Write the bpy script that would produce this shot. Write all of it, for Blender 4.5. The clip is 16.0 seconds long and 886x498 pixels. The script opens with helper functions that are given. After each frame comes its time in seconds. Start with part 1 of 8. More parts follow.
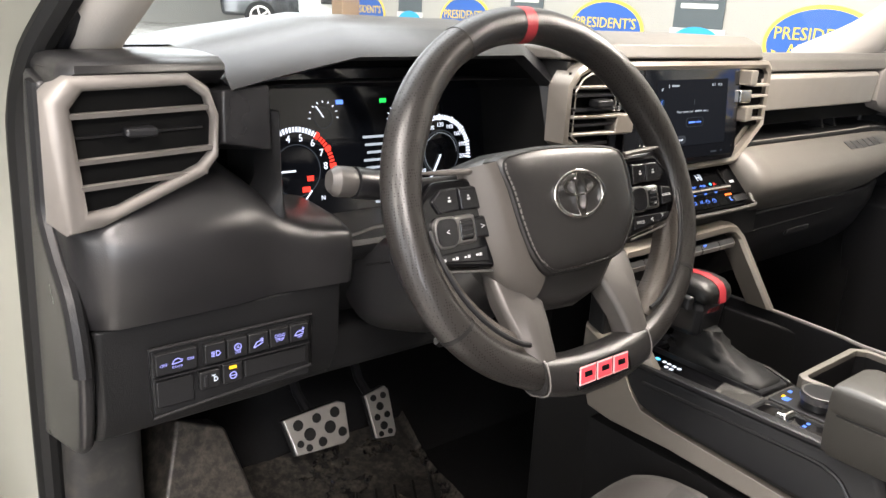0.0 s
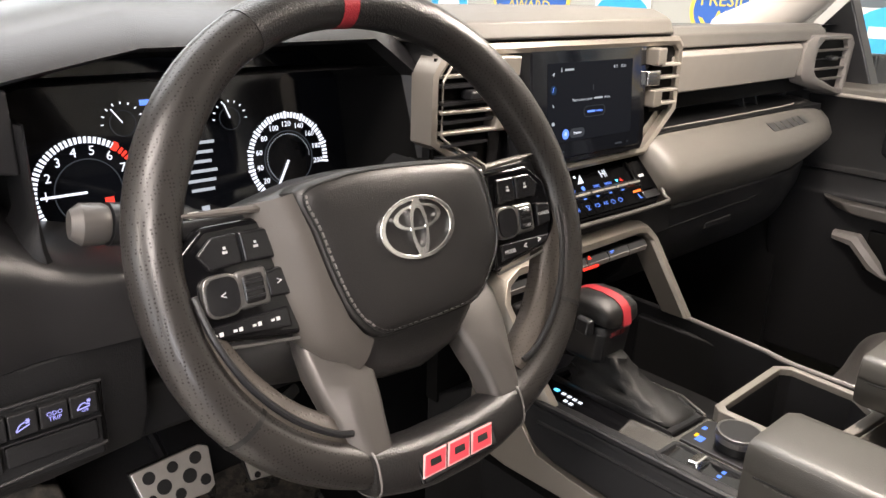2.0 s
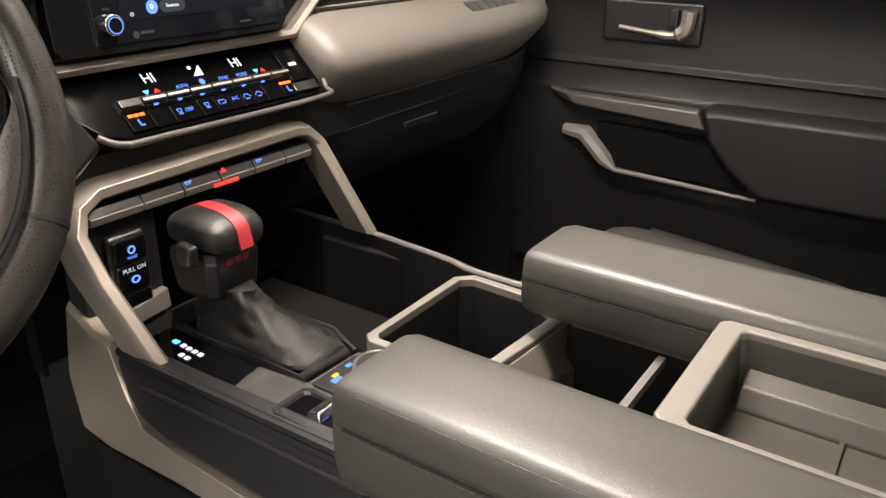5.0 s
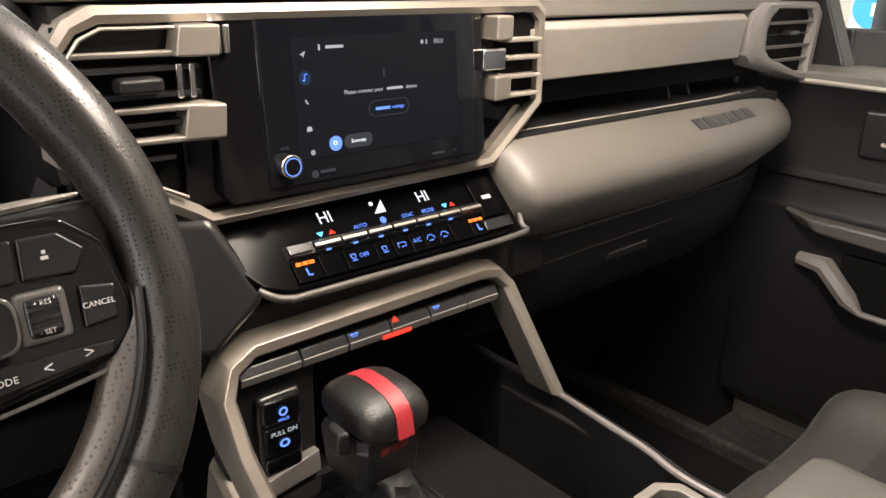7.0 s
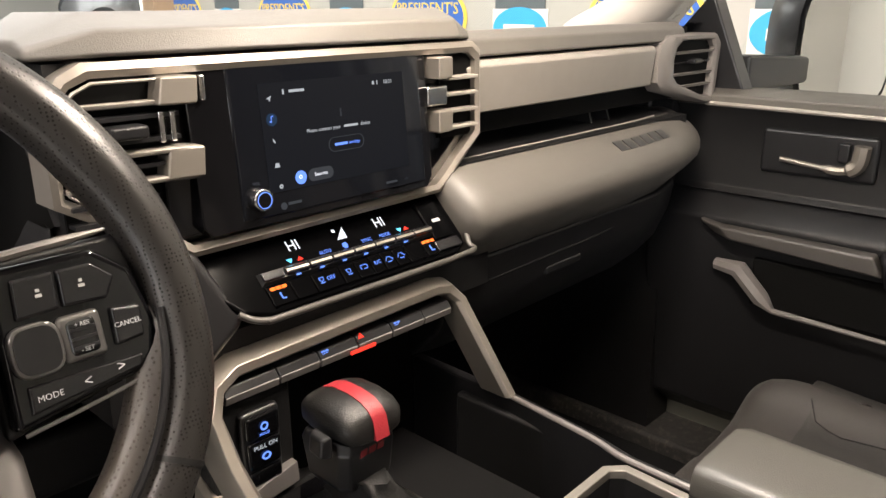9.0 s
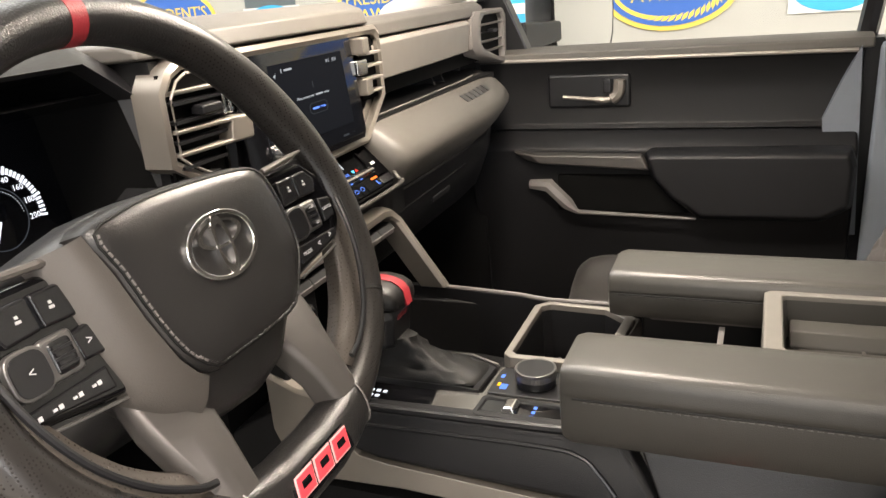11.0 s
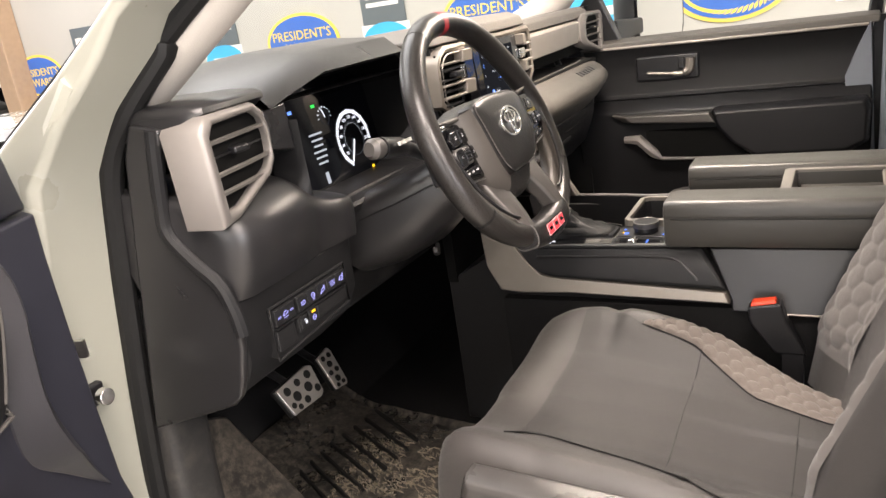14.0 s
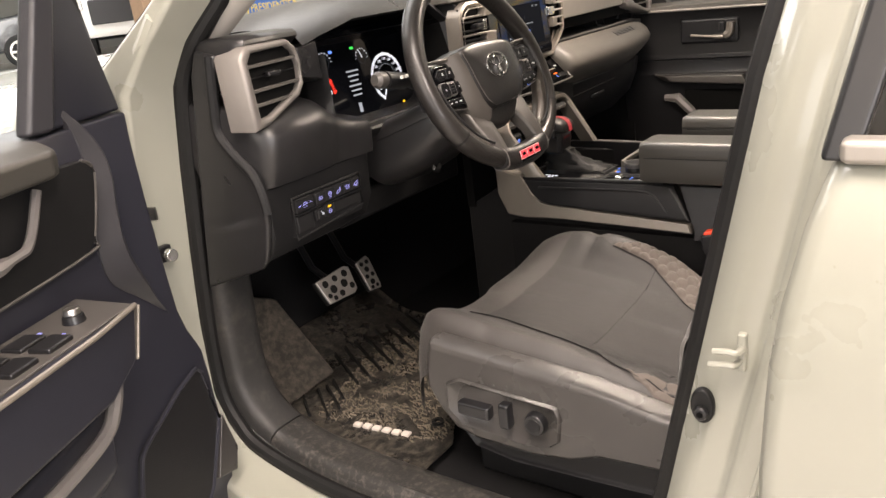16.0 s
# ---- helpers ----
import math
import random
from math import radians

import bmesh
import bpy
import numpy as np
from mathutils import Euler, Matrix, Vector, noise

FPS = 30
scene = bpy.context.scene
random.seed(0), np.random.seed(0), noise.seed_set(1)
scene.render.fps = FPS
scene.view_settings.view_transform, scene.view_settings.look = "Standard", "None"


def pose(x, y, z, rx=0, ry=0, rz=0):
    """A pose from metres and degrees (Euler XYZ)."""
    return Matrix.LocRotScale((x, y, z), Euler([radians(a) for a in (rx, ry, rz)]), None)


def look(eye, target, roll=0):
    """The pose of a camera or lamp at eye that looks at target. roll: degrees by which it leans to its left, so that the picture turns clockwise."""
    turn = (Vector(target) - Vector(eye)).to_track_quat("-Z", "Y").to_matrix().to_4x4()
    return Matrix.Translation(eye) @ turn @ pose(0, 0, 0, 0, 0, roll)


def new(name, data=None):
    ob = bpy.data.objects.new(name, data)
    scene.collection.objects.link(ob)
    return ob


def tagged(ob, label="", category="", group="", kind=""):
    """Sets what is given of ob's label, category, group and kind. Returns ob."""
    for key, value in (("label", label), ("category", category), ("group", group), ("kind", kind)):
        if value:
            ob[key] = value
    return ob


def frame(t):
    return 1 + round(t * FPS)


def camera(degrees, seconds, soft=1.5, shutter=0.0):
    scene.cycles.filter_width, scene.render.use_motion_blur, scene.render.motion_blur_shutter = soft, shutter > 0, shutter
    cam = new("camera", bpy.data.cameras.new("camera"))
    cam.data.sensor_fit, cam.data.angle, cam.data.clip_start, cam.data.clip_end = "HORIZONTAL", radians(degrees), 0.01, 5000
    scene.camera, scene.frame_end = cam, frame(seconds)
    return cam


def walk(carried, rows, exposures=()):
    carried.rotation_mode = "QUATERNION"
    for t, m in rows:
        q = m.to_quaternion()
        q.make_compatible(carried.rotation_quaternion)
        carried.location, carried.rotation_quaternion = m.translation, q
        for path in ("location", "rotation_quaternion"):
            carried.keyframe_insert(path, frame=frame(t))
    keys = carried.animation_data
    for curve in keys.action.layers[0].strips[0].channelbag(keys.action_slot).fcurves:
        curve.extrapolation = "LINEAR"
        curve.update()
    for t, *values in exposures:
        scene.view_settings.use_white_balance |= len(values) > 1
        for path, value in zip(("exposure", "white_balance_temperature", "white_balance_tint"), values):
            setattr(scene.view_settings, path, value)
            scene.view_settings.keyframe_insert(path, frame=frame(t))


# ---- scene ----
cam = camera(59.6, 16.0)
METRES, EYE, TILT, LEAN, TURN = 2.1, 1.5, -18.0, -1.0, -38.0
ROWS = [
    (0.0, 0.0, 0.0, 0.0, 0.0, 0.0, -0.0),
    (0.5, 0.008, 0.0074, 0.0019, 1.36, -1.01, -1.21),
    (1.0, 0.0228, 0.0236, 0.003, 1.95, -2.0, -1.06),
    (1.5, 0.0372, 0.0438, 0.0158, 0.25, -2.15, 0.14),
    (2.0, 0.0482, 0.0762, 0.0253, -3.94, -2.21, 1.92),
    (2.5, 0.0583, 0.0967, 0.0247, -8.55, -3.02, 3.53),
    (3.0, 0.0951, 0.1078, 0.0106, -12.59, -4.15, 4.88),
    (3.5, 0.119, 0.1209, 0.0017, -16.92, -6.67, 5.76),
    (6.0, 0.1611, 0.1752, 0.0253, -11.93, -6.38, 5.84),
    (6.5, 0.1697, 0.1957, 0.0394, -6.49, -4.26, 4.0),
    (7.0, 0.1741, 0.2094, 0.0421, -2.27, -2.64, 2.42),
    (7.5, 0.179, 0.2044, 0.0423, -1.13, -1.68, 1.88),
    (8.0, 0.1801, 0.1966, 0.0473, -2.47, -0.43, 2.39),
    (10.5, 0.0563, 0.101, 0.0214, -21.29, -3.47, 12.6),
    (11.0, 0.0129, 0.0916, 0.0225, -27.27, -4.69, 15.37),
    (11.5, -0.0313, 0.0667, 0.0184, -33.88, -5.82, 17.98),
    (12.0, -0.0586, 0.029, 0.0125, -33.18, -5.1, 18.69),
    (12.5, -0.0778, -0.0178, 0.0045, -28.44, -3.46, 18.4),
    (13.0, -0.0976, -0.041, -0.0077, -25.21, -2.48, 18.39),
    (13.5, -0.1386, -0.075, -0.014, -23.76, -2.15, 18.49),
    (14.0, -0.1883, -0.1241, -0.0231, -21.9, -2.4, 17.65),
    (14.5, -0.1968, -0.1709, -0.0352, -18.43, -2.48, 16.07),
    (15.0, -0.1806, -0.2173, -0.0574, -15.78, -2.72, 14.55),
    (15.5, -0.1669, -0.2461, -0.0714, -13.8, -2.87, 13.76),
    (16.0, -0.1558, -0.2686, -0.0795, -13.39, -2.9, 13.87),
]
ENDS = [
    (3.7, (-0.5683, 0.0359, 1.4308), (1.0044, 1.0078, 0.668), 2.48),
    (4.75, (-0.502, 0.024, 1.417), (1.045, 1.024, 0.634), 1.3),
    (5.8, (-0.4531, 0.0501, 1.4379), (1.0057, 1.1691, 0.6508), 0.23),
    (8.2, (-0.3789, 0.0932, 1.4844), (0.9075, 1.5048, 0.8907), 1.18),
    (9.25, (-0.475, 0.093, 1.482), (0.939, 1.3465, 0.878), -1.1),
    (10.3, (-0.6655, 0.0932, 1.4747), (0.9494, 1.1002, 0.86), -3.43),
]
walk(cam, sorted([(t, pose(-0.94, 0, EYE, -0.5, -1.7, 0) @ pose(0, 0, 0, TILT, LEAN, TURN) @ pose(METRES * x, METRES * y, METRES * z, 90 + pitch, roll, yaw)) for t, x, y, z, yaw, pitch, roll in ROWS] + [(t, look(eye, target, roll)) for t, eye, target, roll in ENDS], key=lambda r: r[0]),
     exposures=[(0.0, 0.55, 6350, 12), (1.0, 0.58, 6350, 12), (2.0, 0.36, 6550, 14), (3.0, 0.38, 6650, 14), (3.7, 0.45, 6700, 14), (6.0, 0.58, 6700, 13), (6.5, 0.48, 6700, 14), (7.0, 0.36, 6800, 14), (8.2, 0.3, 6800, 14), (10.5, 0.35, 6800, 12), (11.5, 0.45, 6700, 12), (12.5, 0.60, 6800, 15), (14.0, 0.45, 6700, 15), (15.0, 0.22, 6700, 15), (16.0, 0.06, 6950, 16)])

# ---- light ----
world = bpy.data.worlds.new("showroom_air")
scene.world = world
world.use_nodes = True
world.node_tree.nodes["Background"].inputs[0].default_value = (1.0, 0.97, 0.92, 1)
world.node_tree.nodes["Background"].inputs[1].default_value = 0.35


def area_lamp(name, x, y, z, sx, sy, watts, color, target=None):
    data = bpy.data.lights.new(name, "AREA")
    data.shape, data.size, data.size_y = "RECTANGLE", sx, sy
    data.energy, data.color = watts, color
    ob = new(name, data)
    ob.matrix_basis = look((x, y, z), target or (x, y + 0.001, z - 1))
    return ob


WARM = (1.0, 0.93, 0.82)
COOL = (0.93, 0.97, 1.0)
area_lamp("ceiling_lamp", -0.2, 3.0, 4.3, 5.0, 3.0, 225, (0.98, 0.98, 1.0))
area_lamp("ceiling_lamp", 3.5, 13.0, 4.3, 9.0, 7.0, 1150, COOL)
area_lamp("ceiling_lamp", -2.6, -3.2, 4.3, 1.5, 1.3, 330, (1.0, 0.91, 0.83), (-0.8, 0.2, 1.2))
area_lamp("ceiling_lamp", -2.2, -0.5, 4.3, 1.6, 1.2, 270, (1.0, 0.91, 0.83))
# Two unseen fill lamps, added before solid walls to brighten doorway and cab
area_lamp("fill_lamp", -3.6, -6.8, 1.9, 5.0, 2.4, 520, (0.95, 0.97, 1.0), (-1.1, 0.8, 1.2))
area_lamp("fill_lamp", -8.6, -1.0, 2.0, 8.0, 3.2, 230, (0.90, 0.95, 1.0), (0, -0.6, 1.4))
# Added lamp below the ceiling, aimed through the doorway to brighten the dash
area_lamp("ceiling_lamp", -6.4, -0.7, 3.75, 1.0, 1.4, 110, (1.0, 0.90, 0.78), (0.2, 0.4, 1.3))
# unseen cab lamp, added under the roof front to brighten pad and armrest tops
area_lamp("unseen_roof_lamp", 0.06, 0.375, 1.752, 0.34, 0.06, 10.5, (1.0, 0.90, 0.77), (0.10, 0.36, 1.0))


# ---- materials ----
def material(name, color, rough=0.5, metal=0.0, vary=0.12, scale=30.0, bump=0.0, bump_scale=400.0, coat=0.0, emit=0.0, spec=0.5, stain=None, stain_scale=6.0, stain_lo=0.5, stain_w=0.14, voronoi=0.0, sheen=0.0):
    m = bpy.data.materials.new(name)
    m.use_nodes = True
    nt = m.node_tree
    b = nt.nodes["Principled BSDF"]
    b.inputs["Roughness"].default_value = rough
    b.inputs["Metallic"].default_value = metal
    b.inputs["Coat Weight"].default_value = coat
    b.inputs["Coat Roughness"].default_value = 0.04
    b.inputs["Specular IOR Level"].default_value = spec
    b.inputs["Sheen Weight"].default_value = sheen
    co = nt.nodes.new("ShaderNodeTexCoord")
    rgb = (*color, 1)
    if emit:
        b.inputs["Base Color"].default_value = (0.003, 0.003, 0.003, 1)
        b.inputs["Emission Color"].default_value = rgb
        b.inputs["Emission Strength"].default_value = emit
        b.inputs["Specular IOR Level"].default_value = 0.0
        return m
    last = None
    if vary:
        no = nt.nodes.new("ShaderNodeTexNoise")
        no.inputs["Scale"].default_value = scale
        no.inputs["Detail"].default_value = 5
        nt.links.new(co.outputs["Object"], no.inputs["Vector"])
        ramp = nt.nodes.new("ShaderNodeMapRange")
        ramp.inputs[3].default_value, ramp.inputs[4].default_value = 1 - vary, 1 + vary
        nt.links.new(no.outputs["Fac"], ramp.inputs[0])
        mul = nt.nodes.new("ShaderNodeVectorMath")
        mul.operation = "SCALE"
        mul.inputs[0].default_value = color
        nt.links.new(ramp.outputs[0], mul.inputs["Scale"])
        last = mul.outputs[0]
        rr = nt.nodes.new("ShaderNodeMapRange")
        rr.inputs[3].default_value, rr.inputs[4].default_value = max(rough - 0.06, 0.02), min(rough + 0.08, 1)
        no2 = nt.nodes.new("ShaderNodeTexNoise")
        no2.inputs["Scale"].default_value = scale * 0.3
        no2.inputs["Detail"].default_value = 6
        nt.links.new(co.outputs["Object"], no2.inputs["Vector"])
        nt.links.new(no2.outputs["Fac"], rr.inputs[0])
        nt.links.new(rr.outputs[0], b.inputs["Roughness"])
    if stain:
        ns = nt.nodes.new("ShaderNodeTexNoise")
        ns.inputs["Scale"].default_value = stain_scale
        ns.inputs["Detail"].default_value = 9
        ns.inputs["Roughness"].default_value = 0.7
        nt.links.new(co.outputs["Object"], ns.inputs["Vector"])
        sr = nt.nodes.new("ShaderNodeMapRange")
        sr.inputs[1].default_value, sr.inputs[2].default_value = stain_lo, stain_lo + stain_w
        nt.links.new(ns.outputs["Fac"], sr.inputs[0])
        mix = nt.nodes.new("ShaderNodeMix")
        mix.data_type = "RGBA"
        mix.inputs[6].default_value = rgb
        mix.inputs[7].default_value = (*stain, 1)
        nt.links.new(sr.outputs[0], mix.inputs[0])
        if last:
            nt.links.new(last, mix.inputs[6])
        last = mix.outputs[2]
    if last:
        nt.links.new(last, b.inputs["Base Color"])
    else:
        b.inputs["Base Color"].default_value = rgb
    if bump:
        if voronoi:
            nb = nt.nodes.new("ShaderNodeTexVoronoi")
            nb.inputs["Scale"].default_value = voronoi
            nb.inputs["Randomness"].default_value = 0.25
            pit = nt.nodes.new("ShaderNodeMapRange")
            pit.inputs[1].default_value, pit.inputs[2].default_value = 0.16, 0.34
            nt.links.new(nb.outputs["Distance"], pit.inputs[0])
            src = pit.outputs[0]
            dull = nt.nodes.new("ShaderNodeMath")
            dull.operation = "MULTIPLY"
            dull.inputs[1].default_value = spec
            nt.links.new(pit.outputs[0], dull.inputs[0])
            nt.links.new(dull.outputs[0], b.inputs["Specular IOR Level"])
        else:
            nb = nt.nodes.new("ShaderNodeTexNoise")
            nb.inputs["Scale"].default_value = bump_scale
            nb.inputs["Detail"].default_value = 3
            src = nb.outputs["Fac"]
        nt.links.new(co.outputs["Object"], nb.inputs["Vector"])
        bp = nt.nodes.new("ShaderNodeBump")
        bp.inputs["Strength"].default_value = bump
        bp.inputs["Distance"].default_value = 0.001
        nt.links.new(src, bp.inputs["Height"])
        nt.links.new(bp.outputs[0], b.inputs["Normal"])
    return m


def glass_material(name, tint, gloss=0.03):
    m = bpy.data.materials.new(name)
    m.use_nodes = True
    nt = m.node_tree
    nt.nodes.remove(nt.nodes["Principled BSDF"])
    out = nt.nodes["Material Output"]
    tr = nt.nodes.new("ShaderNodeBsdfTransparent")
    tr.inputs[0].default_value = (*tint, 1)
    gl = nt.nodes.new("ShaderNodeBsdfGlossy")
    gl.inputs["Roughness"].default_value = 0.02
    lw = nt.nodes.new("ShaderNodeLayerWeight")
    lw.inputs[0].default_value = 0.5
    pw = nt.nodes.new("ShaderNodeMath")
    pw.operation = "POWER"
    pw.inputs[1].default_value = 5.0
    nt.links.new(lw.outputs["Facing"], pw.inputs[0])
    fr = nt.nodes.new("ShaderNodeMath")
    fr.operation = "MULTIPLY_ADD"
    fr.inputs[1].default_value, fr.inputs[2].default_value = 0.5, gloss
    nt.links.new(pw.outputs[0], fr.inputs[0])
    mx = nt.nodes.new("ShaderNodeMixShader")
    nt.links.new(fr.outputs[0], mx.inputs[0])
    nt.links.new(tr.outputs[0], mx.inputs[1])
    nt.links.new(gl.outputs[0], mx.inputs[2])
    nt.links.new(mx.outputs[0], out.inputs[0])
    return m


M = {
    "dash": material("soft_touch_dash", (0.0145, 0.0141, 0.0148), 0.29, bump=0.22, bump_scale=900, vary=0.1, spec=0.5),
    "pad": material("grey_dash_pad", (0.088, 0.081, 0.072), 0.45, bump=0.3, bump_scale=900, vary=0.08),
    "plastic": material("black_plastic", (0.010, 0.010, 0.011), 0.36, spec=0.28, bump=0.35, bump_scale=1100, vary=0.1),
    "lower": material("hard_lower_plastic", (0.0095, 0.0095, 0.010), 0.42, spec=0.24, bump=0.4, bump_scale=800, vary=0.1),
    "smooth": material("satin_black", (0.010, 0.010, 0.011), 0.30, vary=0.08),
    "piano": material("gloss_black", (0.003, 0.003, 0.0036), 0.05, vary=0.0, coat=0.15, spec=0.4),
    "silver": material("satin_silver", (0.285, 0.257, 0.225), 0.42, metal=0.75, vary=0.05, scale=60, bump=0.05, bump_scale=1500),
    "strip": material("grey_metallic_strip", (0.29, 0.267, 0.24), 0.44, metal=0.45, vary=0.06, scale=50),
    "rimtrim": material("taupe_satin_rim", (0.20, 0.185, 0.165), 0.42, metal=0.4, vary=0.06, scale=50),
    "vent": material("satin_taupe_vent_frame", (0.172, 0.158, 0.146), 0.46, metal=0.35, vary=0.05, scale=60),
    "tip": material("dull_grey_tip", (0.13, 0.12, 0.115), 0.4, vary=0.05),
    "chrome": material("chrome", (0.88, 0.87, 0.85), 0.16, metal=1.0, vary=0.0),
    "pedal": material("satin_pedal_metal", (0.50, 0.48, 0.45), 0.32, metal=0.75, vary=0.12, scale=90),
    "steel": material("brushed_steel", (0.62, 0.6, 0.57), 0.28, metal=1.0, vary=0.15, scale=80),
    "leather": material("black_leather", (0.014, 0.0135, 0.0135), 0.29, bump=0.5, bump_scale=700, vary=0.12),
    "knobleather": material("dull_black_knob_leather", (0.012, 0.0115, 0.011), 0.36, spec=0.4, bump=0.5, bump_scale=700, vary=0.15),
    "darkred": material("dark_red_mark", (0.16, 0.012, 0.016), 0.45, vary=0.08),
    "deckplate": material("glossy_silver_grey_plate", (0.21, 0.205, 0.195), 0.16, metal=0.8, vary=0.06, scale=40),
    "boot": material("soft_black_boot", (0.006, 0.006, 0.006), 0.5, spec=0.3, bump=0.5, bump_scale=700, vary=0.2),
    "perf": material("perforated_leather", (0.017, 0.0155, 0.0145), 0.31, spec=0.5, bump=0.12, voronoi=430, vary=0.1),
    # Bright light on the thumb rests is put into this lighter brown
    "perfpad": material("lit_brown_perforated_pad", (0.050, 0.043, 0.037), 0.33, spec=0.55, bump=0.22, voronoi=380, vary=0.14),
    "shoulder": material("taupe_strip_and_lit_hub", (0.075, 0.068, 0.062), 0.38, metal=0.15, vary=0.06, bump=0.2, bump_scale=1000),
    "keyedge": material("dark_satin_key_edge", (0.16, 0.155, 0.15), 0.28, metal=0.7, vary=0.05),
    "keyprint": material("pale_key_print", (0.45, 0.45, 0.46), 0.5, vary=0.0),
    "badgepale": material("pale_pink_badge_edge", (0.80, 0.45, 0.45), 0.4, vary=0.0),
    "fascia": material("dark_satin_fascia", (0.0012, 0.0012, 0.0014), 0.16, spec=0.025, vary=0.05),
    "keys": material("gloss_black_keys", (0.008, 0.008, 0.009), 0.22, vary=0.05, coat=0.1),
    "hub": material("airbag_cover", (0.017, 0.0162, 0.016), 0.30, bump=0.25, bump_scale=1000, vary=0.06),
    "spoke": material("satin_grey_spoke", (0.068, 0.063, 0.059), 0.41, metal=0.25, vary=0.06),
    "red": material("red_leather", (0.30, 0.022, 0.03), 0.42, vary=0.15, bump=0.4, bump_scale=700),
    "redplastic": material("red_badge", (0.62, 0.05, 0.07), 0.35, vary=0.05),
    "fabric": material("grey_seat_fabric", (0.037, 0.0332, 0.0308), 0.50, vary=0.2, scale=500, bump=0.35, bump_scale=1600, sheen=0.08, spec=0.6),
    "insert": material("charcoal_woven_cloth", (0.0215, 0.0195, 0.0183), 0.56, vary=0.25, scale=600, bump=0.5, bump_scale=1500, sheen=0.06),
    "hexfab": material("hexagon_seat_fabric", (0.105, 0.087, 0.075), 0.75, vary=0.18, scale=500, bump=0.5, bump_scale=1500, sheen=0.2),
    "hexback": material("hexagon_backrest_fabric", (0.090, 0.080, 0.073), 0.75, vary=0.18, scale=500, bump=0.5, bump_scale=1500, sheen=0.2),
    "vinyl": material("dark_armrest_vinyl", (0.046, 0.0435, 0.0385), 0.37, vary=0.08, bump=0.22, bump_scale=900),
    "paint": material("pale_grey_green_paint", (0.285, 0.285, 0.243), 0.28, vary=0.02, coat=0.8),
    # Near-black base carries the shade inside recesses; the rear side glass shares it
    "bore": material("shade_and_glass_black", (0.003, 0.003, 0.003), 0.7, vary=0.1, spec=0.08),
    "rubber": material("black_rubber", (0.007, 0.007, 0.007), 0.55, spec=0.3, vary=0.1),
    "mud": material("dried_mud", (0.15, 0.128, 0.098), 0.5, vary=0.6, scale=160, bump=0.6, bump_scale=300),
    "mat": material("muddy_rubber_mat", (0.014, 0.0135, 0.013), 0.27, vary=0.3, stain=(0.105, 0.092, 0.074), stain_scale=75, stain_lo=0.44, stain_w=0.32, bump=0.8, bump_scale=160),
    "footmat": material("dusty_rubber_foot_rest", (0.022, 0.020, 0.018), 0.42, vary=0.3, stain=(0.12, 0.103, 0.082), stain_scale=60, stain_lo=0.42, stain_w=0.36, bump=0.6, bump_scale=160),
    # Blue cast of the cool light on the door goes into this base
    "doortrim": material("cool_lit_door_trim", (0.019, 0.0195, 0.027), 0.33, vary=0.1, bump=0.3, bump_scale=1000),
    "carpet": material("dark_carpet", (0.011, 0.011, 0.0115), 0.95, spec=0.08, vary=0.3, scale=300, bump=1.0, bump_scale=900),
    "kick": material("dusty_kick_plastic", (0.026, 0.0255, 0.025), 0.48, spec=0.35, vary=0.2, bump=0.4, bump_scale=900, stain=(0.06, 0.054, 0.047), stain_scale=30, stain_lo=0.5, stain_w=0.3),
    # Ridge sheen is put into the colour, paler than the panel; window post shares it
    "ridge": material("paler_door_trim", (0.028, 0.0275, 0.031), 0.31, vary=0.08, bump=0.25, bump_scale=1000),
    "grille": material("fine_speaker_mesh", (0.010, 0.010, 0.011), 0.45, spec=0.4, vary=0.05, bump=0.8, voronoi=330),
    "sillp": material("dusty_sill_plastic", (0.028, 0.0272, 0.0265), 0.30, vary=0.2, stain=(0.15, 0.136, 0.117), stain_scale=95, stain_lo=0.50, stain_w=0.30, bump=0.4),
    "pillar": material("beige_grey_pillar_trim", (0.42, 0.39, 0.35), 0.7, vary=0.05, bump=0.3),
    "bpillar": material("blue_grey_pillar_trim", (0.15, 0.17, 0.20), 0.6, vary=0.06, bump=0.3),
    "upillar": material("pale_upper_pillar_trim", (0.40, 0.41, 0.42), 0.65, vary=0.05, bump=0.3),
    "shield": material("grey_seat_shield", (0.045, 0.042, 0.040), 0.27, vary=0.1, bump=0.25, bump_scale=900),
    "belt": material("grey_belt_webbing", (0.26, 0.27, 0.28), 0.7, vary=0.1, scale=900),
    "buckle": material("orange_red_button", (0.75, 0.06, 0.02), 0.4, vary=0.04),
    "screen": material("dark_screen", (0.003, 0.0035, 0.005), 0.06, vary=0.0, spec=0.5),
    "ledblue": material("blue_backlight", (0.13, 0.28, 1.0), emit=1.3),
    "ledwhite": material("white_backlight", (0.85, 0.9, 1.0), emit=1.2),
    "ledviolet": material("pale_violet_backlight", (0.42, 0.42, 1.0), emit=1.15),
    "ledred": material("red_backlight", (1.0, 0.05, 0.03), emit=1.3),
    "ledamber": material("amber_indicator", (1.0, 0.55, 0.02), emit=1.6),
    "ledgreen": material("green_indicator", (0.03, 0.9, 0.12), emit=1.0),
    "ledorange": material("orange_indicator", (1.0, 0.18, 0.03), emit=2.0),
    "ledcyan": material("cyan_indicator", (0.1, 0.6, 1.0), emit=2.0),
    "uigrey": material("screen_text_grey", (0.55, 0.6, 0.66), emit=0.75),
    "uiblue": material("screen_blue_glow", (0.01, 0.03, 0.07), emit=1.0),
    "uidark": material("screen_panel", (0.07, 0.08, 0.095), emit=0.5),
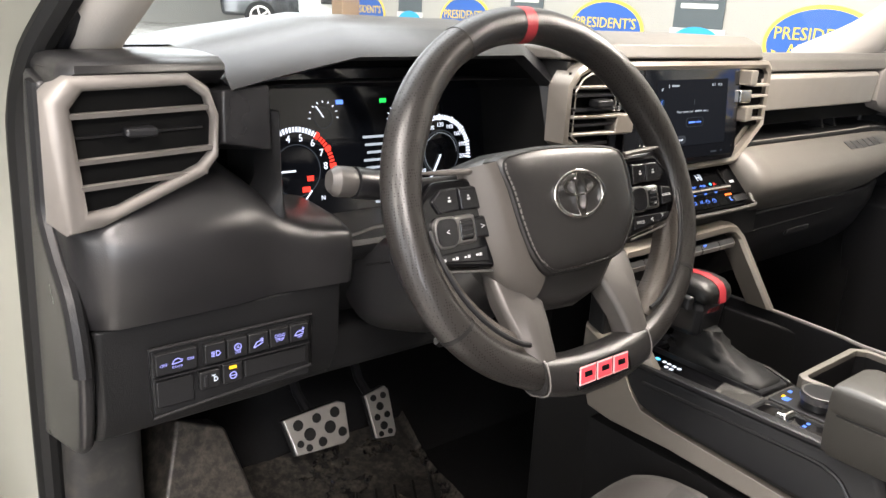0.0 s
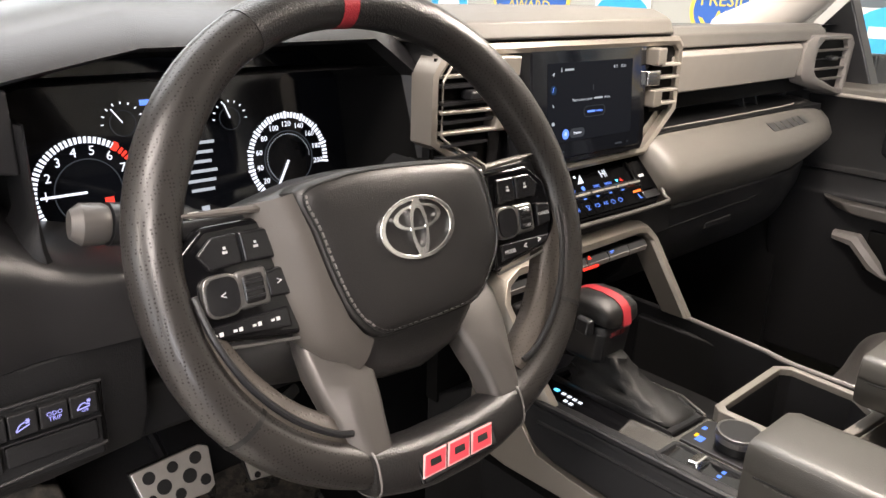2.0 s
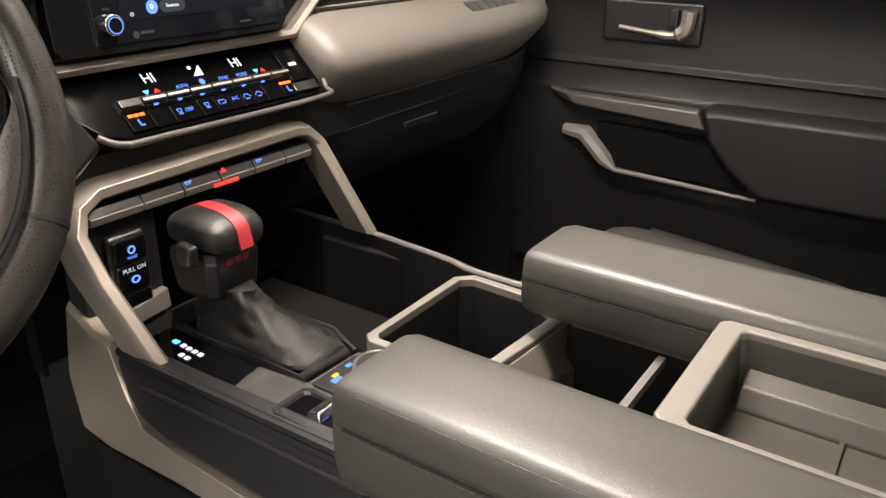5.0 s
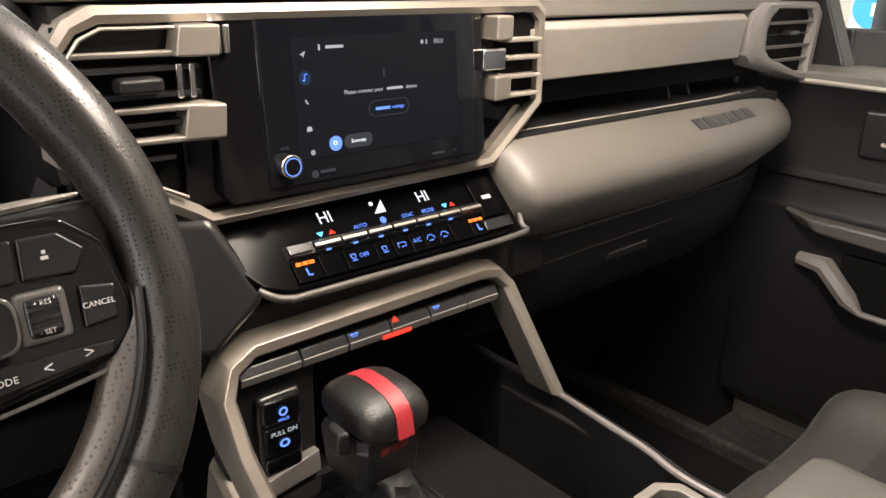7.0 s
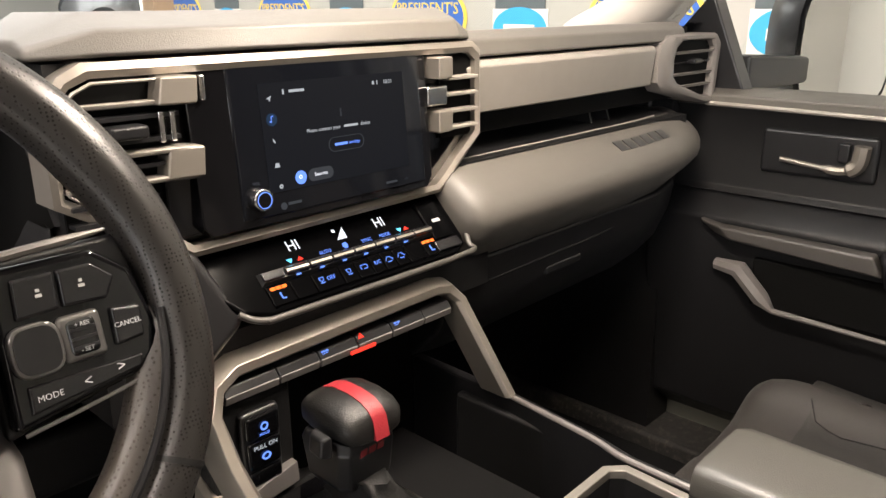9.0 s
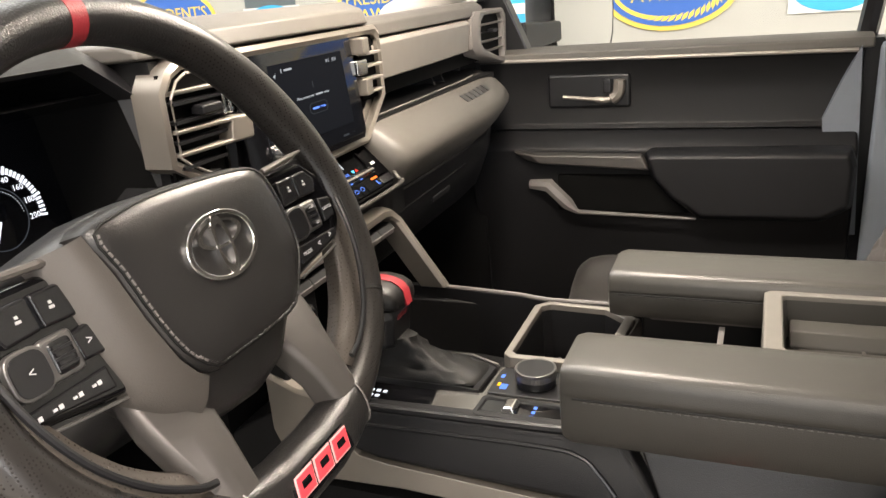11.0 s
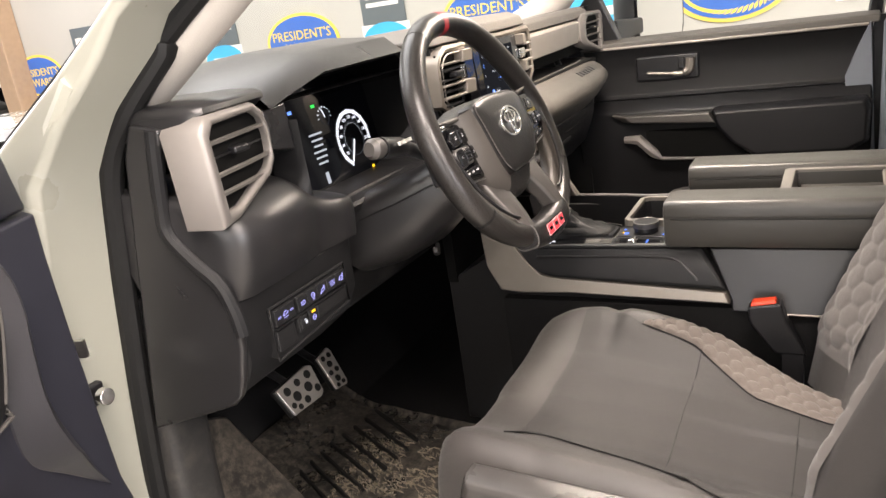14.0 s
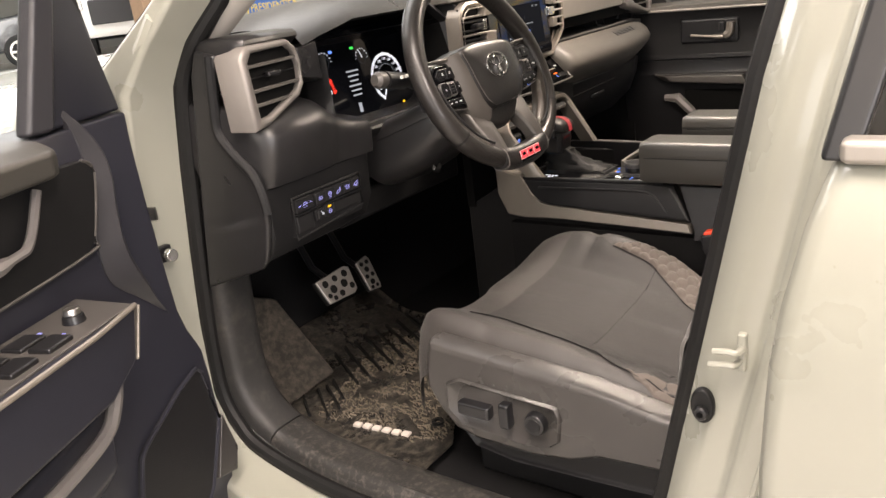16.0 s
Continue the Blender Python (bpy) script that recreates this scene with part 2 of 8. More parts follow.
    "uibg": material("screen_glow", (0.004, 0.0055, 0.009), emit=1.0),
    "white": material("white_print", (0.75, 0.74, 0.70), 0.5, vary=0.03),
    "paleprint": material("worn_pale_print", (0.50, 0.46, 0.42), 0.6, vary=0.1),
    "greyprint": material("grey_print", (0.35, 0.35, 0.35), 0.5, vary=0.0),
    "wallwhite": material("white_banner_wall", (0.42, 0.41, 0.375), 0.6, vary=0.03, scale=3),
    "signblue": material("sign_blue", (0.04, 0.13, 0.46), 0.5, vary=0.05),
    "signsky": material("sign_sky_blue", (0.04, 0.38, 0.68), 0.5, vary=0.05),
    "signyellow": material("sign_yellow", (0.80, 0.58, 0.10), 0.5, vary=0.05),
    "signgrey": material("sign_grey", (0.10, 0.12, 0.13), 0.5, vary=0.05),
    "tile": material("showroom_tile", (0.46, 0.44, 0.41), 0.18, vary=0.08, scale=2),
    "ceiling": material("ceiling_white", (0.75, 0.74, 0.72), 0.8, vary=0.03),
    "wood": material("brown_post", (0.32, 0.22, 0.14), 0.5, vary=0.15),
    "carblack": material("dark_car_paint", (0.02, 0.022, 0.025), 0.15, vary=0.0, coat=0.8),
    "glass": glass_material("clear_glass", (0.93, 0.96, 0.94)),
    "tint": glass_material("tinted_glass", (0.22, 0.19, 0.17), 0.09),
}
M["mirror"] = material("mirror_glass", (0.9, 0.9, 0.9), 0.01, metal=1.0, vary=0.0)


# ---- helpers of the build ----
def thing(name, loc=(0, 0, 0), label="", category="", group="", kind="", m=None):
    ob = new(name)
    ob.empty_display_size = 0.05
    ob.matrix_basis = m if m is not None else Matrix.Translation(loc)
    return tagged(ob, label, category, group, kind)


def part(name, bm, mat, parent=None, label="", bev=0.0, smooth=35, local=False, seg=2):
    me = bpy.data.meshes.new(name)
    bmesh.ops.recalc_face_normals(bm, faces=bm.faces[:])
    bm.to_mesh(me)
    bm.free()
    me.materials.append(M[mat])
    for p in me.polygons:
        p.use_smooth = True
    me.set_sharp_from_angle(angle=radians(smooth))
    ob = new(name, me)
    if bev:
        md = ob.modifiers.new("edges", "BEVEL")
        md.width, md.segments, md.limit_method, md.angle_limit = bev, seg, "ANGLE", radians(28)
        md.harden_normals = True
    if parent is not None:
        ob.parent = parent
        if parent.type == "EMPTY" and not local:
            ob.matrix_basis = parent.matrix_basis.inverted()
    if label:
        ob["label"] = label
    return ob


def box(x0, x1, y0, y1, z0, z1, bm=None):
    bm = bm or bmesh.new()
    v = [bm.verts.new((x, y, z)) for z in (z0, z1) for x, y in ((x0, y0), (x1, y0), (x1, y1), (x0, y1))]
    for f in ((3, 2, 1, 0), (4, 5, 6, 7), (0, 1, 5, 4), (1, 2, 6, 5), (2, 3, 7, 6), (3, 0, 4, 7)):
        bm.faces.new([v[i] for i in f])
    return bm


def loft(rings, bm=None, closed=True, caps=True, loop=False):
    """Quads between rings of equal length. closed: each ring is a loop. loop: the last ring joins the first."""
    bm = bm or bmesh.new()
    vs = [[bm.verts.new(p) for p in r] for r in rings]
    n = len(vs[0])
    pairs = list(zip(vs, vs[1:])) + ([(vs[-1], vs[0])] if loop else [])
    for a, b in pairs:
        for i in range(n if closed else n - 1):
            j = (i + 1) % n
            bm.faces.new((a[i], a[j], b[j], b[i]))
    if caps and closed and not loop:
        bm.faces.new(vs[0][::-1])
        bm.faces.new(vs[-1])
    return bm


def prism(poly, a, b, axis, bm=None):
    """A polygon of two coordinates, pushed along axis from a to b."""
    def p(u, v, w):
        return {"x": (w, u, v), "y": (u, w, v), "z": (u, v, w)}[axis]
    return loft([[p(u, v, w) for u, v in poly] for w in (a, b)], bm)


def sheet(fn, nu, nv, bm=None):
    """An open grid fn(u, v) with u and v from 0 to 1."""
    return loft([[fn(i / nu, j / nv) for j in range(nv + 1)] for i in range(nu + 1)], bm, closed=False)


def tube(path, radius, n=10, closed=False, bm=None, flat=1.0, up=(0, 0, 1)):
    """A round or flattened bar along a path. radius may be a list."""
    pts = [Vector(p) for p in path]
    rings = []
    for i, p in enumerate(pts):
        a = pts[i - 1] if (i or closed) else p
        b = pts[(i + 1) % len(pts)] if (i < len(pts) - 1 or closed) else p
        d = (b - a).normalized()
        s = d.cross(Vector(up))
        s = s.normalized() if s.length > 1e-4 else Vector((1, 0, 0))
        t = s.cross(d).normalized()
        r = radius[i] if isinstance(radius, (list, tuple)) else radius
        rings.append([p + s * r * math.cos(2 * math.pi * k / n) + t * r * flat * math.sin(2 * math.pi * k / n) for k in range(n)])
    return loft(rings, bm, loop=closed, caps=not closed)


def disc(c, r, h, m=None, n=32, bm=None, r2=None):
    """A short cylinder along local z at c, in the frame m."""
    m = m or Matrix.Identity(4)
    r2 = r if r2 is None else r2
    rings = [[m @ Vector((c[0] + q * math.cos(2 * math.pi * k / n), c[1] + q * math.sin(2 * math.pi * k / n), c[2] + z)) for k in range(n)] for q, z in ((r, 0), (r2, h))]
    return loft(rings, bm)


def ring(c, r0, r1, h, m=None, n=40, sx=1.0, sy=1.0, bm=None):
    """A flat ring, raised by h, oval by sx and sy."""
    m = m or Matrix.Identity(4)
    prof = ((r0, 0), (r0, h), (r1, h), (r1, 0))
    rings = [[m @ Vector((c[0] + q * sx * math.cos(2 * math.pi * k / n), c[1] + q * sy * math.sin(2 * math.pi * k / n), c[2] + z)) for q, z in prof] for k in range(n)]
    return loft(rings, bm, loop=True)


def text_bm(words, size, m, depth=0.0006, align="CENTER"):
    cu = bpy.data.curves.new("words", "FONT")
    cu.body, cu.size, cu.extrude, cu.align_x, cu.align_y = words, size, depth, align, "CENTER"
    cu.resolution_u = 2
    tmp = new("words", cu)
    me = bpy.data.meshes.new_from_object(tmp.evaluated_get(bpy.context.evaluated_depsgraph_get()))
    bpy.data.objects.remove(tmp)
    bm = bmesh.new()
    bm.from_mesh(me)
    bpy.data.meshes.remove(me)
    bm.transform(m)
    return bm


def spline(pts, n=8, closed=False):
    """Catmull-Rom points through pts."""
    pts = [Vector(p) for p in pts]
    k = len(pts)
    out = []
    for i in range(k if closed else k - 1):
        g = lambda j: pts[j % k] if closed else pts[min(max(j, 0), k - 1)]
        p0, p1, p2, p3 = g(i - 1), g(i), g(i + 1), g(i + 2)
        for s in range(n):
            t = s / n
            out.append(0.5 * (2 * p1 + (p2 - p0) * t + (2 * p0 - 5 * p1 + 4 * p2 - p3) * t * t + (3 * p1 - p0 - 3 * p2 + p3) * t ** 3))
    if not closed:
        out.append(pts[-1])
    return out


def plane_m(o, right, up):
    """A frame at o with x along right, y along up, z towards the viewer."""
    x = Vector(right).normalized()
    z = x.cross(Vector(up)).normalized()
    y = z.cross(x)
    return Matrix.Translation(o) @ Matrix((x, y, z)).transposed().to_4x4()


# ---- showroom ----
def showroom():
    tagged(part("floor", box(-9, 14, -7, 22, -0.1, 0.0), "tile"), "pale polished showroom floor tiles", "floor", kind="structure")
    tagged(part("ceiling", box(-9, 14, -7, 22, 4.4, 4.5), "ceiling"), "plain white showroom ceiling", "ceiling", kind="structure")
    tagged(part("wall_east", box(WALL, WALL + 0.12, -7, 5.42, 0, 4.4), "wallwhite"), "white banner wall with repeated award and dealer signs", "wall", kind="structure")
    tagged(part("wall_north", box(-9, 14, 22, 22.2, 0, 4.4), "wallwhite"), "plain white far showroom wall", "wall", kind="structure")
    tagged(part("wall_south", box(-9, WALL, -7.2, -7, 0, 4.4), "wallwhite"), "plain white showroom wall behind the truck", "wall", kind="structure")
    tagged(part("wall_west", box(-9.2, -9, -7, 22, 0, 4.4), "wallwhite"), "plain white showroom side wall", "wall", kind="structure")
    tagged(part("wall_far_east", box(14, 14.2, 5.6, 22, 0, 4.4), "wallwhite"), "plain white side wall beyond the post", "wall", kind="structure")
    tagged(part("post", box(WALL - 0.16, WALL - 0.002, 5.22, 5.38, 0, 4.4), "wood", bev=0.01), "brown square post at the end of the banner wall", "post", kind="structure")
    tagged(part("raised_floor", box(-9, 14, 8.0, 22, 0.0, 0.76), "tile"), "raised pale display floor at the far end", "platform", kind="structure")


WALL = 2.35
showroom()

# ---- cab shell ----
HX = 0.80


def shell():
    s = thing("cab_shell", (0, 0, 0.55), "pale grey green truck cab body with open driver doorway", "truck body", kind="structure")
    part("cab_floor", box(-0.80, 0.80, -1.0, 1.2, 0.60, 0.69), "carpet", s, "dark carpeted cab floor")
    # toe board and firewall
    part("firewall", prism([(1.02, 0.69), (1.20, 0.88), (1.24, 1.40), (1.30, 1.40), (1.30, 0.60), (1.02, 0.60)], -0.80, 0.80, "x"), "carpet", s, "dark carpeted toe board")
    part("rear_wall", box(-0.80, 0.80, -1.06, -1.0, 0.60, 1.25), "plastic", s, "dark cab rear trim")
    part("roof", box(-0.70, 0.70, -1.0, 0.40, 1.80, 1.86), "pillar", s, "light headliner", bev=0.02)
    # rocker and sill on the driver side
    part("rocker", prism([(-0.93, 0.45), (-0.90, 0.62), (-0.845, 0.665), (-0.80, 0.665), (-0.80, 0.45)], -1.0, 1.3, "y"), "paint", s, bev=0.008)
    part("sill_plate", loft([[(-0.800, y, 0.668), (-0.790, y, 0.70), (-0.77, y, 0.715), (-0.735, y, 0.705), (-0.725, y, 0.68), (-0.80, y, 0.66)] for y in (-0.12, 0.2, 0.5, 0.72, 0.80)]), "sillp", s, "dusty black sill plate", bev=0.003)
    part("passenger_sill", box(0.74, 0.86, -1.0, 1.2, 0.60, 0.72), "sillp", s, "black passenger sill plate", bev=0.01)
    # hinge pillar and windscreen pillar, body colour
    hp = [(1.10, 0.60), (1.10, 1.33), (0.95, 1.375), (0.866, 1.431), (0.772, 1.496), (0.70, 1.552), (0.40, 1.79), (0.34, 1.77), (0.675, 1.545), (0.70, 1.509), (0.755, 1.451), (0.80, 1.385), (0.833, 1.245), (0.862, 1.10), (0.88, 0.965), (0.888, 0.82), (0.86, 0.755), (0.81, 0.715), (0.66, 0.672), (0.40, 0.655), (0.40, 0.60)]
    for sx, nm in ((-1, "hinge_pillar"), (1, "passenger_pillar")):
        part(nm, loft([[(sx * (x - 0.30 * max(0, z - 1.38)), y, z) for y, z in hp] for x in (0.90, 0.79)]), "paint", s, bev=0.010, seg=3)
    # raised flange line on the hinge pillar
    fl = spline([(-0.862, 0.74, 1.49), (-0.885, 0.835, 1.36), (-0.893, 0.875, 1.20), (-0.895, 0.915, 0.98), (-0.895, 0.92, 0.83), (-0.895, 0.87, 0.72)], 6)
    part("pillar_flange", tube(fl, 0.012, 8, up=(1, 0, 0)), "paint", s)
    # black rubber door seal round the doorway
    seal = spline([(-0.70, 0.34, 1.77), (-0.76, 0.672, 1.543), (-0.77, 0.70, 1.507), (-0.793, 0.752, 1.449), (-0.801, 0.795, 1.385), (-0.801, 0.828, 1.245), (-0.801, 0.875, 0.965), (-0.801, 0.882, 0.82), (-0.802, 0.85, 0.755), (-0.804, 0.80, 0.72), (-0.80, 0.66, 0.685), (-0.80, 0.40, 0.672)], 6)
    part("door_seal", tube(seal, 0.014, 10, up=(1, 0, 0)), "rubber", s, "black rubber door seal")
    part("inner_seal", tube([p + Vector((0.018, 0.006, 0.0)) for p in seal], 0.009, 8, up=(1, 0, 0)), "smooth", s, "black inner seal lip")
    # windscreen pillar trims inside
    for sx, nm in ((-1, "pillar_trim"), (1, "pillar_trim")):
        path = [(sx * 0.755, 0.86, 1.41), (sx * 0.742, 0.76, 1.475), (sx * 0.705, 0.60, 1.595), (sx * 0.66, 0.36, 1.77)]
        rad = 0.036 if sx < 0 else [0.072, 0.070, 0.067, 0.064, 0.060, 0.056, 0.052, 0.049, 0.046, 0.044, 0.042, 0.040, 0.038, 0.037, 0.036, 0.036, 0.036, 0.036, 0.036]
        part(nm, tube(spline(path, 6), rad, 14, flat=0.8), "pillar", s, "light grey windscreen pillar trim")
    part("header_trim", tube([(-0.68, 0.38, 1.80), (0.68, 0.38, 1.80)], 0.04, 10), "pillar", s, "light windscreen header trim")
    # windscreen
    part("windscreen", loft([[(-0.85, 0.88, 1.425), (-0.70, 1.10, 1.42), (-0.4, 1.26, 1.42), (0, 1.32, 1.42), (0.4, 1.26, 1.42), (0.70, 1.10, 1.42), (0.85, 0.88, 1.425)], [(-0.72, 0.41, 1.79), (-0.6, 0.43, 1.80), (-0.35, 0.45, 1.81), (0, 0.46, 1.81), (0.35, 0.45, 1.81), (0.6, 0.43, 1.80), (0.72, 0.41, 1.79)]], closed=False), "glass", s, "clear windscreen glass").visible_shadow = False
    part("frit_band", tube(spline([(-0.80, 0.93, 1.428), (-0.68, 1.09, 1.43), (-0.4, 1.245, 1.432), (0, 1.305, 1.433), (0.4, 1.245, 1.432), (0.68, 1.09, 1.43), (0.80, 0.93, 1.428)], 5), 0.006, 6), "rubber", s, "black band along the windscreen foot")
    for sx in (-1, 1):
        part("screen_seal", tube([(sx * 0.872, 0.875, 1.424), (sx * 0.845, 0.772, 1.500), (sx * 0.825, 0.70, 1.556), (sx * 0.745, 0.40, 1.795)], 0.006, 6), "rubber", s, "black windscreen edge seal")
    # hood outside
    part("hood", sheet(lambda u, v: (-0.92 + 1.84 * u, 1.02 + 0.30 * math.sin(math.pi * u) + 1.9 * v, 1.365 + 0.03 * math.sin(math.pi * u) - 0.10 * v ** 4 - 0.10 * (abs(u - 0.5) * 2) ** 6), 20, 14), "paint", s, "pale glossy hood")
    part("cowl", loft([[(x, y - 0.06, 1.39), (x, y + 0.05, 1.37), (x, y + 0.05, 1.33), (x, y - 0.06, 1.33)] for x, y in ((-0.84, 0.97), (-0.68, 1.14), (-0.4, 1.29), (0, 1.35), (0.4, 1.29), (0.68, 1.14), (0.84, 0.97))]), "rubber", s, "black windscreen cowl")
    # centre pillar, driver side
    def post(z, pts):
        f = np.interp(z, [0.60, 0.72, 0.80, 0.905, 1.2, 1.44, 1.84], [-0.02, 0.03, 0.035, 0.012, -0.049, -0.098, -0.18])
        return [(x + 0.30 * max(0, z - 1.38), f + y, z) for x, y in pts]
    zs = [0.60, 0.68, 0.74, 0.80, 0.86, 0.92, 1.0, 1.1, 1.2, 1.3, 1.38, 1.45, 1.6, 1.84]
    sec = [(-0.826, 0.0), (-0.836, 0.004), (-0.848, -0.005), (-0.866, -0.022), (-0.870, -0.030), (-0.870, -0.054), (-0.876, -0.060), (-0.888, -0.064), (-0.894, -0.072), (-0.896, -0.12), (-0.896, -0.26), (-0.826, -0.26)]
    part("centre_pillar", loft([post(z, sec) for z in zs]), "paint", s, bev=0.003, smooth=30)
    part("pillar_flange", tube([post(z, [(-0.8985, -0.092)])[0] for z in zs[3:]], 0.0045, 8, up=(1, 0, 0)), "paint", s, "pressed body flange")
    part("pillar_seal", tube([post(z, [(-0.822, 0.011)])[0] for z in zs[2:]], 0.0105, 8, up=(1, 0, 0)), "rubber", s, "black rubber seal on the centre pillar")
    part("pillar_trim_lower", prism([(0.03, 0.70), (0.0, 1.0), (-0.05, 1.2), (-0.12, 1.45), (-0.20, 1.83), (-0.34, 1.83), (-0.34, 0.70)], -0.828, -0.785, "x"), "plastic", s, "dark centre pillar trim")
    # passenger side centre pillar trim
    part("passenger_pillar_trim", loft([[(0.82, -0.05, 0.75), (0.745, -0.03, 0.75), (0.735, -0.11, 0.75), (0.82, -0.14, 0.75)], [(0.82, -0.05, 1.335), (0.745, -0.04, 1.335), (0.735, -0.11, 1.335), (0.82, -0.14, 1.335)]]), "bpillar", s, "blue grey lower pillar trim", bev=0.01)
    part("passenger_pillar_upper", loft([[(0.82, -0.052, 1.338), (0.742, -0.042, 1.338), (0.732, -0.115, 1.338), (0.82, -0.15, 1.338)], [(0.74, -0.12, 1.83), (0.68, -0.11, 1.83), (0.67, -0.18, 1.83), (0.74, -0.23, 1.83)]]), "upillar", s, "pale upper pillar trim", bev=0.01)
    part("rear_side_window", loft([[(0.81, -0.13, 1.30), (0.82, -0.13, 1.30), (0.82, -1.0, 1.30), (0.81, -1.0, 1.30)], [(0.74, -0.20, 1.82), (0.75, -0.20, 1.82), (0.75, -1.0, 1.82), (0.74, -1.0, 1.82)]]), "bore", s, "dark tinted rear side window")
    part("pillar_filler", box(0.795, 0.85, -0.20, -0.022, 0.70, 1.34), "plastic", s, "dark shut face behind the passenger door")
    # rear passenger compartment sides
    part("kick_panel", box(0.76, 0.84, 0.70, 1.2, 0.69, 1.36), "lower", s, "black passenger footwell side")
    part("kick_filler", box(-0.79, -0.775, 0.95, 1.25, 0.62, 1.36), "lower", s)
    part("rear_side", box(0.80, 0.86, -1.0, -0.2, 0.60, 1.30), "plastic", s, "dark rear door trim")
    # curved moulding from the footwell side down into the sill
    mold = spline([(0, 0.855, 1.05), (0, 0.866, 0.90), (0, 0.862, 0.82), (0, 0.83, 0.762), (0, 0.76, 0.725), (0, 0.66, 0.708), (0, 0.50, 0.701), (0, 0.20, 0.70), (0, -0.12, 0.70)], 6)
    prof = [(-0.790, -0.03), (-0.787, 0.0), (-0.781, 0.008), (-0.772, 0.0125), (-0.762, 0.0135), (-0.728, 0.0120), (-0.712, 0.0095), (-0.704, 0.003), (-0.698, -0.010), (-0.694, -0.04)]
    rings = []
    for i, p in enumerate(mold):
        t = (mold[min(i + 1, len(mold) - 1)] - mold[max(i - 1, 0)]).normalized()
        rings.append([(x, p.y + t.z * h, p.z - t.y * h) for x, h in prof])
    part("kick_moulding", loft(rings[:23]), "kick", s, "smooth black footwell moulding", smooth=60)
    part("sill_moulding", loft([[(x, y - 0.0025, z - 0.001) for x, y, z in rings[22]]] + rings[23:]), "sillp", s, "dusty curved sill moulding", smooth=60)
    return s


shell()


def rear_door():
    d = thing("rear_door", (-0.95, -0.5, 0.6), "closed pale grey green rear door with tinted glass", "car door")
    edge = [(-0.17, 0.60), (-0.13, 0.85), (-0.135, 1.07), (-0.141, 1.17), (-0.149, 1.222), (-0.162, 1.284), (-0.172, 1.316), (-0.178, 1.335)]
    rows = [(0.60, -0.93), (0.85, -0.975), (1.07, -0.985), (1.17, -0.985), (1.222, -0.984), (1.284, -0.975), (1.316, -0.965), (1.335, -0.955)]
    bm = loft([[(x, e[0], z), (x + 0.006, e[0] + 0.012, z), (x + 0.018, e[0] + 0.019, z), (x + 0.06, e[0] + 0.017, z), (x + 0.06, -1.0, z), (x, -1.0, z)] for (z, x), e in zip(rows, edge)])
    part("door_skin", bm, "paint", d, bev=0.006)
    part("window_glass", loft([[(-0.945, -0.165, 1.34), (-0.945, -1.0, 1.34)], [(-0.80, -0.27, 1.80), (-0.80, -1.0, 1.80)]], closed=False), "tint", d, "dark tinted window glass")
    part("window_frame", loft([[(-0.954, -0.152, 1.335), (-0.93, -0.148, 1.335), (-0.93, -0.176, 1.335), (-0.954, -0.176, 1.335)], [(-0.815, -0.25, 1.82), (-0.79, -0.245, 1.82), (-0.79, -0.285, 1.82), (-0.815, -0.285, 1.82)]]), "smooth", d, "black window frame", bev=0.004)
    part("belt_moulding", box(-0.968, -0.945, -1.0, -0.166, 1.336, 1.355), "strip", d, "satin belt moulding", bev=0.006)
    part("dark_lining", box(-0.90, -0.86, -1.0, -0.32, 0.62, 1.34), "plastic", d)


rear_door()


# ---- dashboard ----
def side_vent(sx, label):
    v = thing("air_vent", (sx * -0.73, 0.70, 1.37), label, "air vent", "outer dash vents")
    yy = lambda x: 0.645 + (x + 0.80) * (0.22 if sx > 0 else 0.03)
    outer = [(-0.803, 1.421), (-0.786, 1.437), (-0.683, 1.437), (-0.664, 1.425), (-0.655, 1.402), (-0.657, 1.362), (-0.672, 1.346), (-0.765, 1.316), (-0.795, 1.314)]
    if sx < 0:
        outer = [(x + 0.036 if x > -0.69 else x, z) for x, z in outer]
    inner = [(-0.784, 1.413), (-0.773, 1.426), (-0.684, 1.427), (-0.668, 1.416), (-0.661, 1.396), (-0.663, 1.368), (-0.675, 1.357), (-0.752, 1.331), (-0.777, 1.329)]
    o = lambda p, d: (sx * p[0], yy(p[0]) + d, p[1])
    back = [(sx * (p[0] + (0.010 if p[0] < -0.76 and p[1] > 1.4 else -0.004 if p[0] < -0.76 else 0)), yy(p[0]) + (0.070 if p[1] > 1.33 else 0.055), p[1]) for p in outer]
    rings = [back, [o(p, 0.006) for p in outer], [o(((p[0] * 3 + q[0]) / 4, (p[1] * 3 + q[1]) / 4), 0.0) for p, q in zip(outer, inner)], [o(((p[0] + 3 * q[0]) / 4, (p[1] + 3 * q[1]) / 4), 0.0) for p, q in zip(outer, inner)], [o(q, 0.004) for q in inner], [o(q, 0.012) for q in inner]]
    part("frame", loft(rings, caps=False), "vent", v, "satin taupe octagonal frame", smooth=70 if sx > 0 else 35)
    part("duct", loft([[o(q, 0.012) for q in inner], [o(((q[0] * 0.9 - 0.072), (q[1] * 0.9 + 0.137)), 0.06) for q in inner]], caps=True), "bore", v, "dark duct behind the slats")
    for k, (z, xl, xr) in enumerate(((1.407, -0.786, -0.660), (1.371, -0.783, -0.659), (1.350, -0.781, -0.668))):
        bm = bmesh.new()
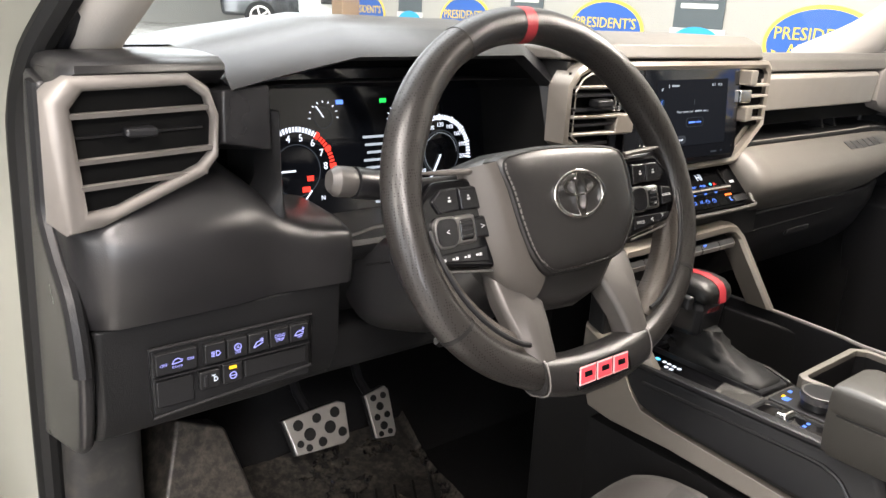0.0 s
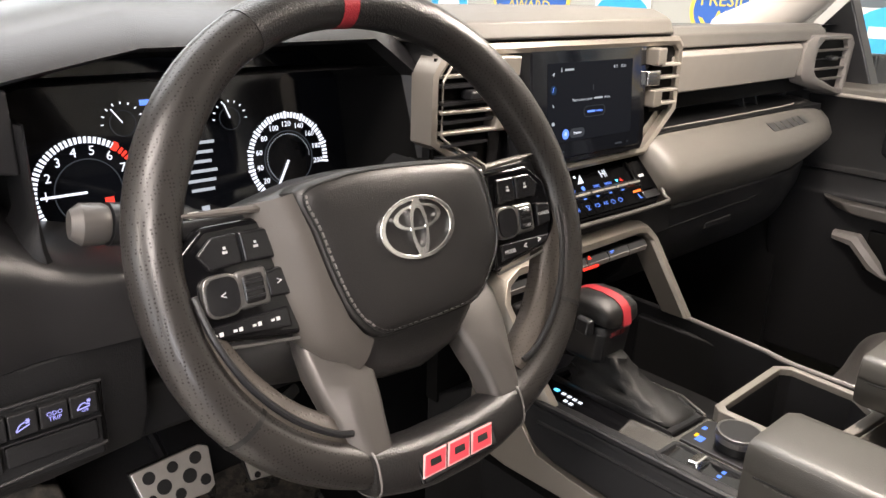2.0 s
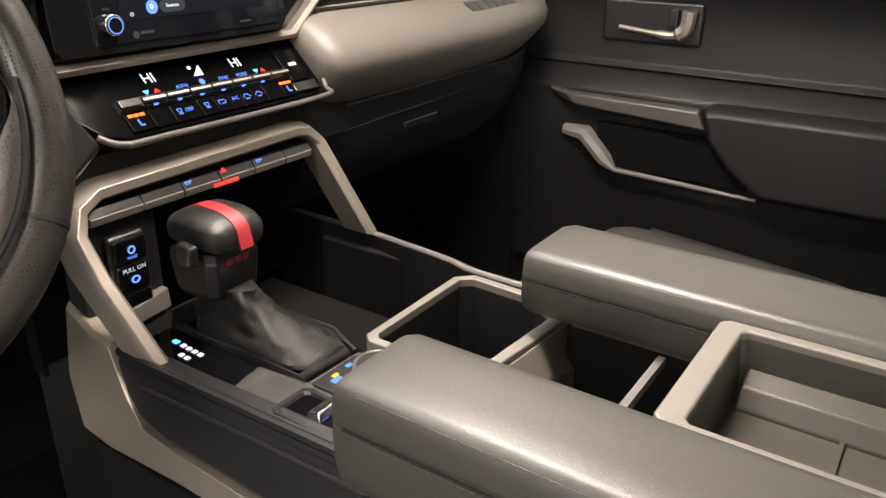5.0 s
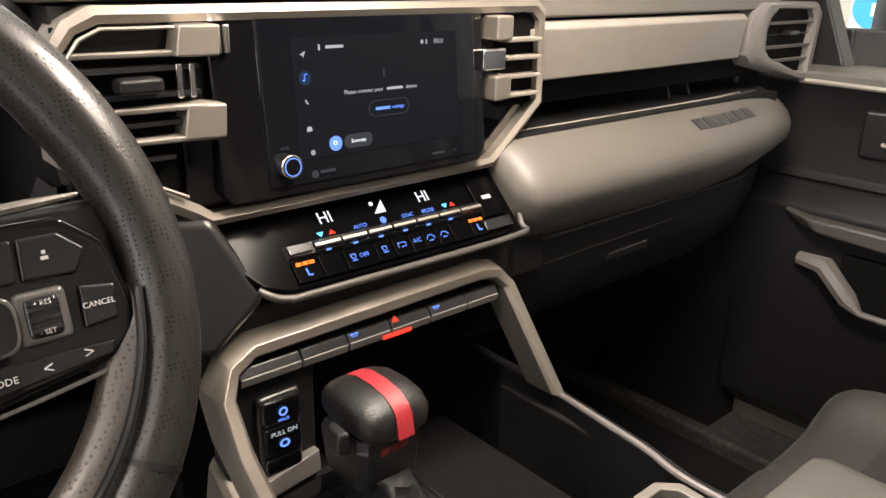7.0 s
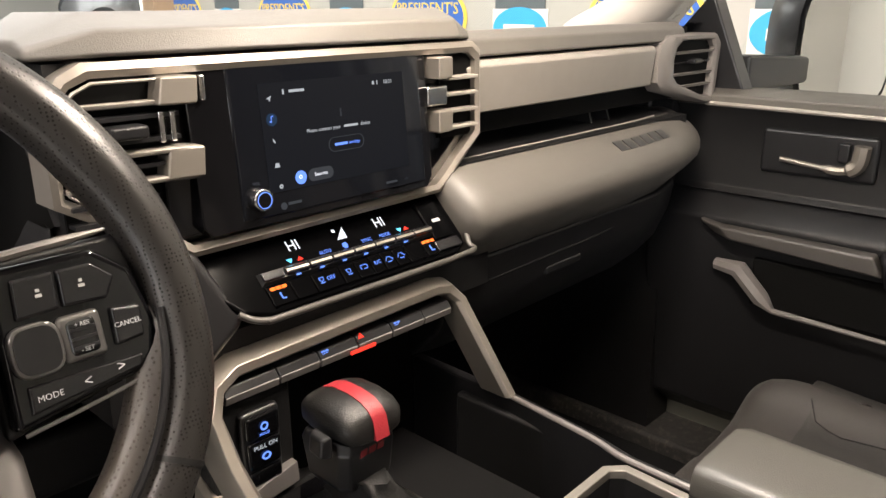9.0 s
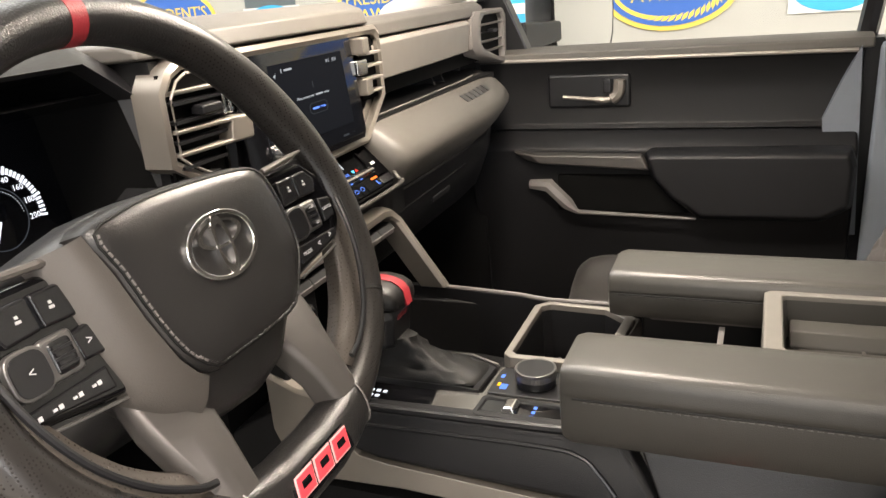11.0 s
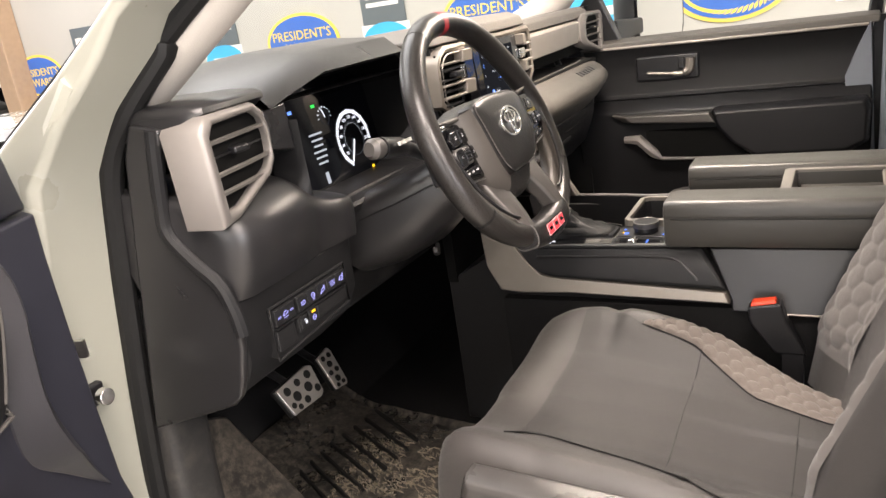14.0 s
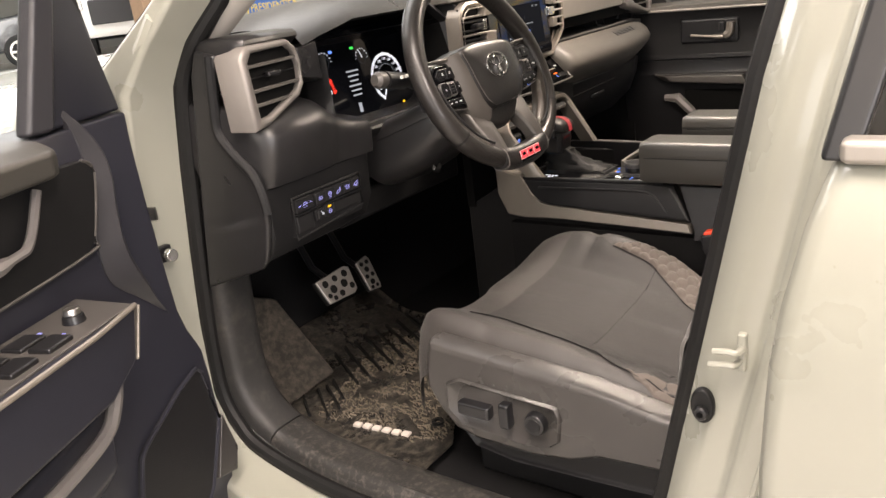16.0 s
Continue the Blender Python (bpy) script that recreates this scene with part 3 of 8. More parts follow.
        loft([[(sx * x, yy(x) + 0.009, z + 0.0018), (sx * x, yy(x) + 0.009, z - 0.0022), (sx * x, yy(x) + 0.035, z - 0.006), (sx * x, yy(x) + 0.035, z - 0.003)] for x in (xl, xr)], bm)
        sl = part("slat", bm, "smooth", v, "black slat")
        part("slat_edge", loft([[(sx * x, yy(x) + 0.002, z + 0.0020), (sx * x, yy(x) + 0.004, z - 0.0022), (sx * x, yy(x) + 0.009, z - 0.0024), (sx * x, yy(x) + 0.009, z + 0.0022)] for x in (xl, xr)]), "vent", sl, "satin slat edge")
    part("slat", loft([[(sx * x, yy(x) + 0.008, 1.3905), (sx * x, yy(x) + 0.009, 1.3885), (sx * x, yy(x) + 0.035, 1.386), (sx * x, yy(x) + 0.035, 1.390)] for x in (-0.784, -0.669)]), "smooth", v, "black slat")
    part("tab", box(*sorted((sx * -0.742, sx * -0.715)), yy(-0.73) - 0.002, yy(-0.73) + 0.02, 1.387, 1.395), "smooth", v, "black adjusting tab", bev=0.003)
    return v


def dashboard():
    d = thing("dashboard", (0, 0.9, 1.1), "black soft-touch truck dashboard with grey pad and silver trim", "dashboard")
    # wide top sheet down to the windscreen
    def top(u, v):
        x = -0.80 + 1.6 * u
        hump = max(0.0, 1 - max(0, abs(x + 0.02) - 0.17) / 0.05)
        front = 0.675 if x > 0.18 else 0.69
        y = front + (1.30 - front) * v
        z = 1.452 - 0.035 * v + 0.020 * hump * (1 - v) ** 0.6 * min(1, v * 9 + 0.3)
        if x < -0.62:
            z -= 0.012 * (1 - v)
        if -0.66 < x < -0.19:
            z -= 0.030 * min(1, max(0, (1 - v) * 3 - 0.6))
        return (x, y, z)
    part("top", sheet(top, 48, 14), "dash", d, "dark upper dash")
    # strong light on this roll is put into the paler pad colour
    part("top_front", loft([[(x, 0.675, 1.455), (x, 0.66, 1.445), (x, 0.655, 1.428), (x, 0.72, 1.42), (x, 0.74, 1.452)] for x in (0.19, 0.4, 0.6, 0.70)]), "pad", d, "grey padded roll above the strip, paled for the light on it", bev=0.003)
    hump = [(0.635, 1.449), (0.642, 1.468), (0.67, 1.479), (0.80, 1.478), (0.80, 1.44)]
    part("centre_hump", loft([[(x, 0.69 + (y - 0.69) * (0.6 if e else 1), 1.445 + (z - 1.445) * (0.45 if e else 1)) for y, z in hump] for x, e in ((-0.245, 1), (-0.20, 0), (0.165, 0), (0.205, 1))]), "pad", d, "padded hood over the screen", bev=0.004)
    # cluster hood
    lip_in = [(-0.640, 0.678, 1.420), (-0.606, 0.684, 1.427), (-0.516, 0.690, 1.444), (-0.29, 0.690, 1.446), (-0.250, 0.684, 1.414), (-0.238, 0.67, 1.33)]
    lip_edge = [(-0.655, 0.664, 1.421), (-0.610, 0.669, 1.431), (-0.516, 0.674, 1.449), (-0.29, 0.674, 1.451), (-0.240, 0.668, 1.414), (-0.230, 0.66, 1.33)]
    lip_out = [(-0.656, 0.690, 1.446), (-0.612, 0.696, 1.455), (-0.518, 0.708, 1.476), (-0.285, 0.708, 1.476), (-0.228, 0.695, 1.436), (-0.222, 0.68, 1.33)]
    mid = [(-0.662, 0.80, 1.452), (-0.622, 0.81, 1.464), (-0.52, 0.82, 1.487), (-0.28, 0.82, 1.486), (-0.215, 0.80, 1.455), (-0.215, 0.78, 1.33)]
    far = [(-0.68, 1.12, 1.43), (-0.63, 1.13, 1.437), (-0.52, 1.16, 1.455), (-0.28, 1.16, 1.455), (-0.20, 1.14, 1.435), (-0.20, 1.1, 1.33)]
    cave = [(-0.600, 0.80, 1.36), (-0.592, 0.80, 1.40), (-0.52, 0.80, 1.428), (-0.29, 0.80, 1.428), (-0.262, 0.80, 1.40), (-0.258, 0.80, 1.25)]
    part("cluster_hood", loft([lip_in, lip_edge, lip_out, mid, far], closed=False), "dash", d, "hood over the instruments", smooth=40)
    # shade under the hood is in the near-black colour
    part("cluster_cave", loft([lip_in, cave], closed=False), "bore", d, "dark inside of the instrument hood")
    bez = spline([(-0.609, 0.668, 1.400), (-0.607, 0.668, 1.330), (-0.600, 0.668, 1.290), (-0.580, 0.668, 1.268), (-0.550, 0.668, 1.260), (-0.45, 0.668, 1.258), (-0.30, 0.668, 1.262), (-0.255, 0.668, 1.28), (-0.243, 0.67, 1.33)], 5)
    rings = []
    for i, p in enumerate(bez):
        t = (bez[min(i + 1, len(bez) - 1)] - bez[max(i - 1, 0)]).normalized()
        n = Vector((0, 1, 0)).cross(t).normalized()
        if n.dot(p - Vector((-0.425, 0.668, 1.36))) < 0:
            n = -n
        g = min(1.0, max(0.12, (1.335 - p.z) / 0.04))
        rings.append([p - n * 0.002 + Vector((0, 0.13, 0)), p - n * 0.002, p + n * 0.003 * g + Vector((0, -0.004, 0)), p + n * 0.012 * g + Vector((0, -0.002, 0)), p + n * 0.024 * g + Vector((0, 0.012, 0)), p + n * 0.028 * g + Vector((0, 0.05, 0))])
    part("cluster_bezel", loft(rings, closed=False), "lower", d, "rounded lower edge round the instruments", smooth=50)
    # end cap and left pod
    plate = [(0.700, 1.428), (0.745, 1.437), (0.764, 1.40), (0.798, 1.245), (0.842, 1.036), (0.80, 1.050), (0.735, 1.072), (0.692, 1.088), (0.676, 1.102), (0.666, 1.125), (0.655, 1.165), (0.652, 1.21), (0.668, 1.245), (0.70, 1.275), (0.73, 1.305), (0.725, 1.343)]
    part("end_cap", prism(plate, -0.806, -0.792, "x"), "dash", d, "black dash end plate", bev=0.006)
    band_path = spline([(-0.802, 0.712, 1.428), (-0.802, 0.727, 1.345), (-0.802, 0.728, 1.308), (-0.802, 0.70, 1.275), (-0.802, 0.668, 1.247), (-0.802, 0.655, 1.212), (-0.802, 0.652, 1.185)], 6)
    part("end_band", tube(band_path, 0.009, 10, up=(1, 0, 0)), "lower", d, "rounded black edge band")
    brow = [(0.640, 1.4385), (0.641, 1.4445), (0.652, 1.4495), (0.70, 1.4515), (0.78, 1.449), (0.78, 1.425), (0.66, 1.425)]
    part("vent_brow", loft([[(x, y + e, z - g) for y, z in brow] for x, e, g in ((-0.799, 0.030, 0.010), (-0.796, 0.016, 0.003), (-0.788, 0.006, 0.0), (-0.66, 0.028, 0.0), (-0.656, 0.034, 0.002))]), "dash", d, "soft brow above the vent", smooth=50)
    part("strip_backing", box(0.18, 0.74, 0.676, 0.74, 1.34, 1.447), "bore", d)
    part("pod_side", loft([[(-0.66, 0.672, 1.420), (-0.66, 0.674, 1.372), (-0.70, 0.76, 1.355), (-0.70, 0.76, 1.420)], [(-0.612, 0.676, 1.424), (-0.611, 0.674, 1.362), (-0.62, 0.76, 1.35), (-0.62, 0.76, 1.42)]]), "dash", d, "panel between vent and instruments", bev=0.003)
    # knee bolster: rounded upper, flat lower
    prof = [(p.x, p.y) for p in spline([(0.80, 1.36, 0), (0.69, 1.345, 0), (0.652, 1.326, 0), (0.634, 1.308, 0), (0.630, 1.285, 0), (0.639, 1.25, 0), (0.653, 1.220, 0)], 5)]
    secs = []
    for x, dy, k in ((-0.800, 0.05, 1.0), (-0.792, 0.012, 1.0), (-0.77, 0, 1.0), (-0.70, 0.001, 0.99), (-0.66, 0.004, 0.97), (-0.64, 0.009, 0.91), (-0.625, 0.015, 0.83), (-0.61, 0.019, 0.72), (-0.595, 0.016, 0.64), (-0.58, 0.013, 0.58), (-0.56, 0.012, 0.54), (-0.538, 0.012, 0.51), (-0.533, 0.030, 0.50), (-0.531, 0.150, 0.50)):
        flat = np.interp(x, [-0.70, -0.60, -0.54], [1.0, 0.45, 0.15])
        secs.append([(x, (0.654 + (y - 0.654) * flat if y < 0.654 else y) + dy * flat, 1.222 + (z - 1.222) * k) for y, z in prof] + [(x, 0.80, 1.222)])
    part("knee_panel", loft(secs), "dash", d, "rounded panel below the vent", smooth=60)
    low = [(0.662, 1.218), (0.667, 1.135), (0.686, 1.098), (0.74, 1.085), (0.88, 1.10), (0.88, 1.218)]
    part("lower_panel", loft([[(x, y + e, z + f) for y, z in low] for x, e, f in ((-0.7915, 0.004, 0.0), (-0.785, 0.0, 0.0), (-0.62, 0.0, 0.002), (-0.538, 0.006, 0.006), (-0.532, 0.03, 0.008))]), "lower", d, "lower knee panel", bev=0.004)
    # knee cover right of the column
    part("column_cover", loft([[(x, 0.675 + a, 1.264), (x, 0.675 + a, 1.255), (x, 0.690 + a, 1.20), (x, 0.74 + a, 1.14), (x, 0.82, 1.12), (x, 0.82, 1.264)] for x, a in ((-0.53, 0.0), (-0.48, 0.02), (-0.34, 0.02), (-0.235, 0.0), (-0.20, 0.03))]), "lower", d, "panel below the instruments", bev=0.006)
    part("under_cover", box(-0.56, -0.16, 0.74, 1.05, 1.07, 1.13), "lower", d, "black cover above the footwell", bev=0.01)
    # centre stack body
    part("stack_body", loft([[(x, 0.655, 1.445), (x, 0.655, 1.30), (x, 0.655, 1.262), (x, 0.625, 1.225), (x, 0.625, 1.18), (x, 0.80, 1.18), (x, 0.80, 1.445)] for x in (-0.235, 0.20)]), "lower", d)
    part("stack_cheek", loft([[(-0.235, 0.67, 1.31), (-0.15, 0.63, 1.30), (-0.12, 0.61, 1.235), (-0.17, 0.60, 1.205), (-0.235, 0.66, 1.19)], [(-0.235, 0.76, 1.31), (-0.15, 0.75, 1.30), (-0.12, 0.75, 1.235), (-0.17, 0.75, 1.205), (-0.235, 0.75, 1.19)]]), "dash", d, "dark cheek beside the climate panel", bev=0.01)
    # passenger side
    part("silver_strip", loft([[(x, 0.650 + e, 1.424), (x, 0.644 + e, 1.418), (x, 0.650 + e, 1.368), (x, 0.68 + e, 1.366), (x, 0.68 + e, 1.424)] for x, e in ((0.185, 0.0), (0.40, 0.0), (0.58, 0.006), (0.604, 0.008))]), "strip", d, "satin grey metallic strip", bev=0.002)
    part("shelf", loft([[(x, 0.665, 1.366), (x, 0.79, 1.36), (x, 0.79, 1.325), (x, 0.64, 1.319), (x, 0.64, 1.30), (x, 0.82, 1.30), (x, 0.82, 1.38), (x, 0.665, 1.38)] for x in (0.17, 0.69)]), "lower", d, "open shelf above the glovebox")
    pad = [(0.70, 1.312), (0.662, 1.314), (0.650, 1.3175), (0.640, 1.3165), (0.628, 1.3105), (0.606, 1.295), (0.594, 1.282), (0.588, 1.268), (0.591, 1.255), (0.608, 1.234), (0.632, 1.210), (0.70, 1.205)]
    secs = []
    for x, e, k in ((0.142, 0.018, 0.82), (0.155, 0.004, 0.96), (0.18, 0, 1), (0.50, 0.0, 1), (0.60, 0.004, 0.98), (0.67, 0.016, 0.93), (0.72, 0.04, 0.85), (0.755, 0.075, 0.7)):
        secs.append([(x, y + e, 1.30 + (z - 1.30) * k + 0.006 * max(0, (x - 0.5) / 0.25)) for y, z in pad])
    part("soft_pad", loft(secs), "pad", d, "grey padded roll above the glovebox", smooth=60)
    part("pad_edge", tube([(0.165, 0.656, 1.3185), (0.40, 0.656, 1.3185), (0.56, 0.658, 1.3190), (0.63, 0.664, 1.3195)], 0.0022, 8), "strip", d, "thin pale edge of the shelf")
    for x in (0.50, 0.545):
        part("shelf_divider", loft([[(x, 0.688, 1.318), (x + 0.004, 0.688, 1.318), (x + 0.004, 0.785, 1.318), (x, 0.785, 1.318)], [(x, 0.705, 1.364), (x + 0.004, 0.705, 1.364), (x + 0.004, 0.785, 1.364), (x, 0.785, 1.364)]]), "lower", d, "upright shelf divider")
    glove = [(0.625, 1.212), (0.632, 1.17), (0.655, 1.115), (0.70, 1.075), (0.80, 1.06), (0.95, 1.07), (0.95, 1.212)]
    gb = part("glovebox", loft([[(x, y + e, z) for y, z in glove] for x, e in ((0.155, 0.01), (0.20, 0), (0.60, 0.005), (0.70, 0.03), (0.755, 0.07))]), "plastic", d, "dark glovebox lid", bev=0.006)
    part("latch", box(0.33, 0.41, 0.636, 0.65, 1.150, 1.163), "smooth", gb, "recessed glovebox latch", bev=0.004)
    part("groove", tube([(0.21, 0.632, 1.178), (0.45, 0.632, 1.182), (0.68, 0.655, 1.19)], 0.002, 6), "rubber", gb)
    part("passenger_end", prism([(0.72, 1.437), (0.80, 1.42), (0.80, 1.05), (0.74, 1.10), (0.74, 1.30)], 0.755, 0.80, "x"), "smooth", d, bev=0.006)
    # embossed name on the pad, as plain blocks
    def pad_at(x, r):
        e = np.interp(x, [0.18, 0.50, 0.60, 0.67, 0.72], [0.0, 0.0, 0.004, 0.016, 0.04])
        k = np.interp(x, [0.18, 0.50, 0.60, 0.67, 0.72], [1, 1, 0.98, 0.93, 0.85])
        y, z = np.interp(r, [0, 1], [0.6235, 0.6090]), np.interp(r, [0, 1], [1.3075, 1.2973])
        return Vector((x, y + e - 0.0006, 1.30 + (z - 1.30) * k + 0.006 * max(0, (x - 0.5) / 0.25) + 0.0006))
    for i in range(6):
        x0 = 0.450 + 0.0232 * i
        part("embossed_mark", loft([[pad_at(x0, 0.0), pad_at(x0 + 0.018, 0.0), pad_at(x0 + 0.020, 1.0), pad_at(x0 + 0.002, 1.0)], [p + Vector((0, 0.003, -0.003)) for p in (pad_at(x0, 0.0), pad_at(x0 + 0.018, 0.0), pad_at(x0 + 0.020, 1.0), pad_at(x0 + 0.002, 1.0))]]), "dash", d)
    # small speaker grille at the driver's end of the top
    sl = part("defroster_slot", loft([[(-0.765, 0.832, z), (-0.745, 0.818, z), (-0.675, 0.822, z), (-0.658, 0.838, z), (-0.68, 0.852, z), (-0.745, 0.850, z)] for z in (1.430, 1.4445)]), "bore", d, "slim black defroster slot", bev=0.002)
    part("slot_fin", box(-0.752, -0.672, 0.833, 0.837, 1.440, 1.4465), "silver", sl, "thin bright fin")
    part("speaker_mesh", loft([[(-0.74, 0.92, z), (-0.60, 0.90, z), (-0.55, 0.96, z), (-0.70, 1.02, z)] for z in (1.430, 1.4385)]), "rubber", d, "fine speaker mesh", bev=0.003)
    return d


dv = side_vent(1, "driver side dash vent in satin silver frame")
dv.location += Vector((-0.012, -0.014, 0.0))
pv = side_vent(-1, "passenger side dash vent in satin silver frame")
pv.location += Vector((-0.008, -0.004, 0.0077))
pv.scale.z = 0.886
dashboard()


# ---- centre stack ----
def band(outer, inner, y0, y1, lift=0.0):
    """A raised frame between two outlines in x and z, front at y0, back at y1."""
    half = [((p[0] + q[0]) / 2, (p[1] + q[1]) / 2) for p, q in zip(outer, inner)]
    return loft([[(x, y1, z) for x, z in outer], [(x, y0, z) for x, z in outer], [(x, y0 - lift, z) for x, z in half], [(x, y0, z) for x, z in inner], [(x, y1, z) for x, z in inner]], caps=False)


def centre_stack():
    c = thing("centre_display", (0, 0.65, 1.30), "black touchscreen module with silver surround and side vents", "touchscreen")
    outer = [(-0.246, 1.420), (-0.232, 1.440), (-0.215, 1.449), (0.188, 1.449), (0.200, 1.440), (0.202, 1.352), (0.146, 1.303), (0.138, 1.297), (-0.150, 1.294), (-0.165, 1.303), (-0.246, 1.352)]
    inner = [(-0.238, 1.416), (-0.225, 1.432), (-0.210, 1.438), (0.182, 1.438), (0.192, 1.430), (0.193, 1.356), (0.141, 1.312), (0.132, 1.306), (-0.146, 1.304), (-0.156, 1.312), (-0.238, 1.358)]
    part("surround", band(outer, inner, 0.628, 0.66, 0.003), "silver", c, "satin silver surround", smooth=40)
    part("back_panel", prism(inner, 0.638, 0.66, "y"), "piano", c, "gloss black panel")
    # screen glass tilted slightly back
    m = plane_m((-0.002, 0.622, 1.378), (1, 0.0, 0), (0, 0.09, 1))
    bm = box(-0.104, 0.109, -0.063, 0.063, -0.012, 0.0)
    bm.transform(m)
    bz = loft([[m @ Vector((x, y, z)) for x, y in ((-0.139, 0.062), (0.119, 0.062), (0.119, -0.058), (0.112, -0.0685), (-0.132, -0.0685), (-0.139, -0.060))] for z in (-0.024, -0.0015)])
    part("bezel", bz, "piano", c, "gloss black bezel round the screen", bev=0.0015)
    scr = part("screen", bm, "screen", c, "dark glass touchscreen, switched on", bev=0.003)
    def ui(name, x0, x1, z0, z1, mat, d=0.0006):
        b = box(x0, x1, z0, z1, 0.0001, d)
        b.transform(m)
        return part(name, b, mat, scr)
    ui("lit_area", -0.076, 0.086, -0.043, 0.047, "uibg", 0.0004)
    def words(t, x, z, size, mat="uigrey", align="CENTER"):
        part("writing", text_bm(t, size, m @ Matrix.Translation((x, z, 0.0008)), 0.0001, align), mat, scr)
    def pill(name, x0, x1, y0, y1, mat, d, w=0.0):
        r = (y1 - y0) / 2
        def path(q):
            a = [(x1 - r + (r - q) * math.cos(t), (y0 + y1) / 2 + (r - q) * math.sin(t)) for t in [-math.pi / 2 + math.pi * k / 12 for k in range(13)]]
            return a + [(x0 + r - (r - q) * math.cos(t), (y0 + y1) / 2 - (r - q) * math.sin(t)) for t in [-math.pi / 2 + math.pi * k / 12 for k in range(13)]]
        if w:
            b = loft([[m @ Vector((x, y, z)) for x, y in path(q)] for q, z in ((0, 0.0002), (0, d), (w, d), (w, 0.0002))], caps=False)
        else:
            b = loft([[m @ Vector((x, y, z)) for x, y in path(0)] for z in (0.0002, d)])
        return part(name, b, mat, scr)
    words("10:21", 0.066, 0.039, 0.0052)
    ui("status_mark", 0.047, 0.0495, 0.0375, 0.0405, "uigrey")
    ui("status_mark", 0.0525, 0.0535, 0.0370, 0.0410, "uigrey")
    words("Please connect your", -0.0135, 0.004, 0.0046, "uigrey")
    ui("word_bar", 0.0095, 0.0255, 0.0030, 0.0050, "uigrey")
    words("device", 0.0345, 0.004, 0.0046)
    ui("word_bar", -0.046, -0.030, 0.0380, 0.0402, "uigrey")
    ui("logo_shape", -0.0525, -0.0510, 0.0368, 0.0412, "uigrey")
    ui("logo_shape", 0.0065, 0.0080, 0.013, 0.020, "uidark")
    pill("button_outline", -0.010, 0.031, -0.0175, -0.0045, "uidark", 0.0008, 0.0006)
    ui("word_bar", -0.003, 0.0115, -0.0123, -0.0100, "ledblue")
    words("settings", 0.0195, -0.011, 0.0042, "ledblue")
    part("search_button", disc((-0.0435, -0.034, 0.0003), 0.0058, 0.0006, m), "ledblue", scr)
    part("search_mark", ring((-0.0440, -0.0335, 0.0009), 0.0011, 0.0018, 0.0003, m, 16), "ledwhite", scr)
    pill("sources_button", -0.0355, -0.0080, -0.0395, -0.0285, "uidark", 0.0007)
    words("Sources", -0.0218, -0.034, 0.0044, "ledwhite")
    def icon(polys, mat="uigrey"):
        for q in polys:
            part("menu_mark", loft([[m @ Vector((x, y, z)) for x, y in q] for z in (0.0003, 0.0008)]), mat, scr)
    icon([[(-0.0690, 0.0345), (-0.0640, 0.0370), (-0.0662, 0.0322), (-0.0668, 0.0340)]])
    part("menu_glow", disc((-0.0660, 0.0175, 0.0002), 0.0052, 0.0004, m, 24), "uiblue", scr)
    icon([[(-0.0668, 0.0158), (-0.0663, 0.0158), (-0.0663, 0.0200), (-0.0668, 0.0200)], [(-0.0668, 0.0194), (-0.0642, 0.0200), (-0.0642, 0.0207), (-0.0668, 0.0200)], [(-0.0682, 0.0152), (-0.0664, 0.0152), (-0.0664, 0.0164), (-0.0682, 0.0164)]], "ledblue")
    icon([[(-0.0676, 0.0012), (-0.0668, 0.0017), (-0.0655, -0.0006), (-0.0648, -0.0014), (-0.0654, -0.0020), (-0.0664, -0.0012)]])
    icon([[(-0.0682, -0.0212), (-0.0674, -0.0186), (-0.0644, -0.0186), (-0.0636, -0.0212), (-0.0636, -0.0222), (-0.0682, -0.0222)]])
    part("menu_mark", ring((-0.0645, -0.0385, 0.0003), 0.0008, 0.0019, 0.0005, m, 10), "uigrey", scr)
    words("VOL", -0.0885, -0.0325, 0.0040, "uidark")
    words("HD", 0.080, -0.055, 0.003, "uidark")
    ui("word_bar", 0.054, 0.068, -0.0562, -0.0542, "uidark")
    part("mark_disc", disc((-0.0640, -0.0555, 0.0002), 0.0032, 0.0004, m, 20), "uidark", scr)
    ui("word_bar", -0.0595, -0.0455, -0.0555, -0.0530, "uidark")
    kb = disc((-0.0880, -0.0455, 0.0), 0.0098, 0.009, m, 32, r2=0.009)
    vk = part("volume_knob", kb, "chrome", c, "chrome volume knob", bev=0.001)
    part("knob_face", disc((-0.0880, -0.0455, 0.009), 0.0076, 0.0006, m), "piano", vk)
    part("knob_ring", ring((-0.0880, -0.0455, 0.0093), 0.0062, 0.007, 0.0005, m), "ledblue", vk)
    # left centre vent: three deep bars with silver ends
    part("vent_duct", box(-0.237, -0.125, 0.634, 0.6375, 1.325, 1.436), "bore", c, "dark vent opening")
    for z0, z1, x1, y in ((1.4165, 1.4205, -0.145, 0.618), (1.3815, 1.3855, -0.143, 0.612), (1.3605, 1.3645, -0.143, 0.612)):
        part("vent_bar", loft([[(-0.237, y + 0.010, z1), (-0.237, y + 0.012, z0), (-0.237, 0.634, z0), (-0.237, 0.634, z1)], [(-0.165, y + 0.004, z1), (-0.165, y + 0.005, z0), (-0.165, 0.634, z0), (-0.165, 0.634, z1)], [(x1, y, z1), (x1, y, z0), (x1, 0.634, z0), (x1, 0.634, z1)]]), "strip", c, "silver edged vent bar", bev=0.0015)
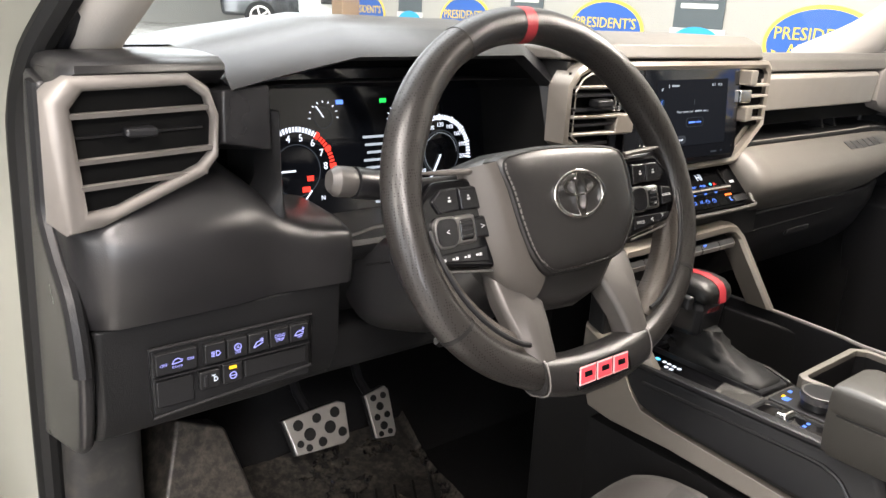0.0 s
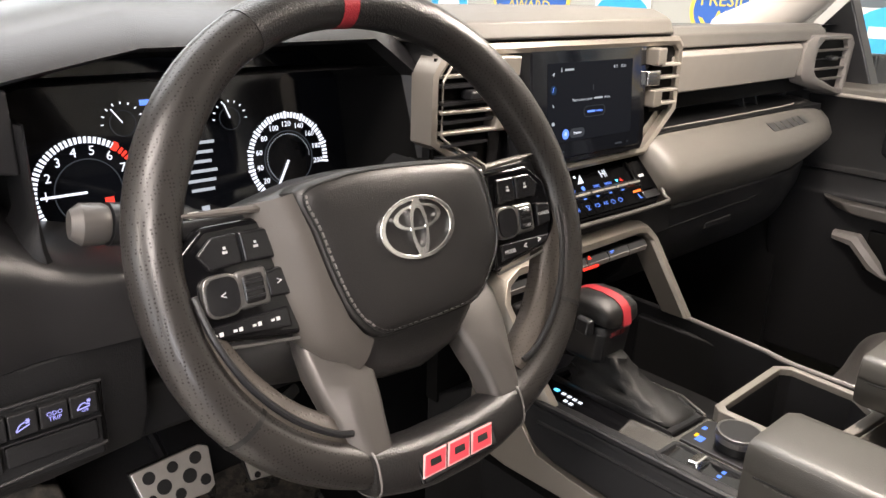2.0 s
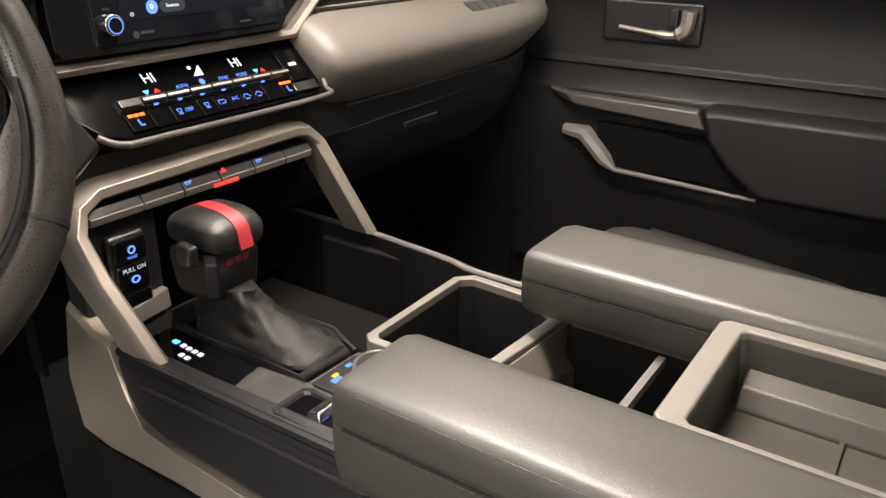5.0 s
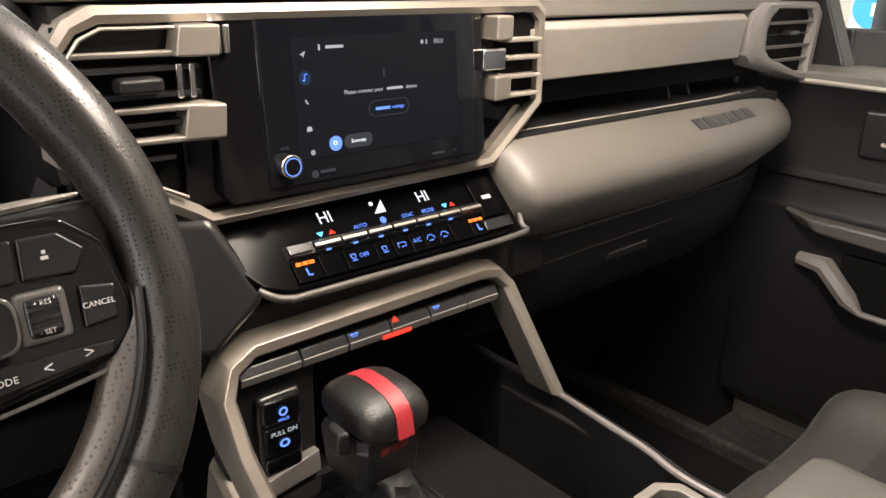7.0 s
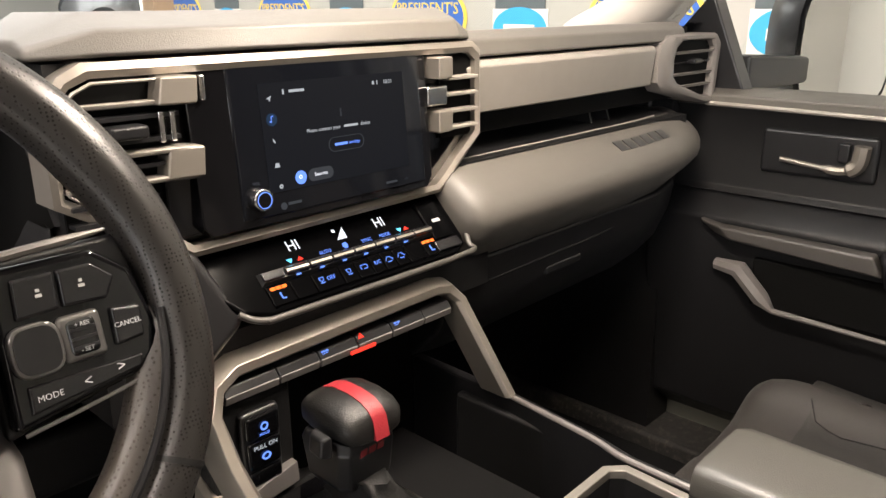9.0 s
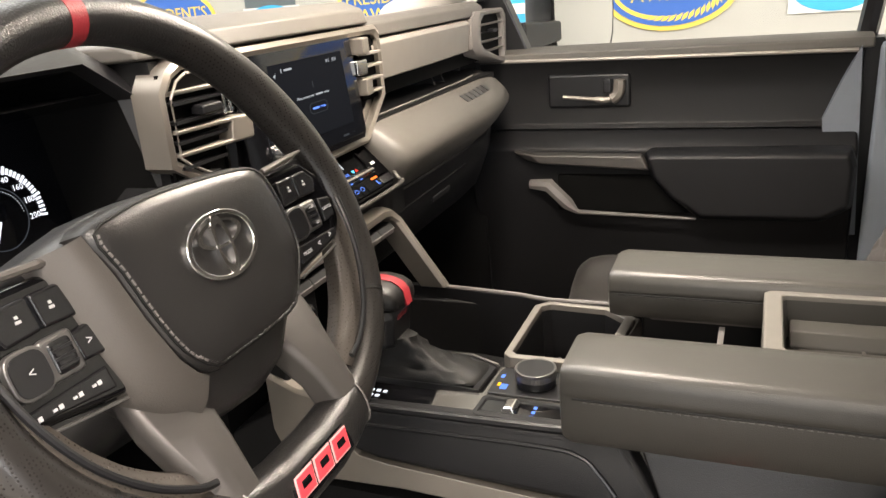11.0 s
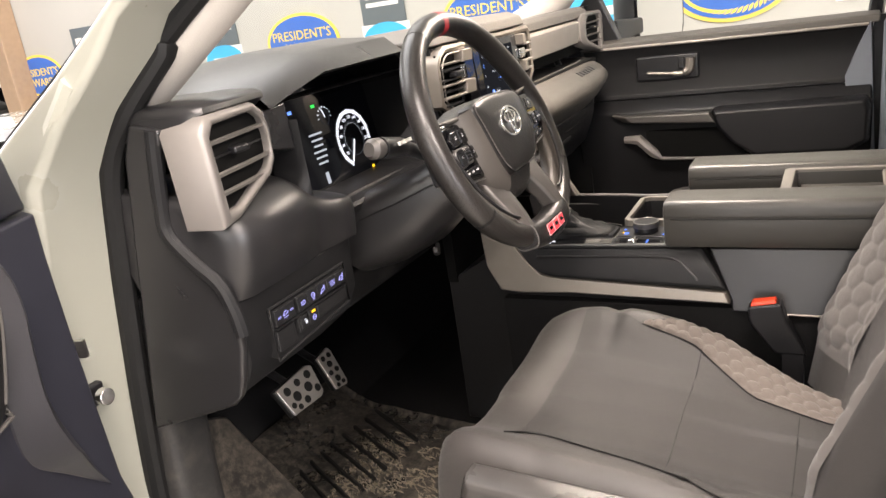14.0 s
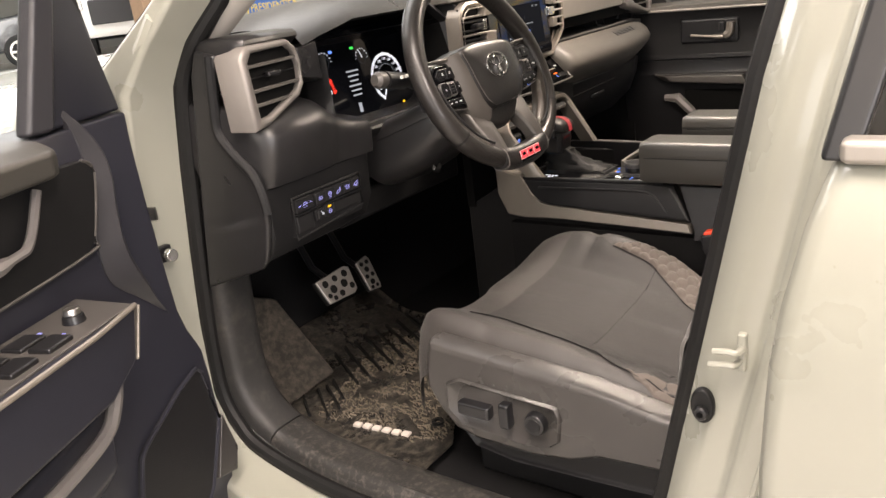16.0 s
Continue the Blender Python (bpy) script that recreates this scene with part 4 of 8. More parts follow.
    for z, x1 in ((1.408, -0.150), (1.391, -0.150), (1.3725, -0.150), (1.349, -0.172), (1.336, -0.186)):
        part("slat", box(-0.236, x1, 0.622, 0.636, z, z + 0.003), "smooth", c)
    edge = [(-0.150, 1.4350), (-0.211, 1.4350), (-0.2245, 1.4290), (-0.2355, 1.4145), (-0.2355, 1.3600), (-0.2250, 1.3520), (-0.165, 1.3200)]
    part("vent_edge", tube([(x, 0.6245, z) for x, z in edge], 0.0014, 6), "strip", c, "thin silver line round the vent opening", smooth=60)
    part("side_panel", box(-0.164, -0.134, 0.628, 0.640, 1.311, 1.3595), "piano", c, "gloss black panel below the vent", bev=0.002)
    for z0, z1, x0 in ((1.4165, 1.437, -0.168), (1.3615, 1.385, -0.167)):
        part("vent_end", loft([[(x0, 0.616, z0), (x0 + 0.004, 0.616, z1), (x0 + 0.03, 0.610, z1), (x0 + 0.028, 0.610, z0)], [(x0, 0.638, z0), (x0 + 0.004, 0.638, z1), (x0 + 0.03, 0.638, z1), (x0 + 0.028, 0.638, z0)]]), "silver", c, "bright vent end block", bev=0.002)
    part("vent_tab", box(-0.207, -0.178, 0.612, 0.63, 1.395, 1.405), "plastic", c, "dark adjusting tab", bev=0.003)
    for z0, z1, x0 in ((1.4165, 1.436, -0.1375), (1.4165, 1.436, -0.1310), (1.389, 1.412, -0.1665), (1.389, 1.412, -0.1575)):
        part("vent_fin", box(x0, x0 + 0.0045, 0.621, 0.638, z0, z1), "chrome", c, "upright chrome fin", bev=0.0015)
    part("fin_gap", box(-0.162, -0.1575, 0.626, 0.638, 1.389, 1.412), "piano", c)
    part("chrome_line", box(-0.136, -0.119, 0.6225, 0.626, 1.3635, 1.3650), "chrome", c, "thin chrome line", bev=0.0004)
    # right centre vent
    for z0, z1 in ((1.415, 1.436), (1.362, 1.384)):
        part("vent_end", loft([[(0.122, 0.612, z0), (0.122, 0.612, z1), (0.146, 0.616, z1), (0.146, 0.616, z0)], [(0.122, 0.638, z0), (0.122, 0.638, z1), (0.146, 0.638, z1), (0.146, 0.638, z0)]]), "silver", c, "bright vent end block", bev=0.002)
    for z in (1.412, 1.396, 1.379, 1.362):
        part("vent_bar", box(0.144, 0.190, 0.621, 0.636, z, z + 0.0035), "strip", c, bev=0.001)
    part("vent_duct", box(0.146, 0.192, 0.634, 0.6375, 1.352, 1.436), "bore", c)
    part("vent_fin", box(0.112, 0.14, 0.618, 0.636, 1.389, 1.408), "chrome", c, bev=0.002)
    c.location += Vector((-0.001, 0.011, -0.003))

    p = thing("climate_panel", (0, 0.63, 1.24), "gloss black climate panel with lit blue keys", "climate control")
    m = plane_m((0.006, 0.625, 1.262), (1, 0, 0), (0, 1.0, 1)) @ Matrix.Diagonal((1.06, 1.1, 1, 1))
    pts = [(-0.150, 0.042), (0.130, 0.042), (0.136, 0.010), (0.128, -0.022), (0.112, -0.030), (-0.105, -0.030), (-0.125, -0.022), (-0.158, 0.020)]
    bm = loft([[m @ Vector((x, y, z)) for x, y in pts] for z in (-0.02, 0.0)])
    part("panel", bm, "fascia", p, "dark satin fascia", bev=0.003)
    lip = [m @ Vector((x, y, 0.001)) for x, y in ((0.136, 0.042), (0.140, 0.012), (0.131, -0.024), (0.113, -0.034), (-0.090, -0.034), (-0.108, -0.0335), (-0.120, -0.030), (-0.130, -0.022))]
    part("lower_trim", tube(spline(lip, 6), 0.0030, 10), "spoke", p, "satin lower edge", smooth=70)
    def lit(name, x, y, w, h, mat):
        b = box(x - w / 2, x + w / 2, y - h / 2, y + h / 2, 0.0, 0.0006)
        b.transform(m)
        part(name, b, mat, p)
    def say(t, x, y, s, mat, h=0.0008):
        part("writing", text_bm(t, s, m @ Matrix.Translation((x, y, h)), 0.0001), mat, p)
    say("HI", -0.055, 0.0205, 0.0135, "ledwhite")
    say("HI", 0.042, 0.0205, 0.0135, "ledwhite")
    b = loft([[m @ Vector(q) for q in ((-0.010, 0.015, h), (0.001, 0.015, h), (0.001, 0.0255, h))] for h in (0.0, 0.0006)])
    part("fan_mark", b, "ledwhite", p)
    lit("fan_mark", -0.0095, 0.024, 0.003, 0.003, "ledwhite")
    # long toggle bar with a thin bright front edge on each piece
    b = loft([[m @ Vector((-0.100, -0.0065, 0.0)), m @ Vector((0.094, -0.0065, 0.0)), m @ Vector((0.094, 0.0045, 0.0)), m @ Vector((-0.100, 0.0045, 0.0))], [m @ Vector((-0.098, -0.005, 0.004)), m @ Vector((0.093, -0.005, 0.004)), m @ Vector((0.093, 0.0035, 0.004)), m @ Vector((-0.098, 0.0035, 0.004))]])
    part("toggle_base", b, "smooth", p, "black toggle bar")
    for i in range(7):
        x0 = -0.077 + i * 0.0243
        b = loft([[m @ Vector(q) for q in ((x0, -0.005, 0.003), (x0 + 0.0234, -0.005, 0.003), (x0 + 0.0234, 0.004, 0.003), (x0, 0.004, 0.003))], [m @ Vector(q) for q in ((x0 + 0.0004, -0.0035, 0.0075), (x0 + 0.0230, -0.0035, 0.0075), (x0 + 0.0230, 0.0015, 0.0065), (x0 + 0.0004, 0.0015, 0.0065))]])
        t = part("toggle", b, "keys", p, bev=0.0006)
        b = box(x0 + 0.0008, x0 + 0.0226, -0.0022, -0.0002, 0.0066, 0.0077)
        b.transform(m)
        part("toggle_edge", b, "silver", t, "satin edge")
        if i in (0, 1, 2, 3, 4, 5):
            b = box(x0 + 0.0095, x0 + 0.0135, -0.0062, -0.0052, 0.0030, 0.0046)
            b.transform(m)
            part("toggle_light", b, "ledblue", t)
    b = box(-0.0985, -0.079, -0.0045, 0.003, 0.003, 0.0062)
    b.transform(m)
    part("toggle_end", b, "keys", p, bev=0.001)
    for t, x in (("AUTO", -0.0285), ("SYNC", 0.0185), ("MODE", 0.0405)):
        say(t, x, 0.0075, 0.0046, "ledblue")
    for k in range(3):
        b = box(-0.0028, 0.0028, -0.0009, 0.0009, 0.0, 0.0006)
        b.transform(m @ Matrix.Translation((-0.0055, 0.0085, 0)) @ Matrix.Rotation(k * math.pi / 3, 4, "Z"))
        part("fan_symbol", b, "ledblue", p)
    for x, mt, sg in ((-0.0645, "ledcyan", -1), (-0.0545, "ledred", 1), (0.0600, "ledcyan", -1), (0.0680, "ledred", 1)):
        tri = ((x - 0.003, 0.0085 - sg * 0.0016), (x + 0.003, 0.0085 - sg * 0.0016), (x, 0.0085 + sg * 0.0020))
        part("temperature_mark", loft([[m @ Vector((a, c, h)) for a, c in tri] for h in (0.0, 0.0006)]), mt, p)
    # key row
    for x0, x1 in ((-0.099, -0.0775), (-0.0765, -0.0565), (-0.0555, -0.0275), (-0.0265, -0.0105), (-0.0095, 0.0065), (0.0075, 0.0205), (0.0215, 0.0345), (0.0355, 0.0500), (0.0510, 0.0720), (0.0730, 0.0900)):
        b = box(x0, x1, -0.0255, -0.0085, 0.0, 0.0025)
        b.transform(m)
        part("key", b, "fascia", p, bev=0.0008)
    say("OFF", -0.0385, -0.0165, 0.0052, "ledblue", 0.0032)
    say("A/C", 0.0140, -0.0160, 0.0052, "ledblue", 0.0032)
    def sign(x, y, kind):
        if kind == "car":
            pts = [(-0.0042, -0.0012), (-0.0030, 0.0004), (-0.0016, 0.0020), (0.0016, 0.0020), (0.0030, 0.0004), (0.0042, -0.0006), (0.0040, -0.0014)]
        elif kind == "arrows":
            pts = [(-0.0036, -0.0020), (-0.0036, 0.0018), (0.0030, 0.0018), (0.0040, 0.0), (0.0030, -0.0018), (-0.0010, -0.0018)]
        else:
            pts = [(-0.0022, 0.0022), (0.0022, 0.0022), (0.0018, -0.0004), (0.0, -0.0014), (-0.0018, -0.0004), (-0.0022, 0.0022)]
        part("key_symbol", tube([m @ Vector((x + a, y + c, 0.0028)) for a, c in pts], 0.0004, 5), "ledblue", p)
        if kind != "arrows":
            b = box(x - 0.0022, x + 0.0022, y - 0.0030, y - 0.0023, 0.0026, 0.0031)
            b.transform(m)
            part("key_symbol", b, "ledblue", p)
    for x, k in ((-0.0480, "fan"), (-0.0185, "defrost"), (-0.0015, "arrows"), (0.0280, "car"), (0.0427, "car")):
        sign(x, -0.0160, k)
    for x in (-0.0200, -0.0035):
        lit("key_mark", x, -0.0100, 0.004, 0.0008, "greyprint")
    for x in (-0.0885, 0.0815):
        for k in (-0.0055, 0, 0.0055):
            b = box(x + k - 0.0021, x + k + 0.0021, -0.0125, -0.0100, 0.0026, 0.0032)
            b.transform(m)
            part("heat_light", b, "ledorange", p)
        part("seat_symbol", tube([m @ Vector((x + a, c, 0.003)) for a, c in ((-0.0012, -0.0155), (-0.0008, -0.0205), (0.0022, -0.0208))], 0.0008, 5), "ledblue", p)
    b = box(0.092, 0.118, -0.012, 0.030, 0.0, 0.003)
    b.transform(m)
    part("port_plate", b, "fascia", p, "port plate", bev=0.002)
    b = box(0.101, 0.111, 0.005, 0.0085, 0.003, 0.0036)
    b.transform(m)
    part("usb_port", b, "greyprint", p)
    b = box(0.088, 0.12, -0.024, -0.014, 0.0, 0.004)
    b.transform(m)
    part("toggle", b, "keys", p, bev=0.001)


centre_stack()


# ---- console ----
def console():
    c = thing("centre_console", (0, 0.2, 0.69), "black centre console with silver arch and side trims", "console")
    # silver arch: a broad bevelled band standing off the dash
    arch = [(-0.158, 0.518, 1.062), (-0.170, 0.572, 1.140), (-0.169, 0.596, 1.172), (-0.158, 0.606, 1.190), (-0.138, 0.610, 1.199), (0.100, 0.611, 1.2025), (0.118, 0.610, 1.199), (0.130, 0.604, 1.186), (0.149, 0.549, 1.084)]
    rings = []
    for i, p in enumerate(arch):
        a, b = Vector(arch[max(i - 1, 0)]), Vector(arch[min(i + 1, len(arch) - 1)])
        d = (b - a).normalized()
        n = Vector((0, 1, 0)).cross(d).normalized()
        p = Vector(p)
        w = 0.0078
        rings.append([p + n * w, p + n * w * 0.55 + Vector((0, -0.005, 0)), p - n * w * 0.55 + Vector((0, -0.0045, 0)), p - n * w * 0.85 + Vector((0, 0.001, 0)), p - n * w * 1.15 + Vector((0, 0.012, 0)), p - n * w * 1.15 + Vector((0, 0.035, 0)), p + n * w + Vector((0, 0.035, 0))])
    part("arch_trim", loft(rings), "silver", c, "satin silver arch", bev=0.001)
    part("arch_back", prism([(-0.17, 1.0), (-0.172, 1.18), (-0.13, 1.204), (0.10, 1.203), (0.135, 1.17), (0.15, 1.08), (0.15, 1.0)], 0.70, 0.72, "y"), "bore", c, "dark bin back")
    part("arch_roof", box(-0.16, 0.13, 0.625, 0.72, 1.188, 1.200), "smooth", c)
    # button row under the arch: shallow faces over a satin lower edge
    for i, x in enumerate((-0.122, -0.078, -0.034, 0.010, 0.054, 0.096)):
        w = 0.0215 if i < 5 else 0.020
        g = -0.010 if i == 0 else 0.0
        b = loft([[(x - w + g, 0.6085, 1.1865), (x + w, 0.6085, 1.1865), (x + w, 0.6035, 1.1795), (x - w + g, 0.6035, 1.1795)], [(x - w + g, 0.640, 1.188), (x + w, 0.640, 1.188), (x + w, 0.640, 1.176), (x - w + g, 0.640, 1.176)]])
        k = part("switch", b, "smooth", c, bev=0.0012)
        part("switch_edge", loft([[(x - w * 0.98 + g, 0.6025, 1.1800), (x + w * 0.98, 0.6025, 1.1800), (x + w * 0.98, 0.6045, 1.1725), (x - w * 0.98 + g, 0.6045, 1.1725)], [(x - w * 0.98 + g, 0.620, 1.1800), (x + w * 0.98, 0.620, 1.1800), (x + w * 0.98, 0.620, 1.1725), (x - w * 0.98 + g, 0.620, 1.1725)]]), "tip", k, "satin lower edge of the switch", bev=0.001)
    part("hazard_mark", loft([[(-0.0115, 0.6060, 1.1815), (0.0005, 0.6060, 1.1815), (-0.0055, 0.6080, 1.1885)], [(-0.0115, 0.6075, 1.1815), (0.0005, 0.6075, 1.1815), (-0.0055, 0.6095, 1.1885)]]), "ledred", c)
    part("hazard_bar", box(-0.022, 0.008, 0.6018, 0.6035, 1.1735, 1.1765), "ledred", c)
    for x in (-0.049, 0.040):
        for dx, dz, w, h in ((-0.0022, 0.0012, 0.003, 0.0012), (0.0022, 0.0012, 0.003, 0.0012), (0.0, -0.0012, 0.006, 0.0012)):
            part("switch_symbol", box(x + dx - w / 2, x + dx + w / 2, 0.6062, 0.6075, 1.1838 + dz, 1.1838 + dz + h), "ledblue", c)
    # parking brake plate on the driver's side of the bin
    part("brake_plate", box(-0.165, -0.085, 0.612, 0.64, 1.045, 1.176), "lower", c, "dark plate inside the arch", bev=0.004)
    part("brake_surround", box(-0.141, -0.102, 0.604, 0.616, 1.082, 1.158), "smooth", c, "rounded black switch surround", bev=0.005)
    for z0, z1 in ((1.132, 1.154), (1.104, 1.130), (1.086, 1.102)):
        part("brake_switch", box(-0.138, -0.105, 0.6015, 0.610, z0, z1), "piano", c, bev=0.003)
    mw = plane_m((-0.1215, 0.6008, 1.120), (1, 0, 0), (0, 0, 1))
    part("writing", text_bm("PULL ON", 0.0058, mw @ Matrix.Translation((0, 0.005, 0.0006)), 0.0001), "uigrey", c)
    part("writing", text_bm("HOLD", 0.0036, mw @ Matrix.Translation((0, 0.0165, 0.0006)), 0.0001), "ledblue", c)
    part("brake_symbol", ring((0, -0.005, 0.0002), 0.0022, 0.0036, 0.0006, mw, 20, 1.25), "ledblue", c)
    part("brake_symbol", ring((0, 0.0235, 0.0002), 0.0024, 0.0038, 0.0006, mw, 20), "ledblue", c)
    part("deck_end_trim", loft([[(-0.152, 0.592, 1.073), (-0.088, 0.602, 1.073), (-0.088, 0.604, 1.092), (-0.150, 0.596, 1.086)], [(-0.152, 0.612, 1.073), (-0.088, 0.616, 1.073), (-0.088, 0.616, 1.092), (-0.150, 0.612, 1.086)]]), "tip", c, "satin edge behind the deck", bev=0.001)
    # base; the driver's side leans inwards towards the top
    side_x = lambda z, o=0.0: -0.188 + 0.267 * (z - 1.0) - o
    part("body", loft([[(-0.168, 0.72, 0.70), (-0.168, 0.72, 1.00), (-0.160, 0.62, 1.06), (-0.160, 0.30, 1.066), (-0.168, 0.28, 1.0), (-0.168, -0.45, 1.0), (-0.168, -0.45, 0.70)], [(-0.032, 0.72, 0.70), (-0.032, 0.72, 1.00), (-0.032, 0.62, 1.06), (-0.032, 0.30, 1.066), (-0.032, 0.28, 1.0), (-0.032, -0.45, 1.0), (-0.032, -0.45, 0.70)]]), "lower", c, "black console base", bev=0.003)
    part("body_right", prism([(0.72, 0.70), (0.72, 0.965), (0.28, 0.965), (0.28, 1.0), (-0.45, 1.0), (-0.45, 0.70)], -0.032, 0.120, "x"), "lower", c)
    side = [(0.60, 1.072), (0.262, 1.0785), (0.242, 1.074), (0.210, 1.02), (0.204, 1.008), (0.50, 1.022), (0.535, 1.030), (0.56, 1.05)]
    part("side_panel", loft([[(side_x(z, -0.02), y, z) for y, z in side], [(side_x(z), y, z) for y, z in side], [(side_x(1.047 + (z - 1.047) * 0.82, 0.004), 0.40 + (y - 0.40) * 0.96, 1.047 + (z - 1.047) * 0.82) for y, z in side]]), "plastic", c, "black side panel with raised rib", bev=0.003)
    rib = [(0.53, 1.058), (0.33, 1.062), (0.285, 1.058), (0.265, 1.043), (0.25, 1.026)]
    part("panel_rib", tube(spline([(side_x(z, 0.0055), y, z) for y, z in rib], 5), 0.0022, 6), "smooth", c)
    trim = [(0.640, 1.100), (0.600, 1.085), (0.575, 1.082), (0.545, 1.045), (0.520, 1.026), (0.480, 1.021), (0.205, 1.006), (0.199, 0.989), (0.470, 0.997), (0.560, 0.994), (0.600, 0.998), (0.628, 1.040)]
    part("side_trim", loft([[(side_x(z, -0.018), y, z) for y, z in trim], [(side_x(z, 0.004), y, z) for y, z in trim], [(side_x(1.03 + (z - 1.03) * 0.93, 0.008), 0.45 + (y - 0.45) * 0.985, 1.03 + (z - 1.03) * 0.93) for y, z in trim]]), "silver", c, "satin silver lower side trim", bev=0.001)
    rear = [(0.232, 1.076), (0.197, 0.992), (0.197, 0.976), (-0.40, 0.968), (-0.40, 1.078)]
    part("rear_side", loft([[(side_x(z, 0.001), y, z) for y, z in rear], [(-0.155, y, z) for y, z in rear]]), "dash", c, "dark grey rear side panel", bev=0.003)
    part("rear_lower_edge", tube([(side_x(0.976, 0.002), 0.12, 0.976), (side_x(0.97, 0.002), -0.38, 0.968)], 0.0018, 6), "silver", c, "thin satin line below the panel")
    part("lower_side", box(-0.186, -0.16, -0.40, 0.60, 0.70, 0.978), "carpet", c, "dark lower console side")
    # shift deck
    deck = [(-0.166, 0.60), (-0.166, 0.29), (-0.050, 0.29), (-0.040, 0.43), (-0.045, 0.60)]
    part("deck", prism(deck, 1.05, 1.071, "z"), "piano", c, "gloss black shifter deck", bev=0.003)
    part("deck_rail", tube([(-0.168, 0.59, 1.072), (-0.168, 0.40, 1.076), (-0.168, 0.262, 1.079)], 0.0045, 8), "plastic", c)
    part("lever_plate", prism([(-0.163, 0.446), (-0.117, 0.454), (-0.112, 0.404), (-0.052, 0.402), (-0.050, 0.388), (-0.050, 0.292), (-0.161, 0.292)], 1.0705, 1.0745, "z"), "deckplate", c, "glossy silver grey plate round the drive dial", bev=0.0012)
    part("tray_rim", loft([[(x, y, 1.0740) for x, y in o] for o in ([(-0.160, 0.306), (-0.160, 0.395), (-0.155, 0.401), (-0.122, 0.400), (-0.118, 0.395), (-0.120, 0.309), (-0.125, 0.304), (-0.156, 0.302)],)] + [[(x, y, 1.0768) for x, y in [(-0.159, 0.307), (-0.159, 0.394), (-0.154, 0.400), (-0.123, 0.399), (-0.119, 0.394), (-0.121, 0.310), (-0.126, 0.305), (-0.155, 0.303)]], [(x, y, 1.0768) for x, y in [(-0.156, 0.310), (-0.156, 0.391), (-0.152, 0.396), (-0.126, 0.395), (-0.123, 0.391), (-0.125, 0.313), (-0.129, 0.309), (-0.153, 0.307)]], [(x, y, 1.0748) for x, y in [(-0.155, 0.312), (-0.155, 0.389), (-0.151, 0.394), (-0.127, 0.393), (-0.124, 0.389), (-0.126, 0.315), (-0.130, 0.311), (-0.152, 0.309)]]], caps=False), "smooth", c, "raised black rim of the switch tray")
    part("switch_well", prism([(-0.156, 0.308), (-0.156, 0.394), (-0.123, 0.394), (-0.125, 0.310)], 1.0742, 1.0750, "z"), "piano", c, "gloss black switch tray")
    part("dial_plate", prism([(-0.114, 0.398), (-0.114, 0.306), (-0.056, 0.306), (-0.056, 0.392), (-0.062, 0.398)], 1.0742, 1.0770, "z"), "smooth", c, "dark dial plate", bev=0.0012)
    part("rocker", loft([[(-0.150, 0.356, 1.075), (-0.126, 0.356, 1.075), (-0.126, 0.372, 1.075), (-0.150, 0.372, 1.075)], [(-0.148, 0.359, 1.0830), (-0.128, 0.359, 1.0830), (-0.128, 0.370, 1.0815), (-0.148, 0.370, 1.0815)]]), "chrome", c, "silver rocker switch", bev=0.002)
    for x in (-0.149, -0.140, -0.131):
        part("rocker_light", box(x - 0.0022, x + 0.0022, 0.338, 0.3415, 1.0750, 1.0757), "ledblue", c)
    part("dial_light", box(-0.104, -0.094, 0.380, 0.3875, 1.0770, 1.0776), "ledblue", c)
    part("dial_light", box(-0.098, -0.092, 0.3885, 0.3915, 1.0770, 1.0776), "ledamber", c)
    part("dial_light", box(-0.080, -0.074, 0.389, 0.393, 1.0770, 1.0776), "ledblue", c)
    part("dial_light", box(-0.106, -0.100, 0.314, 0.3195, 1.0770, 1.0776), "ledblue", c)
    part("gear_light", box(-0.130, -0.1255, 0.543, 0.549, 1.0712, 1.0720), "ledcyan", c)
    for i, (x, y) in enumerate(((-0.1285, 0.535), (-0.129, 0.527), (-0.1295, 0.519), (-0.130, 0.511), (-0.1395, 0.524), (-0.140, 0.516))):
        part("gear_mark", box(x - 0.002, x + 0.002, y - 0.0022, y + 0.0022, 1.0712, 1.0720), "ledwhite", c)
    # storage bin wall and cup holder beside the deck
    part("bin_floor", box(-0.05, 0.14, 0.40, 0.71, 0.97, 0.985), "lower", c)
    wall = [(0.152, 0.70, 1.080), (0.150, 0.60, 1.080), (0.147, 0.548, 1.081), (0.132, 0.44, 1.083), (0.120, 0.392, 1.084), (0.116, 0.30, 1.086), (0.116, 0.262, 1.086)]
    part("bin_side", loft([[(x, y, 0.96), (x, y, z), (x + 0.014, y, z), (x + 0.014, y, 0.96)] for x, y, z in wall]), "plastic", c, "dark side wall of the bin", bev=0.002)
    part("bin_rail", tube(spline([(x + 0.003, y, z + 0.001) for x, y, z in wall[2:]], 4), 0.0032, 8), "tip", c, "satin rail along the bin")
    rim_o = [(-0.050, 0.296), (-0.050, 0.392), (-0.042, 0.401), (0.098, 0.403), (0.114, 0.388), (0.110, 0.306), (0.080, 0.272), (-0.040, 0.285)]
    rim_i = [(-0.042, 0.303), (-0.042, 0.386), (-0.036, 0.392), (0.094, 0.393), (0.103, 0.383), (0.099, 0.312), (0.076, 0.285), (-0.036, 0.294)]
